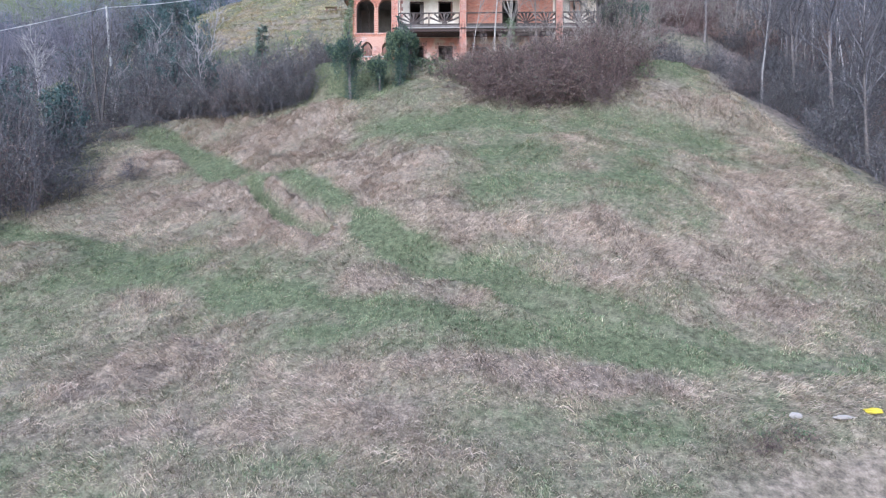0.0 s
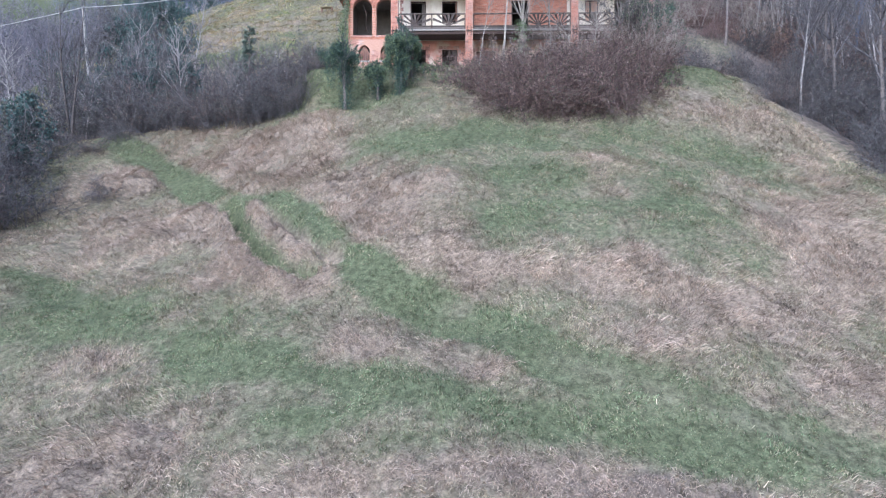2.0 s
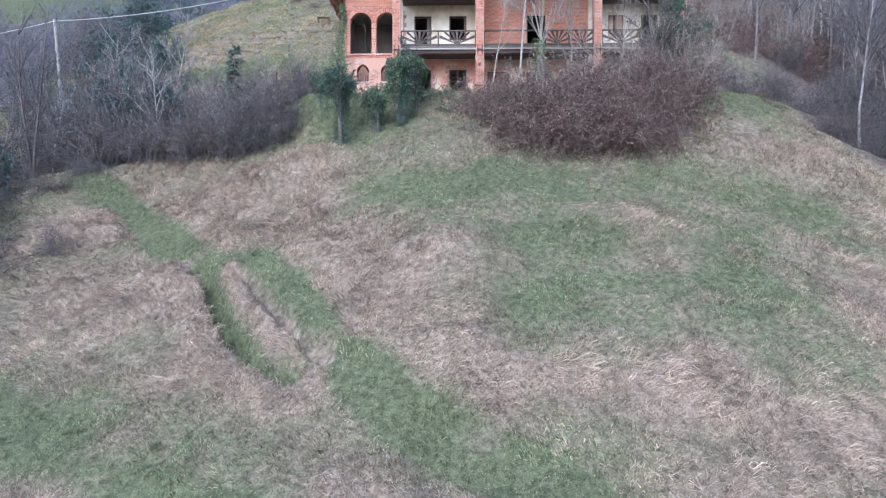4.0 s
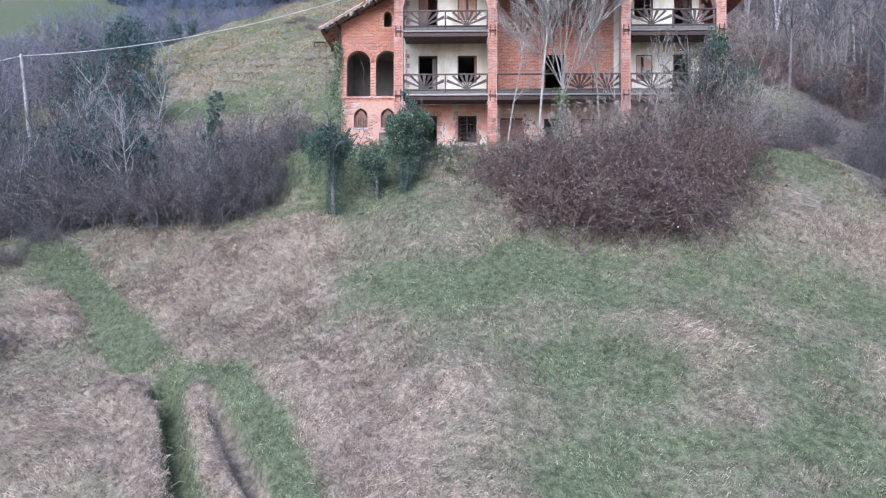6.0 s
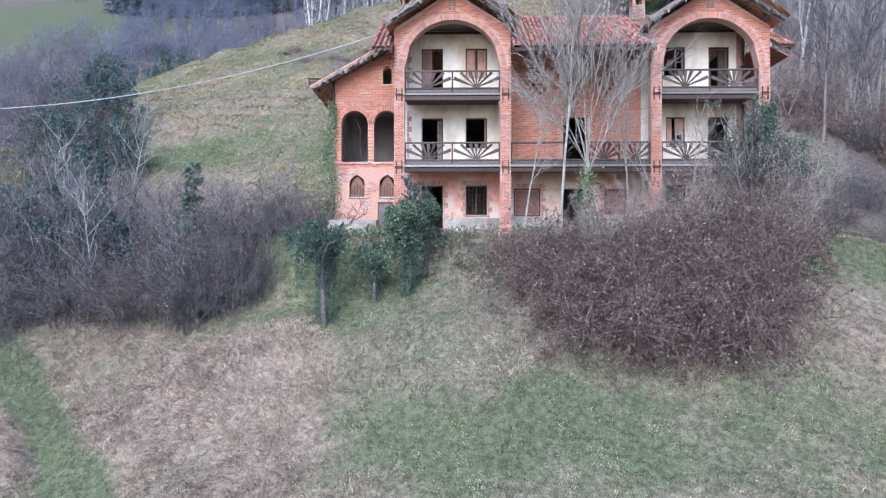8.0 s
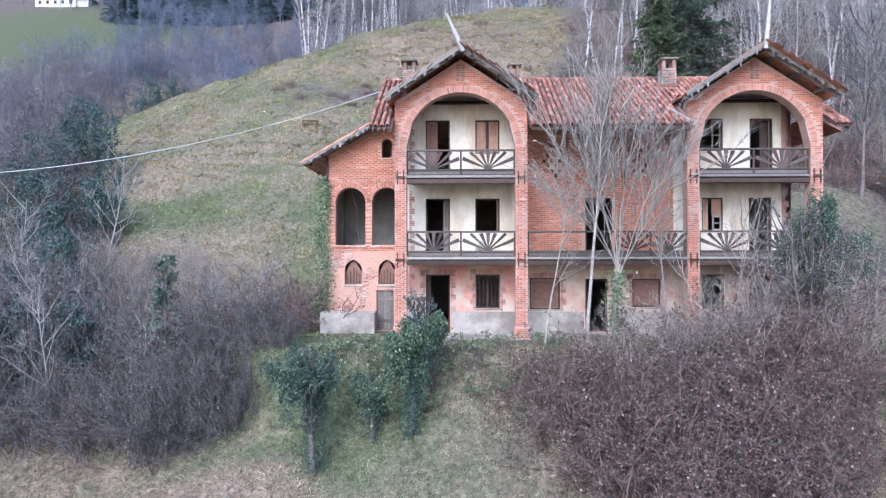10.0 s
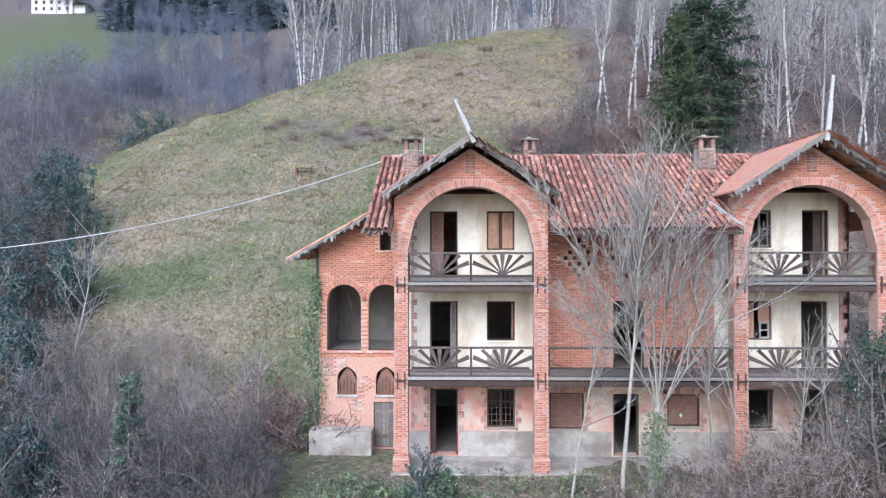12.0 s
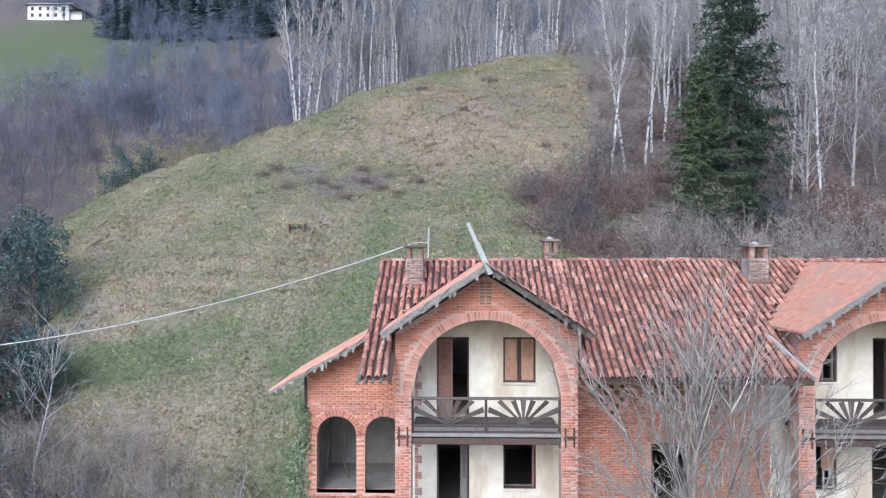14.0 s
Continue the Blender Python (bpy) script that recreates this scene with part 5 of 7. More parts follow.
def leaves(rng, places, size, droop=0.0):
    """Small folded leaves."""
    n = len(places)
    a = unit(rng.normal(0, 1, (n, 3)) + np.array([0, 0, -droop]))
    b = unit(np.cross(a, rng.normal(0, 1, (n, 3))))
    c = np.cross(a, b)
    s = (size * rng.uniform(0.6, 1.4, n))[:, None]
    V = np.stack([places, places + a * s * 0.5 + b * s * 0.38 + c * s * 0.12, places + a * s, places + a * s * 0.5 - b * s * 0.38 + c * s * 0.12], 1).reshape(-1, 3)
    i = np.arange(n)[:, None] * 4
    return V, np.concatenate([i + np.array([[0, 1, 2]]), i + np.array([[0, 2, 3]])])


def along(rng, paths, count):
    n, k, _ = paths.shape
    who, f = rng.integers(0, n, count), rng.uniform(0.1, 1, count) * (k - 1)
    i = np.minimum(f.astype(int), k - 2)
    g = (f - i)[:, None]
    return paths[who, i] * (1 - g) + paths[who, i + 1] * g


def bare_tree(seed, h, trunk_r, limbs=14, twigs=150, fine=500, spread=0.6, start=0.3, stems=1, lift=0.12, lean=0.05, limb_len=0.38, fan=0.22):
    """Trunk and crown arrays of a leafless tree."""
    rng = np.random.default_rng(seed)
    base = np.zeros((stems, 3))
    ways = np.tile([[0, 0, 1.0]], (stems, 1)) + rng.normal(0, lean if stems == 1 else fan, (stems, 3)) * [1, 1, 0]
    if stems > 1:
        base[:, :2] = rng.normal(0, 0.18, (stems, 2))
    base[:, 2] = -0.25
    tall = h * rng.uniform(0.75, 1.0, stems)
    tall[0] = h
    trunk = sprout(rng, base, ways, tall, 9, 0.045, 0.06)
    t = Heap().add(tubes(trunk, trunk_r * rng.uniform(0.7, 1, stems), np.full(stems, trunk_r * 0.12), 6))
    l1, who = branch_off(rng, trunk, limbs, start, 0.97, spread, h * limb_len, 5, 0.1, lift)
    l2, _ = branch_off(rng, l1, twigs, 0.2, 1.0, 0.6, h * limb_len * 0.42, 3, 0.13, lift * 0.8)
    c = Heap()
    c.add(tubes(l1, np.full(limbs, trunk_r * 0.36), np.full(limbs, trunk_r * 0.08), 4))
    c.add(tubes(l2, np.full(twigs, trunk_r * 0.12), np.full(twigs, trunk_r * 0.05), 3))
    if fine:
        l3, _ = branch_off(rng, l2, fine, 0.15, 1.0, 0.6, h * limb_len * 0.22, 2, 0.1, 0.1)
        c.add(spikes(l3, np.full(fine, max(trunk_r * 0.06, 0.006))))
    return t.arrays(), c.arrays(), l2


def plant(name, parts, place, label, category, group="", turn=0.0, scale=1.0):
    """A thing standing at a place, of parts (name, arrays, material)."""
    ob = thing(name, place, label, category, group)
    for n_, (V, F), mat_ in parts:
        piece = np_mesh(n_, V, F, mat_, ob, smooth=n_ == "trunk")
        if n_ == "brushwood":
            tagged(piece, kind="stuff")
    ob.rotation_euler, ob.scale = (0, 0, turn), (scale,) * 3
    return ob


def stand(ob, x, y, turn, scale=1.0, sink=0.1, squash=1.0):
    """A copy of a plant at a place on the ground."""
    c = copy_thing(ob, pose(x, y, float(height(x, y)) - sink, 0, 0, turn))
    c.scale = (scale, scale, scale * squash)
    return c


def at_ground(x, y, sink=0.05):
    return (x, y, float(height(x, y)) - sink)


rng = np.random.default_rng(11)


# ---- brambles and bushes
def bush(seed, r, h, stems, twigs, fine, leaf_count, leaf_size, arch=-0.16, spread=0.75, stem_r=0.014, wild=0.24):
    g = np.random.default_rng(seed)
    base = np.zeros((stems, 3))
    ang, rad = g.uniform(0, 2 * np.pi, stems), r * 0.75 * np.sqrt(g.uniform(0, 1, stems))
    base[:, 0], base[:, 1] = np.cos(ang) * rad, np.sin(ang) * rad
    base[:, 2] = -0.3
    out = base * [0.5 / max(r, 0.1), 0.5 / max(r, 0.1), 0]
    ways = out * spread + np.array([0, 0, 1.0]) + g.normal(0, 0.2, (stems, 3))
    s = sprout(g, base, ways, h * 1.25 * g.uniform(0.5, 1.05, stems) * (1.1 - 0.35 * rad / r), 6, wild, arch * 0.5)
    s2, _ = branch_off(g, s, twigs, 0.15, 1.0, 0.9, h * 0.36, 3, 0.3, arch * 0.5)
    s3, _ = branch_off(g, s2, fine, 0.1, 1.0, 0.8, h * 0.15, 2, 0.1, 0)
    a = Heap().add(tubes(s, np.full(stems, stem_r * 1.3), np.full(stems, stem_r * 0.6), 3)).add(spikes(s2, np.full(twigs, stem_r * 0.8)))
    b = Heap().add(spikes(s3, np.full(fine, stem_r * 0.55)))
    out_parts = [a.arrays(), b.arrays()]
    if leaf_count:
        out_parts.append(leaves(g, along(g, s3, leaf_count), np.full(leaf_count, leaf_size), 0.4))
    return out_parts, s3


def bush_thing(name, seed, mats, label, place, group, **kw):
    ps, _ = bush(seed, **kw)
    rows = [("thicket", ps[0], mats[0]), ("brushwood", ps[1], mats[1])]
    if len(ps) > 2:
        rows.append(("foliage", (ps[2][0], [ps[2][1]]), mats[2]))
    return plant(name, rows, place, label, "bush", group)


bramble = [bush_thing("bramble_bush", 40 + i, (TWIG_BRAMBLE, (TWIG_BRAMBLE, TWIG_RED, TWIG_RED)[i], BRAMBLE_LEAF), "dense tangled bramble, purple brown with pale dry leaves", at_ground(*p), "brambles before the house",
                      r=1.7, h=2.6, stems=80, twigs=520, fine=1500, leaf_count=4600, leaf_size=0.066, arch=-0.5, wild=0.34) for i, p in enumerate(((2.8, 34.4), (5.0, 33.9), (6.3, 35.2)))]
for i, (x, y, sc, sq) in enumerate(((0.3, 37.1, 0.7, 1.3), (1.0, 36.2, 0.85, 1.15), (1.9, 35.2, 0.8, 1.1), (4.0, 34.0, 0.9, 1.15), (6.0, 33.9, 0.8, 1.2), (7.0, 34.4, 0.85, 1.35), (7.9, 35.3, 0.8, 1.4), (3.2, 35.2, 1.0, 1.2), (5.2, 35.2, 1.1, 1.3), (6.3, 34.3, 0.85, 1.1), (1.9, 36.6, 0.9, 1.2), (3.6, 36.6, 1.0, 1.3), (4.6, 35.8, 1.05, 1.15),
                                    (2.6, 36.2, 0.95, 1.05), (6.6, 36.0, 0.9, 1.2), (6.2, 36.8, 1.05, 1.25), (7.4, 37.2, 0.9, 1.4), (4.2, 37.4, 0.9, 1.1), (8.9, 38.4, 0.8, 1.5), (7.3, 38.6, 0.85, 1.3), (9.7, 38.3, 0.7, 1.5), (2.0, 37.8, 0.65, 0.9), (5.6, 38.6, 0.8, 1.0))):
    stand(bramble[i % 3], x, y, 67 * i, sc, 0.12, sq)
for i, (x, y, sc, sq) in enumerate(((10.0, 38.9, 0.8, 1.9), (9.3, 37.2, 0.85, 1.6), (8.2, 36.4, 0.9, 1.4), (7.4, 35.4, 0.8, 1.3), (8.5, 38.2, 0.8, 1.6))):
    stand(bramble[(i + 1) % 3], x, y, 91 * i, sc, 0.12, sq)
scrub = [bush_thing("scrub_bush", 60 + i, (TWIG_GREY, TWIG_BRAMBLE if i == 1 else TWIG_GREY, SCRUB_LEAF), "leafless grey brown thicket with a few dry leaves", at_ground(*p), "thicket on the bank",
                    r=1.5, h=3.0, stems=46, twigs=420, fine=1200, leaf_count=2300, leaf_size=0.052, arch=-0.12, spread=0.6, wild=0.24) for i, p in enumerate(((-10.6, 38.4), (-13.4, 38.6), (-16.2, 39.0)))]
for i, (x, y, sc) in enumerate(((-9.2, 39.0, 0.75), (-11.8, 39.6, 1.05), (-14.8, 39.2, 1.1), (-17.8, 39.2, 1.1), (-19.4, 39.8, 1.1), (-12.6, 41.4, 1.25), (-15.4, 41.4, 1.35), (-18.2, 41.8, 1.35), (-21.2, 41.0, 1.2), (-10.4, 41.4, 0.9),
                                (-23.5, 43.0, 1.3), (-20.4, 44.2, 1.4), (-16.8, 44.4, 1.4), (-13.6, 44.0, 1.1), (-24.5, 46.5, 1.4), (-21.5, 47.5, 1.4), (-27.5, 45.5, 1.4), (-8.6, 37.9, 0.5), (-7.9, 38.9, 0.45), (-25.5, 50.5, 1.3),
                                (-19.5, 30.6, 1.25), (-20.6, 28.6, 1.25), (-21.8, 31.5, 1.5), (-22.5, 34.0, 1.5), (-23.6, 29.6, 1.5), (-25.5, 33.5, 1.6), (-21.0, 26.2, 1.0), (-24.0, 37.5, 1.4), (-28.5, 38.5, 1.6), (-29, 31, 1.7), (-19.8, 36.6, 0.55), (-16.4, 31.8, 0.35), (-19.0, 38.0, 0.45), (-9.4, 38.4, 0.75), (-10.5, 37.9, 0.8), (-11.4, 37.8, 0.9), (-12.4, 38.2, 0.95), (-8.6, 39.2, 0.6), (-10.2, 39.4, 0.9), (-11.2, 40.6, 1.15), (-9.4, 40.6, 0.6), (-27.0, 58.5, 1.2), (-29.5, 61.5, 1.3), (-31.5, 64.5, 1.3), (-25.0, 54.5, 1.2), (-28.5, 55.5, 1.4), (-32, 60, 1.5), (-34, 66.5, 1.5), (-23.2, 53.2, 0.9))):
    sc *= (0.95, 1.1, 0.8, 1.2)[i % 4] if -21 < x < -10 and y > 39 else 1.0
    stand(scrub[(i * 2 + 1) % 3 if x > -24 else 0], x, y, 53 * i, sc, 0.1, 0.85 + 0.55 * ((i * 37) % 10) / 10)
red_scrub = bush_thing("red_scrub", 70, (TWIG_RED, TWIG_RED, DRY_LEAF), "reddish brown leafless shrub on the hillside", at_ground(5.5, 58.5), "shrubs on the hill",
                       r=1.5, h=2.4, stems=40, twigs=300, fine=1200, leaf_count=500, leaf_size=0.08, stem_r=0.018)
for i in range(34):
    x, y = rng.uniform(2.0, 22), rng.uniform(54.5, 69)
    if y - 54 < (7 - x) * 1.6:
        continue
    stand(red_scrub if i % 4 else scrub[0], x, y, 47 * i, rng.uniform(0.7, 1.4))
for i, (x, y, sc) in enumerate(((-8.7, 44.3, 1.35), (-8.0, 44.0, 1.05), (-15.7, 70.0, 0.4), (-16.6, 69.2, 0.35), (-12.2, 68.5, 0.35), (-11.0, 67.6, 0.35), (-14.2, 67.8, 0.4), (-9.5, 70.0, 0.3), (-8.0, 67.6, 0.38), (-6.6, 66.9, 0.32), (-10.2, 66.4, 0.34), (-7.2, 69.2, 0.36), (-9.0, 68.4, 0.42), (-5.4, 68.4, 0.3), (-4.0, 71.0, 0.3), (2.0, 76.0, 0.35), (4.5, 73.5, 0.4), (-2, 80, 0.4), (0.5, 86, 0.5), (-6, 83.5, 0.5), (-22, 52.5, 0.7), (-24, 55, 0.9), (-26.5, 57, 1.0))):
    stand(red_scrub, x, y, 71 * i, sc, 0.1, 1.0 if i < 2 else 0.7)
yellow_bush = bush_thing("willow_scrub", 72, (TWIG_GREY, WILLOW, WILLOW), "yellowish brown willow scrub at the hill's foot", at_ground(-50, 120), "willow scrub", r=2.2, h=4.0, stems=40, twigs=300, fine=2600, leaf_count=6500, leaf_size=0.042, stem_r=0.012)
for x, y, sc in ((-44, 103, 1.9), (-41.5, 104, 2.3), (-39.5, 102, 2.1), (-37, 103, 2.3), (-35, 101, 2.1), (-32.5, 102, 2.0), (-30, 100, 1.8), (-42.5, 100, 1.8), (-38, 99.5, 1.9), (-33.8, 99, 1.8)):
    stand(yellow_bush, x, y, 40 * x, sc)
for i in range(38):
    x, y = rng.uniform(14.8, 25), rng.uniform(35, 51)
    stand((red_scrub, scrub[0], scrub[1])[i % 3], x, y, 37 * i, rng.uniform(0.35, 0.9))
# fine pale twigs before the hill
pale_scrub = bush_thing("pale_scrub", 74, (TWIG_PALE, TWIG_PALE, SCRUB_LEAF), "pale grey leafless shrub of fine twigs", at_ground(-14.0, 44.6), "pale shrubs at the hill's foot", r=1.4, h=3.4, stems=40, twigs=300, fine=1300, leaf_count=120, leaf_size=0.06, arch=0.0, spread=0.5, stem_r=0.011, wild=0.18)
for i, (x, y, sc) in enumerate(((-16.5, 45.2, 1.0), (-12.4, 43.4, 0.9), (-18.4, 47.0, 1.1), (-15.2, 47.2, 0.95), (-13.0, 45.8, 0.85), (-19.8, 49.4, 1.0), (-17.6, 49.8, 0.8), (-20.6, 51.2, 0.8), (-10.6, 44.8, 0.7), (9.0, 58.0, 1.1), (11.0, 57.4, 1.2), (13.0, 58.0, 1.2), (15.5, 57.2, 1.3), (10.2, 60.2, 1.0), (17.5, 58.6, 1.3), (20, 57.5, 1.4), (22.5, 58.5, 1.4), (12.0, 62.5, 1.0), (25, 58, 1.5), (-18.2, 44.6, 1.1), (-16.0, 43.6, 1.0), (-19.2, 46.2, 1.1), (-14.2, 46.6, 0.9), (-16.4, 48.0, 0.9), (-12.0, 45.0, 0.8), (-20.4, 48.0, 1.0), (-11.4, 46.6, 0.8), (-13.6, 48.2, 0.9), (-15.4, 45.4, 1.2), (-17.2, 46.4, 1.3), (-18.8, 48.6, 1.2), (-14.8, 49.6, 0.8), (-21.4, 49.6, 1.1), (-12.9, 44.3, 1.1), (-16.6, 51.0, 0.7), (10.6, 38.4, 1.0), (3.0, 37.4, 0.7), (5.0, 37.6, 0.75), (6.8, 37.8, 0.85), (8.6, 38.2, 0.95), (9.6, 37.6, 0.8))):
    stand(pale_scrub, x, y, 43 * i, sc)
tan_scrub = bush_thing("tan_scrub", 76, (TWIG_RED, DRY_LEAF, DRY_LEAF), "tan shrub with withered leaves", at_ground(14.0, 60.0), "withered shrubs behind the house", r=1.3, h=1.8, stems=30, twigs=200, fine=900, leaf_count=1400, leaf_size=0.11)
for i in range(30):
    x, y = rng.uniform(7.5, 17), rng.uniform(66, 86)
    stand((tan_scrub, pale_scrub, red_scrub)[i % 3], x + 0.1 * (y - 66), y, 59 * i, rng.uniform(0.5, 1.0))
for i in range(26):
    stand(tan_scrub, rng.uniform(6, 30), rng.uniform(56, 70), 59 * i, rng.uniform(0.6, 1.3))
weed = bush_thing("weed_clump", 78, (TWIG_GREY, DRY_LEAF, IVY_LIGHT), "low clump of weeds on the terrace edge", at_ground(-1.5, 38.2), "weeds before the house", r=0.5, h=0.75, stems=22, twigs=90, fine=260, leaf_count=420, leaf_size=0.06, stem_r=0.007)
for i in range(46):
    x, y = rng.uniform(-7.5, 1.5) if i % 3 else rng.uniform(1.5, 11), rng.uniform(36.2, 39.2) if i % 4 else rng.uniform(39.2, 40.4)
    stand(weed, x, y, 29 * i, rng.uniform(0.8, 1.7))
for i, x in enumerate((-7.5, -7.0, -6.4, -5.8, -5.2, -4.6)):
    stand(weed, x, 42.25 + 0.1 * (i % 3), 50 * i, 0.5 + 0.15 * (i % 2))
# undergrowth in the gully wood
for i in range(60):
    y = rng.uniform(16, 62)
    x = float(field_edge(y)) + rng.uniform(4.5 if 35 < y < 50 else 1.5, 16)
    stand(scrub[0] if i % 3 else bramble[1], x, y, 77 * i, rng.uniform(0.7, 1.5))


# ---- ivy-clad trees
def ivy_tree(seed, h, r, name, label, place, low=0.35, count=5200, bright=0.0, trunks=1, high=0.68, flat=1.15, leaf=IVY, leaf_size=0.056):
    g = np.random.default_rng(seed)
    (tv, tf), (cv, cf), l2 = bare_tree(seed, h, 0.11, 12, 90, 200, 0.7, low, trunks, 0.1, 0.08, 0.34)
    crown_c = np.array([0, 0, h * high])
    n = count
    lobes = 15
    mid = unit(g.normal(0, 1, (lobes, 3))) * (r * g.uniform(0.3, 1.0, lobes))[:, None] * [1.05, 0.9, flat]
    size = r * g.uniform(0.14, 0.4, lobes)
    pick = g.integers(0, lobes, n)
    d = unit(g.normal(0, 1, (n, 3)))
    pts = crown_c + mid[pick] + d * (size[pick] * g.uniform(0.05, 1.25, n) ** 0.7)[:, None]
    # strands that hang from the lobes
    hang = g.random(n) < 0.36
    k_ = int(hang.sum())
    strands = 34
    root_ = crown_c + mid[g.integers(0, lobes, strands)] + g.normal(0, 0.16, (strands, 3)) * r
    drop = r * g.uniform(0.3, 1.25, strands)
    w_ = g.integers(0, strands, k_)
    pts[hang] = root_[w_] + g.normal(0, 0.055, (k_, 3)) - np.array([0, 0, 1.0]) * (drop[w_] * g.uniform(0, 1, k_))[:, None]
    pts[:, 2] = np.maximum(pts[:, 2], 0.15)
    col = g.uniform(0, h * 0.75, n // 4)
    trunk_pts = np.stack([g.normal(0, 0.17, n // 4), g.normal(0, 0.17, n // 4), col], -1)
    pts = np.concatenate([pts, trunk_pts, along(g, l2, n // 4)])
    lv, lf = leaves(g, pts, np.full(len(pts), leaf_size), 1.2)
    k = len(lf) // 2
    hv, hf = leaves(g, pts[: max(1, int(len(pts) * bright))] + g.normal(0, 0.05, (max(1, int(len(pts) * bright)), 3)), np.full(max(1, int(len(pts) * bright)), 0.062), 0.8)
    rows = [("trunk", (tv, tf), BARK), ("crown", (cv, cf), TWIG_GREY), ("ivy", (lv, [lf]), leaf)]
    if bright:
        rows.append(("young_ivy", (hv, [hf]), IVY_LIGHT))
    return plant(name, rows, place, label, "tree")


ivy_tree(5, 3.8, 1.2, "ivy_tree", "small tree smothered in dark teal ivy", at_ground(-5.95, 35.5), bright=0.08, high=0.78, flat=0.6, count=10000)
ivy_tree(6, 3.7, 1.05, "ivy_tree", "small tree with bright green ivy", at_ground(-3.25, 36.0), bright=0.4, count=11000, high=0.62)
ivy_tree(7, 2.2, 0.8, "ivy_tree", "low stump wrapped in green ivy", at_ground(-4.4, 36.3), bright=0.25, count=3600, high=0.74, flat=0.5)
ivy_tree(8, 3.0, 0.5, "ivy_tree", "thin stem wrapped in pale green ivy", at_ground(-2.6, 37.4), bright=0.6, count=2600)
ivy_tree(9, 5.3, 1.5, "ivy_tree", "tall shrub tree hung with grey green ivy", at_ground(10.0, 39.2), low=0.3, bright=0.15, count=9000, trunks=4, high=0.74, flat=0.8)
ivy_tree(10, 5.0, 1.5, "ivy_tree", "broad shrub tree with dull brownish ivy", at_ground(9.2, 37.9), low=0.25, bright=0.05, count=6000, trunks=5, high=0.62, leaf=SCRUB_LEAF)
ivy_tree(12, 4.6, 1.3, "ivy_tree", "ivy covered shrub beside the brambles", at_ground(10.9, 39.3), low=0.3, bright=0.1, count=4000, trunks=2)
for i, (x, y, h, r) in enumerate(((-24.5, 52.0, 5.5, 2.2), (-27.5, 54.5, 6, 2.5), (-25.5, 48.0, 4.5, 2.0), (-30, 51, 6, 2.6), (-22.8, 50.0, 4.0, 1.6), (-24.2, 33.2, 4.0, 1.6), (-27, 36.5, 5, 2.0), (-30.5, 42, 6, 2.4), (-20.3, 46.6, 6.2, 1.9), (-22.2, 46.0, 5.6, 2.0), (-22.4, 53.0, 4.6, 1.8), (-22.8, 35.4, 4.2, 1.8), (-18.8, 43.6, 3.4, 1.3), (-19.6, 42.4, 5.8, 1.5), (-16.6, 41.6, 4.4, 1.1), (-31, 77, 5, 2.2), (-34, 75, 5, 2.4), (-29, 78.5, 4.5, 2.0), (-24.8, 57.5, 5, 2.0), (-27.5, 59.5, 5.5, 2.2), (-36.5, 73, 5, 2.2))):
    ivy_tree(80 + i, h, r, "evergreen_shrub", "dark evergreen shrub in the thicket", at_ground(x, y), low=0.2, count=2700, trunks=2, leaf=EVERGREEN, leaf_size=0.12)
# ivy up the wing corner
g = np.random.default_rng(15)
n = 2600
z = g.uniform(0, 6.2, n)
pts = np.stack([-7.36 + g.normal(0, 0.2, n) * (1.4 - z / 7) - 0.12 * np.sin(z * 2), 43.40 + g.normal(0, 0.12, n), z], -1)
lv, lf = leaves(g, pts, np.full(n, 0.085), 0.7)
ivy = thing("climbing_ivy", (-7.2, 43.3, 0), "pale green ivy climbing the wing wall corner", "ivy")
np_mesh("foliage", lv - np.array((-7.2, 43.3, 0)), [lf], IVY_LIGHT, ivy)
st = sprout(g, np.tile([[-0.05, 0.1, -0.1]], (5, 1)), np.tile([[0, 0, 1.0]], (5, 1)) + g.normal(0, 0.05, (5, 3)), np.full(5, 6.0), 8, 0.05)
np_mesh("vine", *tubes(st, np.full(5, 0.025), np.full(5, 0.008))[:1], [tubes(st, np.full(5, 0.025), np.full(5, 0.008))[1]], BARK, ivy)


# ---- bare trees
def bare_thing(name, label, place, mats, group="", **kw):
    t_, c_, _ = bare_tree(**kw)
    return plant(name, [("trunk", t_, mats[0]), ("crown", c_, mats[1])], place, label, "tree", group)


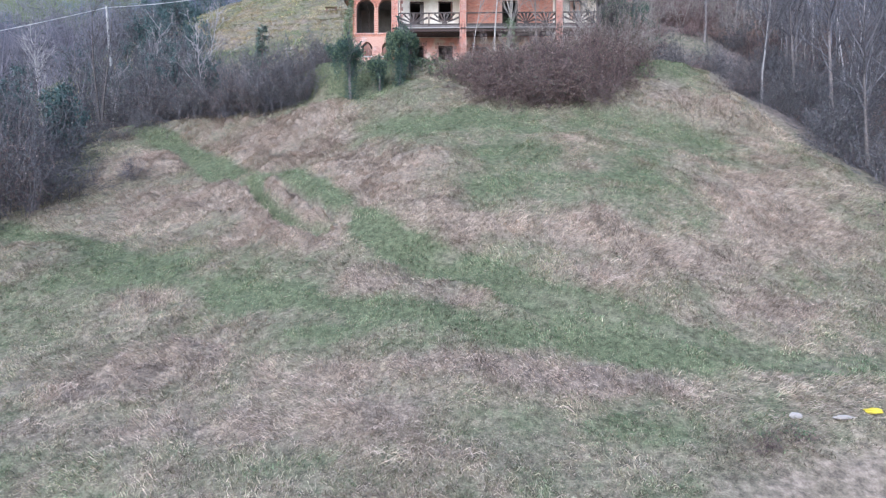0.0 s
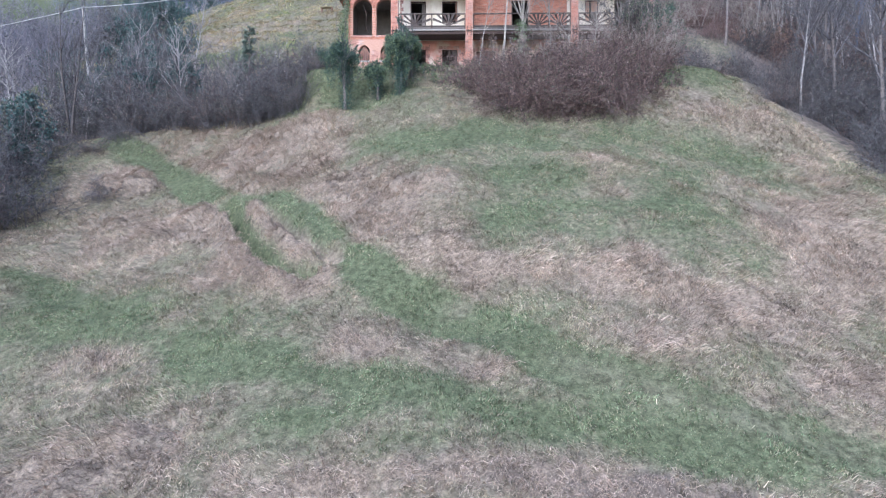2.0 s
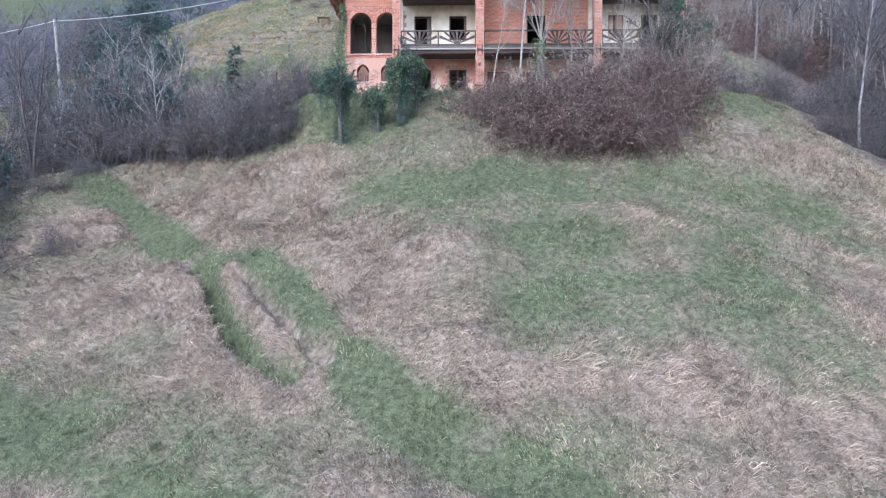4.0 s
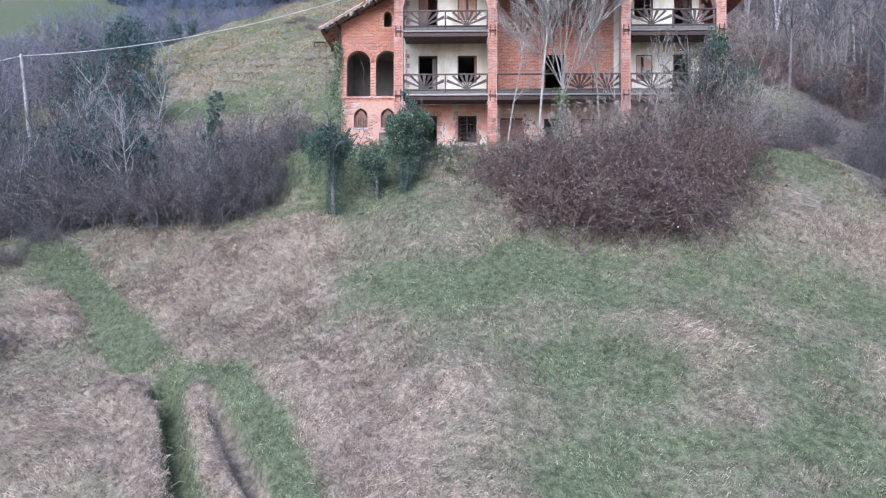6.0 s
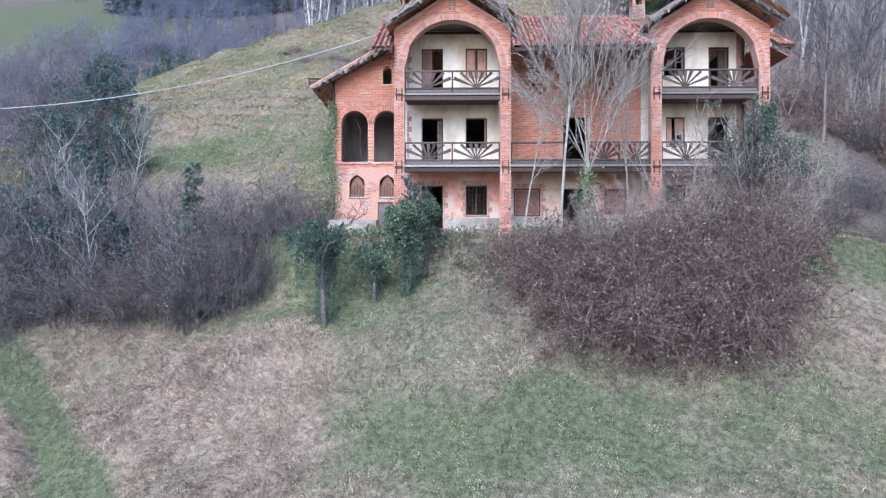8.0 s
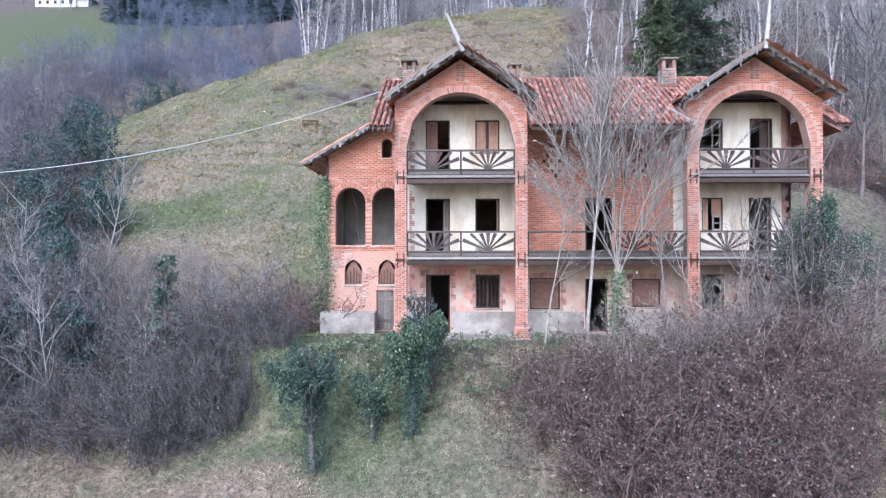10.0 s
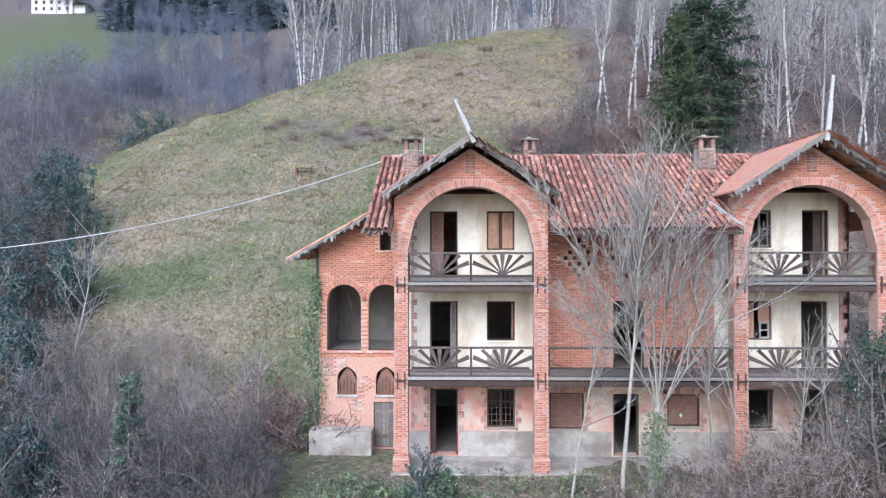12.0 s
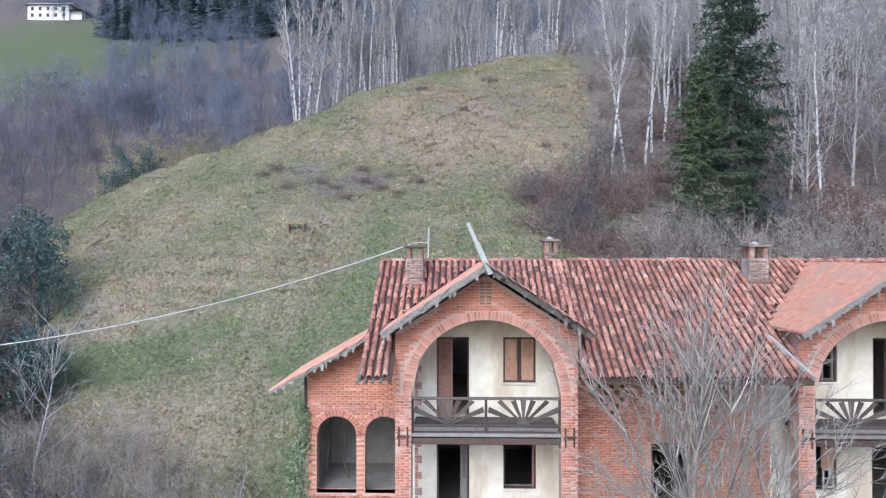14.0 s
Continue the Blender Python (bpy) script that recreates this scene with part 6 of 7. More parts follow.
def pollard_tree(seed, h, knee, trunk_r, stems, fan, limbs, twigs, fine):
    """A short trunk that breaks into a sheaf of long rods, each forking upwards."""
    g = np.random.default_rng(seed)
    trunk = sprout(g, np.array([[0, 0, -0.3]]), np.array([[0.03, 0, 1.0]]), np.array([knee + 0.4]), 5, 0.03)
    top = trunk[:, -1].repeat(stems, 0) - [0, 0, 0.5] * g.uniform(0, 1, (stems, 1))
    lean = g.normal(0, fan, (stems, 3)) * [1.25, 0.8, 0]
    rods = sprout(g, top, np.array([0, 0, 1.0]) + lean, (h - knee) * g.uniform(0.6, 1.05, stems), 9, 0.075, 0.05)
    l1, _ = branch_off(g, rods, limbs, 0.18, 0.85, 0.42, h * 0.3, 6, 0.06, 0.06)
    l2, _ = branch_off(g, np.concatenate([l1, rods[:, 3:]]), twigs, 0.15, 1.0, 0.5, h * 0.13, 3, 0.1, 0.08)
    l3, _ = branch_off(g, l2, fine, 0.15, 1.0, 0.6, h * 0.06, 2, 0.1, 0.1)
    t = Heap().add(tubes(trunk, np.array([trunk_r]), np.array([trunk_r * 0.8]), 8)).add(tubes(rods, trunk_r * g.uniform(0.16, 0.28, stems), np.full(stems, 0.01), 5))
    c = Heap().add(tubes(l1, np.full(limbs, 0.024), np.full(limbs, 0.007), 4)).add(tubes(l2, np.full(twigs, 0.011), np.full(twigs, 0.005))).add(spikes(l3, np.full(fine, 0.008)))
    return t.arrays(), c.arrays()


t_, c_ = pollard_tree(21, 10.0, 2.7, 0.12, 13, 0.27, 70, 420, 1700)
plant("ash_tree", [("trunk", t_, BARK_ASH), ("crown", c_, BARK_ASH)], at_ground(3.15, 38.7), "pale leafless tree with a sheaf of long rods", "tree")
bare_thing("ash_tree", "pale leafless young tree with a slender trunk", at_ground(2.3, 38.5), (BARK_ASH, BARK_ASH), seed=22, h=9.2, trunk_r=0.08, limbs=26, twigs=190, fine=650, spread=0.38, start=0.42, limb_len=0.34, lift=0.15)
bare_thing("ash_tree", "thin pale leafless sapling, leaning", at_ground(0.9, 38.6), (BARK_ASH, BARK_ASH), seed=23, h=5.4, trunk_r=0.055, limbs=14, twigs=70, fine=220, start=0.35, lean=0.2)
bare_thing("ash_tree", "thin pale leafless sapling", at_ground(4.9, 38.9), (BARK_ASH, BARK_ASH), seed=24, h=6.8, trunk_r=0.06, limbs=18, twigs=90, fine=260, start=0.35)
bare_thing("ash_tree", "thin pale leafless sapling before the balcony", at_ground(7.0, 39.2), (BARK_ASH, BARK_ASH), seed=25, h=5.0, trunk_r=0.05, limbs=16, twigs=90, fine=260, start=0.3, stems=3)
bare_thing("ash_tree", "thin pale leafless sapling among brambles", at_ground(8.6, 38.8), (BARK_ASH, BARK_ASH), seed=26, h=4.6, trunk_r=0.045, limbs=16, twigs=90, fine=260, start=0.3, stems=3)
g = np.random.default_rng(16)
pts = np.stack([g.normal(0, 0.2, 900), g.normal(0, 0.2, 900), g.uniform(0, 2.6, 900)], -1)
lv, lf = leaves(g, pts, np.full(900, 0.09), 0.7)
sheath = thing("ivy_sheath", at_ground(3.3, 38.5), "pale green ivy round the foot of a bare tree", "ivy")
np_mesh("foliage", lv, [lf], IVY_LIGHT, sheath)
thicket_tree = bare_thing("thicket_tree", "leafless grey brown young tree in the thicket", at_ground(-21.8, 38.6), (BARK, TWIG_GREY), group="thicket trees", seed=33, h=8.5, trunk_r=0.09, limbs=30, twigs=150, fine=800, spread=0.6, start=0.2, stems=3)
pale = bare_thing("pale_tree", "pale leafless tree above the thicket", at_ground(-19.6, 49.0), (BARK_PALE, BARK_PALE), group="pale trees", seed=31, h=8.5, trunk_r=0.075, limbs=17, twigs=110, fine=330, spread=0.72, start=0.3, lift=0.07, limb_len=0.32)
for x, y, s in ((-23.2, 47.0, 0.95), (-16.2, 43.0, 0.55), (-11.5, 41.6, 0.5), (-18.0, 45.2, 0.6), (-9.6, 44.4, 0.42), (-10.6, 45.2, 0.4), (-22.5, 41.0, 0.6), (-28, 43, 0.9), (-31, 47, 1.1), (-13.4, 40.2, 0.45), (-16.0, 39.4, 0.7), (-20.8, 45.0, 0.75), (-13.2, 46.0, 0.5), (-11.6, 44.0, 0.45)):
    stand(pale, x, y, 31 * x, s)
for i, (x, y, s) in enumerate(((-11.0, 40.0, 0.5), (-12.4, 42.2, 0.6), (-13.8, 40.6, 0.55), (-15.6, 42.6, 0.7), (-17.0, 40.8, 0.6), (-18.8, 43.6, 0.75), (-20.6, 42.4, 0.7), (-22.6, 44.8, 0.8), (-24.6, 42.2, 0.85), (-26.2, 46.0, 0.9), (-14.6, 45.2, 0.6), (-28.8, 49.0, 0.95), (-20.8, 30.0, 0.6), (-22.6, 32.6, 0.7), (-24.6, 30.8, 0.8), (-27, 34.2, 0.85))):
    stand(thicket_tree, x, y, 57 * i, s)

birch = [bare_thing("birch_tree", "tall slender birch with a pale trunk", at_ground(*p), (BARK_BIRCH, BARK_PALE), "birches on the crest", seed=90 + i, h=15 + i, trunk_r=0.13, limbs=26, twigs=110, fine=260, spread=0.5, start=0.4, limb_len=0.17)
         for i, p in enumerate(((8.3, 69.2), (-11.0, 84.5), (9.6, 70.0)))]
for x, y, s in ((10.8, 69.4, 0.9), (12.2, 72.5, 0.95), (13.6, 74, 0.9), (19.2, 66.0, 0.95), (20.4, 66.6, 1.0), (21.0, 65.5, 0.9), (22.6, 68.0, 1.0), (26.5, 67.0, 1.05), (27.2, 66.2, 0.95), (30.0, 69, 1.0), (24.5, 63.0, 0.8), (31.5, 64, 0.95), (33, 68, 1.0), (17.6, 72, 1.0)):
    stand(birch[int(abs(x * 7)) % 3], x, y, 61 * x, s)
for i in range(230):
    x = rng.uniform(-17.5, 46)
    y = float(hill_edge(x)) + (rng.uniform(0.8, 14) if x < 14 else rng.uniform(-22, 8))
    if x > 14 and x < float(field_edge(y)) - 18:
        continue
    stand(birch[i % 3], x, y, 97 * i, rng.uniform(0.72, 1.15))
gully = bare_thing("gully_tree", "leafless grey tree in the gully wood", at_ground(20, 38), (BARK, TWIG_GREY), "gully wood", seed=101, h=10, trunk_r=0.13, limbs=24, twigs=120, fine=600, spread=0.6, start=0.3)
gully_pale = bare_thing("gully_tree", "leafless pale trunked tree in the gully wood", at_ground(17.5, 36.5), (BARK_PALE, TWIG_GREY), "gully wood", seed=102, h=9, trunk_r=0.09, limbs=22, twigs=140, fine=520, spread=0.55, start=0.35)
for i in range(90):
    y = rng.uniform(22, 74)
    x = float(field_edge(y)) + (8.5 if 35 < y < 52 else 2.0) + 32 * rng.uniform(0, 1) ** 1.3
    stand(gully if i % 2 else gully_pale, x, y, 83 * i, rng.uniform(0.6, 1.25))


# ---- far woods, joined
def wood(name, spots, makers, material, label, lo, hi, seed):
    g = np.random.default_rng(seed)
    V, F3, F4, n = [], [], [], 0
    for i, (x, y) in enumerate(spots):
        v, fs = makers[i % len(makers)]
        a, s = g.uniform(0, 6.28), g.uniform(lo, hi)
        w = v * s
        w = np.stack([w[:, 0] * math.cos(a) - w[:, 1] * math.sin(a), w[:, 0] * math.sin(a) + w[:, 1] * math.cos(a), w[:, 2]], -1)
        V.append(w + np.array((x, y, float(height(x, y)) - 0.3)))
        for f in fs:
            (F3 if f.shape[1] == 3 else F4).append(f + n)
        n += len(v)
    ob = np_mesh(name, np.concatenate(V), [np.concatenate(f) for f in (F3, F4) if f], material)
    return tagged(ob, label, "woods", kind="stuff")


def simple_tree(seed, h=10.0, r=0.09, limbs=26, fine=400):
    """A far tree: limbs that reach out to a lumpy rounded crown of fine twigs."""
    g = np.random.default_rng(seed)
    trunk = sprout(g, np.array([[0, 0, -0.3]]), np.array([[0, 0, 1.0]]) + g.normal(0, 0.05, (1, 3)), np.array([h * 0.8]), 5, 0.04)
    wide, lobes = h * g.uniform(0.27, 0.36), 9
    mid = unit(g.normal(0, 1, (lobes, 3)) + [0, 0, 0.25]) * [wide * 0.6, wide * 0.6, h * 0.24] + [0, 0, h * 0.6]
    size = h * g.uniform(0.11, 0.19, lobes)
    pick = g.integers(0, lobes, limbs)
    tips = mid[pick] + unit(g.normal(0, 1, (limbs, 3)) + [0, 0, 0.4]) * size[pick][:, None] * g.uniform(0.6, 1.0, (limbs, 1))
    roots = np.stack([np.zeros(limbs), np.zeros(limbs), g.uniform(0.08, 0.5, limbs) * h], -1)
    bow = (roots + tips) / 2 + (tips - roots) * [0.12, 0.12, -0.06] + g.normal(0, 0.2, (limbs, 3))
    l1 = np.stack([roots, bow, tips], 1)
    pick = g.integers(0, lobes, fine)
    out = unit(g.normal(0, 1, (fine, 3)) + [0, 0, 0.35])
    foot_ = mid[pick] + out * (size[pick] * g.uniform(0.25, 0.85, fine))[:, None]
    tip_ = foot_ + unit(out + g.normal(0, 0.35, (fine, 3)) + [0, 0, 0.35]) * (h * g.uniform(0.035, 0.085, fine))[:, None]
    heap = Heap().add(tubes(trunk, np.array([r]), np.array([0.02]), 4)).add(tubes(l1, np.full(limbs, r * 0.3), np.full(limbs, 0.012), 3)).add(spikes(np.stack([foot_, tip_], 1), np.full(fine, 0.023)))
    return heap.arrays()


MAKERS = [simple_tree(200 + i) for i in range(5)]


def scatter(count, seed, xr, yr, keep):
    g = np.random.default_rng(seed)
    out = []
    while len(out) < count:
        x, y = g.uniform(*xr), g.uniform(*yr)
        if keep(x, y):
            out.append((x, y))
    return out


def in_meadow(x, y):
    return -230 < x < -92 and 150 < y < 262 - 0.75 * (x + 150)


left = lambda x, y: y > float(hill_edge(x)) + 4 and not in_meadow(x, y) and not (y < 108 and -0.50 < x / y < -0.25 and y > 68)
wood("valley_wood", scatter(330, 1, (-110, -20), (52, 170), left), MAKERS, TWIG_VALLEY_HAZE, "dense leafless wood in the side valley", 0.7, 1.55, 301)
wood("far_wood", scatter(270, 2, (-230, 40), (120, 300), left), MAKERS, TWIG_FAR_HAZE, "leafless wood on the far hillside", 1.1, 1.9, 302)
wood("far_hanger", scatter(120, 12, (-200, -70), (266, 330), lambda x, y: not in_meadow(x, y) and not (x < -150 and y < 300)), MAKERS, TWIG_FAR_HAZE, "leafless wood above the far meadow", 1.0, 1.6, 311)
wood("crest_wood", scatter(210, 3, (-18, 90), (86, 170), left), MAKERS, BARK_PALE, "leafless pale wood behind the crest", 1.2, 1.8, 303)
wood("slope_wood", scatter(150, 4, (30, 120), (25, 150), lambda x, y: x > float(field_edge(y)) + 12), MAKERS, TWIG_FAR_HAZE, "leafless wood on the steep slope", 0.9, 1.5, 304)
wood("ridge_wood", scatter(150, 6, (15, 75), (60, 112), lambda x, y: x > 15 + max(0, (72 - y)) * 0.4), MAKERS, BARK_PALE, "leafless pale wood above the house", 0.9, 1.6, 306)
UNDER = []
for i in range(4):
    ps, _ = bush(400 + i, r=1.6, h=2.2, stems=14, twigs=40, fine=110, leaf_count=40, leaf_size=0.12, stem_r=0.022)
    hp = Heap()
    for V_, F_ in ps[:2]:
        n0 = hp.n
        hp.V.append(V_)
        hp.n += len(V_)
        for f_ in F_:
            hp.F[f_.shape[1]].append(f_ + n0)
    hp.add(ps[2])
    UNDER.append(hp.arrays())
wood("undergrowth", scatter(200, 7, (8, 62), (56, 104), lambda x, y: x > 9 + max(0, 66 - y) * 0.2 and (y > float(hill_edge(x)) - 4 or x > 13)), UNDER, TWIG_RED, "reddish leafless undergrowth on the wooded slope", 0.7, 1.5, 307)
wood("valley_scrub", scatter(150, 8, (-75, -24), (50, 120), lambda x, y: 2 < y - float(hill_edge(x)) < 30 and not (y > 80 and -0.52 < x / y < -0.25)), UNDER, TWIG_FAR_HAZE, "grey leafless scrub along the hill's foot", 1.0, 2.0, 308)
wood("bank_wood", scatter(90, 5, (-75, -29), (20, 60), lambda x, y: True), MAKERS, TWIG_VALLEY_HAZE, "leafless wood below the field", 0.75, 1.2, 305)


# ---- conifers
def simple_spruce(seed, h=14.0, r=2.4):
    g = np.random.default_rng(seed)
    n = 260
    f, a = g.uniform(0.05, 0.98, n), g.uniform(0, 6.28, n)
    base = np.stack([np.zeros(n), np.zeros(n), f * h], -1)
    tip = base + np.stack([np.cos(a), np.sin(a), np.full(n, -0.35)], -1) * (r * (1 - f) + 0.2)[:, None]
    trunk = np.array([[[0, 0, -0.3], [0, 0, h]]])
    return Heap().add(spikes(np.stack([base, tip], 1), np.full(n, 0.2))).add(tubes(trunk, np.array([0.2]), np.array([0.02]), 4)).arrays()


wood("far_spruce_wood", scatter(170, 9, (-170, -40), (250, 335), lambda x, y: not in_meadow(x, y) and not (x < -140 and y < 300)), [simple_spruce(500), simple_spruce(501)], NEEDLE_FAR_HAZE, "dark spruce wood on the far ridge", 1.3, 2.3, 309)


def conifer(seed, h, r, name, label, place, dense=1.0, group="", green=None, needles=42, fine=0.028, bare=0.06):
    """A spruce: tiers of boughs that sag and turn up at the tip, with hanging sprays of needles."""
    g = np.random.default_rng(seed)
    trunk = sprout(g, np.array([[0, 0, -0.2]]), np.array([[0, 0, 1.0]]), np.array([h]), 8, 0.01)
    n = int(19 * h * dense)
    f = bare + (0.99 - bare) * g.uniform(0, 1, n) ** 1.15
    a = g.uniform(0, 6.28, n)
    ln = (r * (1 - f) ** 0.85 * (0.82 + 0.3 * np.sin(3 * a + 9 * f)) * g.uniform(0.75, 1.1, n)) + 0.15
    base = np.stack([np.zeros(n), np.zeros(n), f * h], -1)
    ways = np.stack([np.cos(a), np.sin(a), 0.1 - 0.6 * (1 - f)], -1)
    br = sprout(g, base, ways, ln, 6, 0.05, 0.05)
    tw, _ = branch_off(g, br, int(n * 10), 0.2, 1.0, 0.7, 0.5 * r / 3.0 + 0.12, 3, 0.08, -0.22)
    nd = along(g, tw, int(n * needles))
    d = unit(g.normal(0, 0.55, (len(nd), 3)) + [0, 0, -0.9])
    need = np.stack([nd, nd + d * (0.11 + 0.03 * r) * g.uniform(0.6, 1.3, (len(nd), 1))], 1)
    t_ = Heap().add(tubes(trunk, np.array([0.018 * h]), np.array([0.01]), 7))
    c_ = Heap().add(tubes(br, np.full(n, 0.03), np.full(n, 0.008))).add(spikes(tw[:, [0, -1]], np.full(len(tw), 0.03)))
    n_ = Heap().add(spikes(need, np.full(len(nd), fine)))
    return plant(name, [("trunk", t_.arrays(), BARK), ("crown", c_.arrays(), green or NEEDLE), ("foliage", n_.arrays(), green or NEEDLE)], place, label, "tree", group)


conifer(1, 21.0, 4.0, "spruce_tree", "tall dark green spruce behind the house", at_ground(15.0, 64.6), 1.75, needles=70, bare=0.02, green=NEEDLE_DARK)
conifer(2, 10.5, 3.4, "spruce_tree", "shorter olive green spruce beside a taller one", at_ground(12.2, 62.8), 1.6, needles=70, bare=0.02)
small = conifer(3, 6.0, 1.15, "young_spruce", "slim young pale green spruce in the thicket", at_ground(-12.6, 40.8), 0.9, "young spruces", NEEDLE_PALE, 26, 0.018)
stand(small, -13.9, 43.2, 40, 0.8)

# ---------------------------------------------------------------- loose things
pole_top = Vector((-26.41, 47.28, 6.81))
foot = Vector((-26.95, 49.4, float(height(-26.95, 49.4)) - 0.4))
pole = thing("utility_pole", foot, "pale grey concrete utility pole, leaning slightly", "pole")
bm = bmesh.new()
axis = pole_top - foot
bmesh.ops.create_cone(bm, cap_ends=True, segments=12, radius1=0.15, radius2=0.09, depth=axis.length + 0.25)
bmesh.ops.transform(bm, matrix=Matrix.Translation(axis / 2) @ axis.to_track_quat("Z", "Y").to_matrix().to_4x4(), verts=bm.verts)
part("shaft", bm, STONE, pole)
bm = bmesh.new()
bmesh.ops.create_cone(bm, cap_ends=True, segments=8, radius1=0.05, radius2=0.035, depth=0.14)
bmesh.ops.translate(bm, vec=axis + Vector((0.02, -0.1, -0.02)), verts=bm.verts)
part("insulator", bm, WHITE, pole, "white porcelain insulator")


def cable(a, b, sag, label):
    a, b = Vector(a), Vector(b)
    cu = bpy.data.curves.new("cable", "CURVE")
    cu.dimensions, cu.bevel_depth, cu.bevel_resolution = "3D", 0.022, 1
    sp = cu.splines.new("POLY")
    sp.points.add(40)
    for i, p in enumerate(sp.points):
        f = i / 40
        p.co = (*(a.lerp(b, f) - Vector((0, 0, sag * 4 * f * (1 - f)))), 1)
    cu.materials.append(CABLE)
    tagged(new("overhead_cable", cu), label, "cable")


cable(pole_top, (-4.11, 47.43, 11.2), 0.89, "pale overhead cable slung from pole to the house ridge")
cable(pole_top, (-75, 52, 3.0), 1.2, "pale overhead cable running off over the wood")

# bench on the hill
bx, by = -12.5, 62.9
bz = float(height(bx, by))
bench = thing("bench", (bx, by, bz), "weathered pale timber bench on the hillside", "bench")
for i in range(3):
    box_part("seat_board", (-0.58, 0.58, -0.22 + i * 0.15, -0.08 + i * 0.15, 0.40, 0.50), WILLOW, bench)
for x in (-0.45, 0.5):
    box_part("leg", (x - 0.04, x + 0.04, -0.18, 0.18, -0.15, 0.40), WOOD_BROWN, bench)
# litter by the road
def lump(name, place, size, material, label, category, seed):
    bm = bmesh.new()
    bmesh.ops.create_icosphere(bm, subdivisions=3, radius=1)
    for v in bm.verts:
        v.co *= 1 + 0.35 * noise.noise(v.co * 1.7 + Vector((seed, 0, 0))) + 0.12 * noise.noise(v.co * 5)
        v.co = Vector((v.co.x * size[0], v.co.y * size[1], v.co.z * size[2]))
    ob = part(name, bm, material)
    ob.location = place
    return tagged(ob, label, category)


lump("plastic_sheet", (8.84, 13.6, float(height(8.84, 13.6)) + 0.05), (0.2, 0.09, 0.06), YELLOW, "crumpled yellow plastic sheet beside the dirt road", "sheet", 3)
lump("pale_stone", (7.3, 13.76, float(height(7.3, 13.76)) + 0.05), (0.13, 0.1, 0.07), PLASTER_GREY, "pale rounded stone in the roadside grass", "stone", 5)
lump("stone", (8.1, 13.4, float(height(8.1, 13.4)) + 0.03), (0.2, 0.07, 0.05), PLASTER_GREY, "flat grey stone beside the dirt road", "stone", 8)
for i, (x, y) in enumerate(((-5.2, 39.2), (-4.0, 39.4), (-2.2, 38.5), (-1.4, 38.9))):
    lump("rubble_stone", (x, y, float(height(x, y)) + 0.06), (0.12, 0.1, 0.07), PLASTER_GREY, "grey rubble stone on the terrace edge", "stone", 20 + i)

# far farmstead
fx, fy = -177, 290
fz = float(height(fx, fy))
farm = thing("far_house", (fx, fy, fz), "small white farmhouse on the far green meadow", "house")
bm = bmesh.new()
block(bm, -10, 8, 0, 8, -4, 5.5)
part("wall", bm, WHITE, farm)
bm = bmesh.new()
block(bm, 8, 13, 1, 7, -4, 3.2)
part("annex", bm, WHITE, farm)
for x0, x1, z0, zr in ((-11, 9, 5.5, 8.0), (7.9, 14, 3.2, 4.6)):
    bm = bmesh.new()
    a = [bm.verts.new(p) for p in ((x0, -1, z0), (x1, -1, z0), (x1, 4, zr), (x0, 4, zr), (x1, 9, z0), (x0, 9, z0))]
    bm.faces.new((a[0], a[1], a[2], a[3]))
    bm.faces.new((a[3], a[2], a[4], a[5]))
    bm.faces.new((a[0], a[3], a[5]))
    bm.faces.new((a[1], a[4], a[2]))
    part("roof", bm, PLASTER_GREY, farm, "grey slate roof")
for i in range(5):
    for z in (0.4, 3.2):
        box_part("window", (-8.5 + i * 3.4, -7.3 + i * 3.4, -0.06, 0.02, z, z + 1.5), WOOD_DARK, farm)

for i, (x, y) in enumerate(((6.6, 13.1), (7.1, 13.25), (6.1, 12.9), (6.9, 13.1), (6.35, 13.0))):
    stand(weed if i < 2 else bramble[1], x, y, 80 * i, 0.7 if i < 2 else 0.17)

# ---------------------------------------------------------------- grass
def blade_material(name, live, dead, lush):
    m, t, b = nodes_of(name)
    at = t.nodes.new("ShaderNodeAttribute")
    at.attribute_name = "dry"
    geo = t.nodes.new("ShaderNodeNewGeometry")
    shade = geo.outputs["Random Per Island"]
    fresh = ramp(t, at.outputs["Fac"], [(0.03, (1, 1, 1)), (0.24, (0, 0, 0))])
    turf = mix(t, fresh, ramp(t, shade, live), ramp(t, shade, lush))
    col = mix(t, at.outputs["Fac"], turf, ramp(t, shade, dead))
    broad = ramp(t, noise_at(t, 2.4, 5, 0.65, "World"), [(0.3, (0.7, 0.7, 0.7)), (0.7, (1.28, 1.28, 1.28))])
    # Painted self-shadowing of the tufts, multiplied into the blade colour.
    tuft_shade = t.nodes.new("ShaderNodeAttribute")
    tuft_shade.attribute_name = "tuft_shade"
    col = mix(t, 1.0, col, broad, "MULTIPLY")
    t.links.new(mix(t, 1.0, col, ramp(t, tuft_shade.outputs["Fac"], [(0.0, (0.45, 0.45, 0.45)), (1.0, (1.6, 1.6, 1.6))]), "MULTIPLY"), b.inputs["Base Color"])
    b.inputs["Roughness"].default_value = 0.85
    b.inputs["Specular IOR Level"].default_value = 0.15
    return m


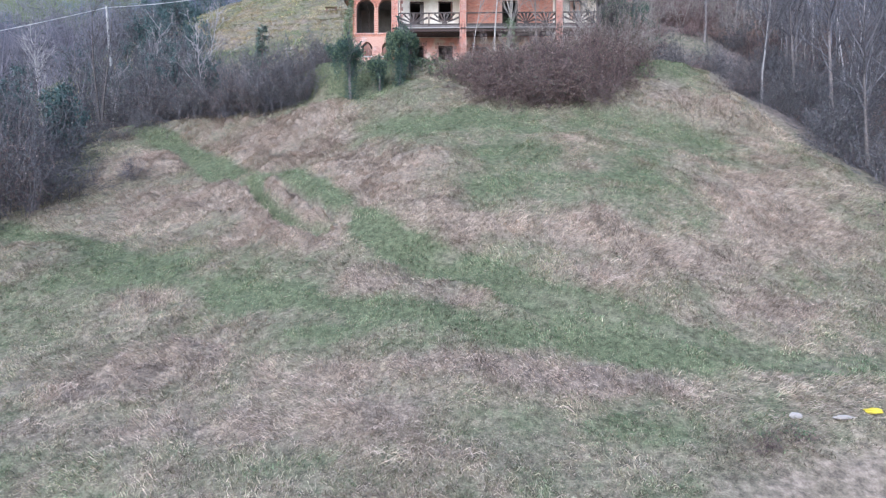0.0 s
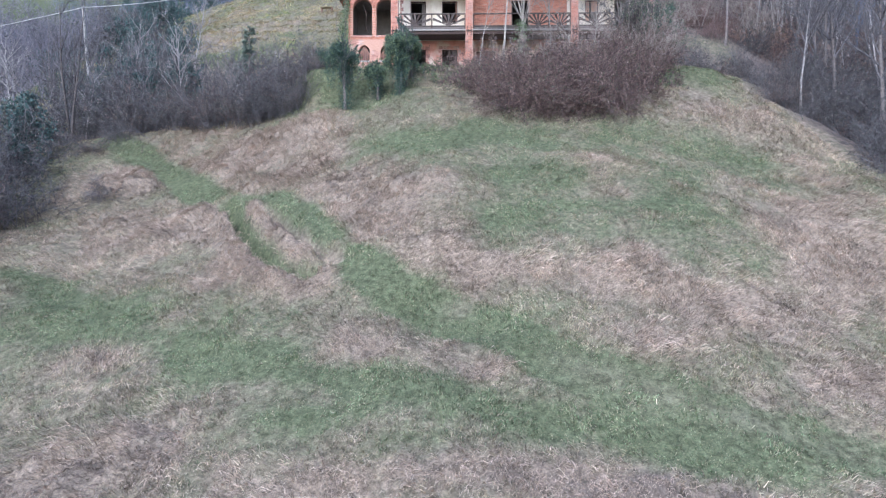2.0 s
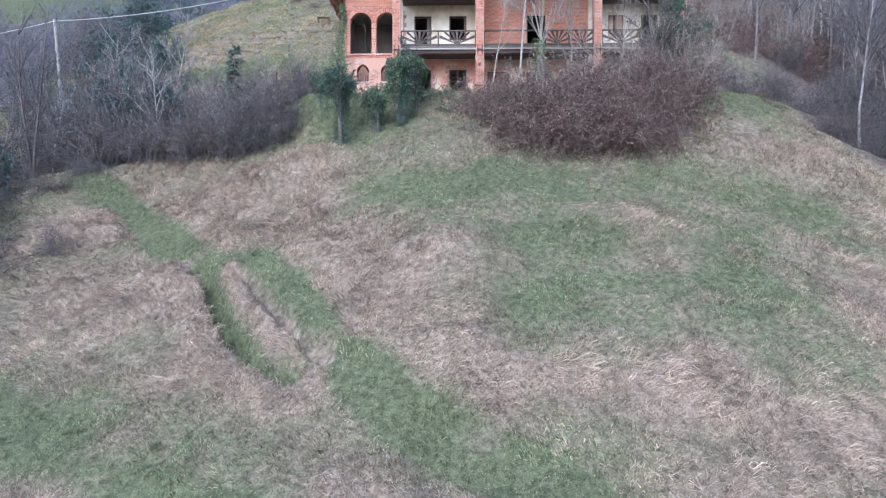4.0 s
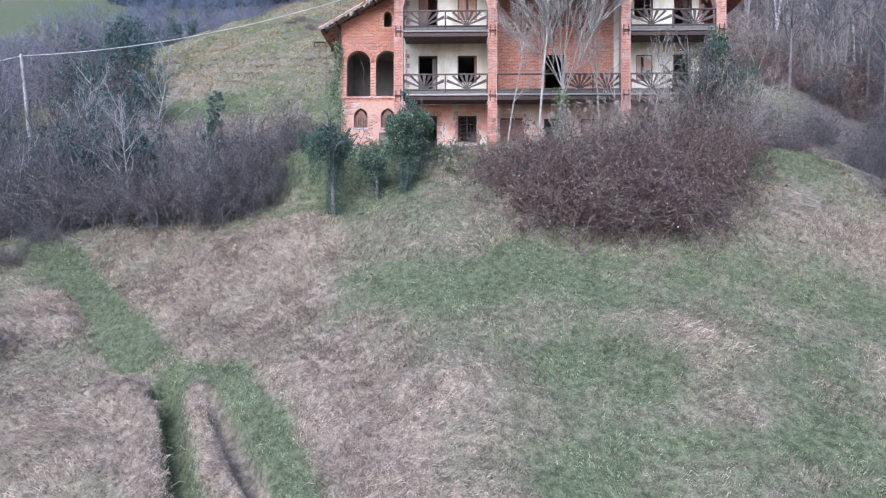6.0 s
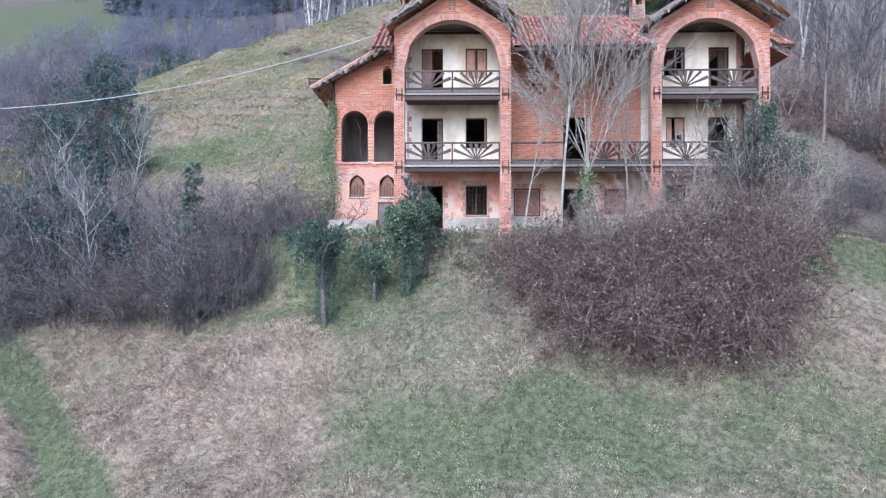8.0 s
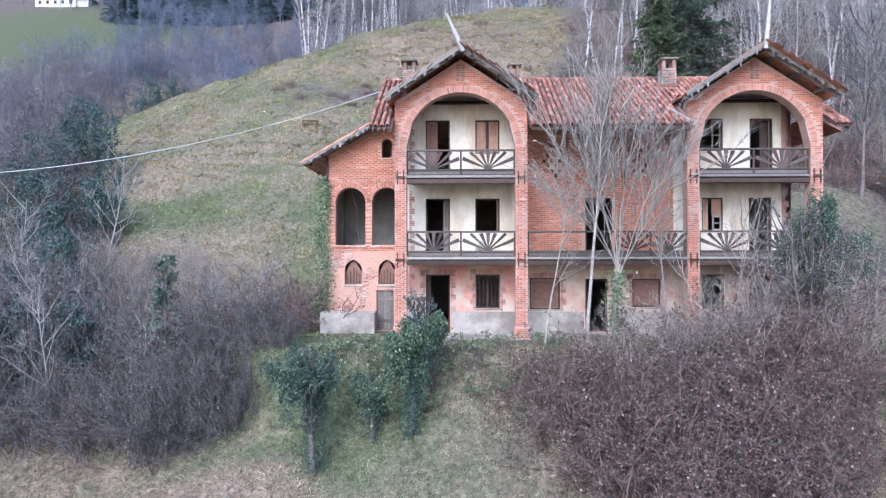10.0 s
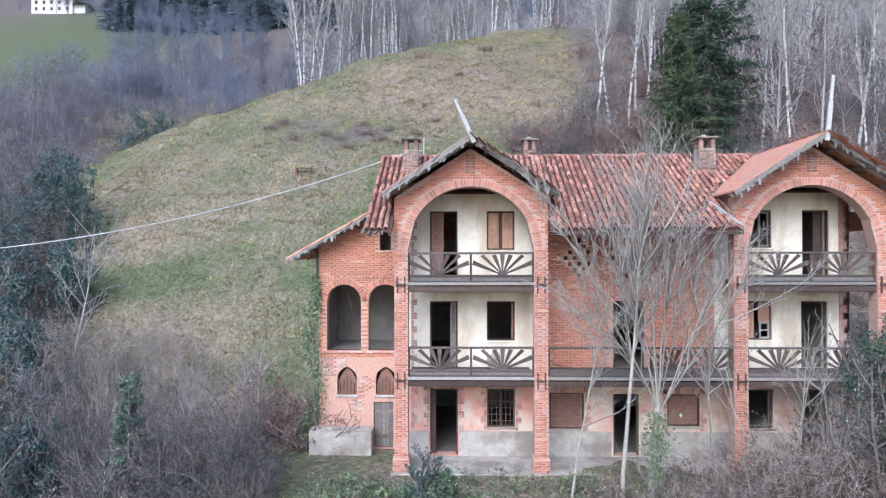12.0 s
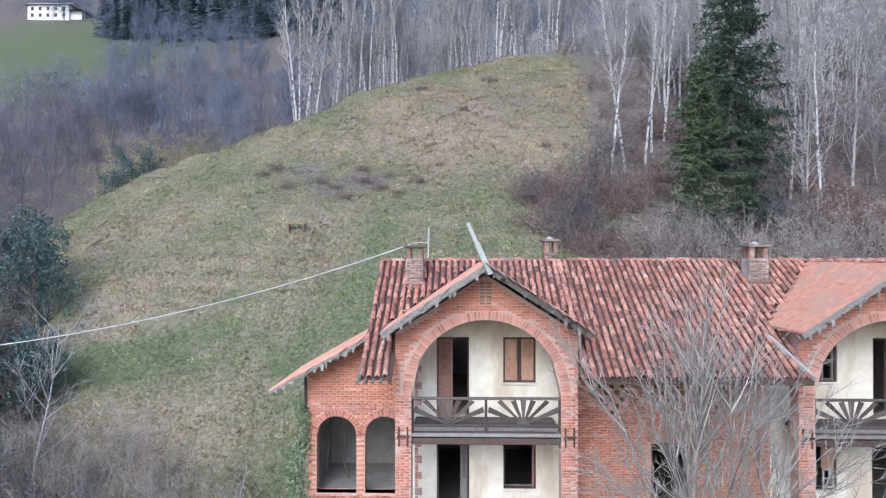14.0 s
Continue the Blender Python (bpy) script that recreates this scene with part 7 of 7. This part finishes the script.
BLADE = blade_material("grass_blade", [(0.0, (0.105, 0.117, 0.06)), (0.5, (0.23, 0.242, 0.13)), (1.0, (0.36, 0.36, 0.215))],
                       [(0.0, (0.26, 0.205, 0.17)), (0.5, (0.475, 0.375, 0.302)), (1.0, (0.60, 0.485, 0.40))],
                       [(0.0, (0.07, 0.11, 0.055)), (0.5, (0.158, 0.22, 0.115)), (1.0, (0.285, 0.34, 0.20))])
HILL_BLADE = blade_material("hill_blade", [(0.0, (0.115, 0.125, 0.055)), (0.5, (0.25, 0.23, 0.088)), (1.0, (0.37, 0.345, 0.165))],
                            [(0.0, (0.24, 0.185, 0.125)), (0.5, (0.41, 0.32, 0.20)), (1.0, (0.56, 0.455, 0.31))],
                            [(0.0, (0.075, 0.12, 0.04)), (0.5, (0.14, 0.22, 0.07)), (1.0, (0.24, 0.32, 0.12))])


def grass(name, tufts, each, xr, yr, dead, live, width, keep, seed, label, comb, bent=True, material=BLADE):
    """Tufts of bent blades; dead ones are longer and lie down the slope, combed the same way as their neighbours."""
    g = np.random.default_rng(seed)
    tx, ty = g.uniform(*xr, tufts), g.uniform(*yr, tufts)
    dry_t = np.clip((dryness(tx, ty) + g.normal(0, 0.07, tufts) - 0.29) * 2.1, 0, 1)
    ok = keep(tx, ty) & (g.random(tufts) < np.clip(0.85 + 0.6 * wave(tx, ty, 0.40, 37) + 0.25 * wave(tx, ty, 0.9, 38), 0.25, 1))
    tx, ty, dry_t = tx[ok], ty[ok], dry_t[ok]
    n = len(tx)
    clump = wave(tx, ty, 0.55, 34)
    size = (0.7 + 0.5 * g.random(n)) * (0.85 + 0.4 * wave(tx, ty, 0.9, 31)) * (1 + 0.35 * clump)
    # Tuft self-shadowing as colour: raised clumps lighter, hollows darker, with random change.
    tuft_shade = np.clip(0.47 + 0.32 * clump + 0.22 * wave(tx, ty, 0.3, 35) + 0.18 * wave(tx, ty, 1.3, 36) + g.normal(0, 0.13, n), 0, 1)
    lay = np.stack([0.7 * wave(tx, ty, 1.6, 32) + g.normal(0, 0.25, n), 0.5 * wave(tx, ty, 1.6, 33) - comb * (0.3 + dry_t) + g.normal(0, 0.25, n)], -1)
    rep = lambda v: np.repeat(v, each, 0)
    m = n * each
    dry = np.clip(rep(dry_t) * 0.93 + 0.05 + g.normal(0, 0.17, m) + 0.4 * (g.random(m) < 0.17), 0, 1)
    size, lay = rep(size), rep(lay)
    spread = 0.06 + 0.03 * rep(dry_t)
    x, y = rep(tx) + g.normal(0, 1, m) * spread, rep(ty) + g.normal(0, 1, m) * spread
    ln = (live + (dead - live) * rep(dry_t) ** 1.4) * size * g.uniform(0.6, 1.2, m)
    way = unit(np.stack([lay[:, 0] + g.normal(0, 0.3, m), lay[:, 1] + g.normal(0, 0.3, m), 1.0 - 0.5 * dry], -1))
    base = np.stack([x, y, height(x, y) - 0.02], -1)
    side = unit(np.cross(way, g.normal(0, 1, way.shape))) * (width * g.uniform(0.6, 1.3, m))[:, None]
    if bent:
        mid = base + way * (ln * 0.55)[:, None]
        tip = mid + unit(way * [1, 1, 0.2] + np.array([0, -0.2 * comb, -0.35])) * (ln * 0.5)[:, None]
        V = np.stack([base - side * 0.5, base + side * 0.5, mid + side * 0.45, mid - side * 0.45, tip], 1).reshape(-1, 3)
        i = np.arange(m)[:, None] * 5
        F, k = [i + np.array([[0, 1, 2, 3]]), i + np.array([[3, 2, 4]])], 5
    else:
        tip = base + unit(way * [1, 1, 0.7]) * ln[:, None]
        V = np.stack([base - side * 0.6, base + side * 0.6, tip], 1).reshape(-1, 3)
        i = np.arange(m)[:, None] * 3
        F, k = [i + np.array([[0, 1, 2]])], 3
    ob = np_mesh(name, V, F, material, attrs={"dry": np.repeat(dry, k), "tuft_shade": np.repeat(rep(tuft_shade), k)})
    tagged(ob, label, "grass", kind="stuff")


def on_field(x, y):
    out = (x < field_edge(y) + 1.5) & (bareness(x, y) < 0.4 + 0.25 * wave(x, y, 0.4, 41)) & (np.abs(x) < 0.74 * y + 3) & (off_line(x, y, RUT) > 0.2)
    return out & ~((x > -7.2) & (x < 11.4) & (y > 40.7) & (y < 50.5))


grass("meadow_grass", 100000, 4, (-22, 19), (9.5, 26), 0.38, 0.15, 0.012, on_field, 1, "dead straw grass and green turf on the slope", 0.5)
grass("upper_grass", 84000, 4, (-24, 17), (26, 42), 0.38, 0.15, 0.013, on_field, 2, "green turf with patches of dead grass", 0.5)
grass("hill_grass", 110000, 4, (-36, 12), (42, 94), 0.26, 0.17, 0.035, lambda x, y: on_field(x, y) & (y < hill_edge(x) + 2) & (wooded(x, y) < 0.42 + 0.2 * wave(x, y, 0.6, 42)), 3, "short yellowish grass on the hill", 0.4, False, HILL_BLADE)
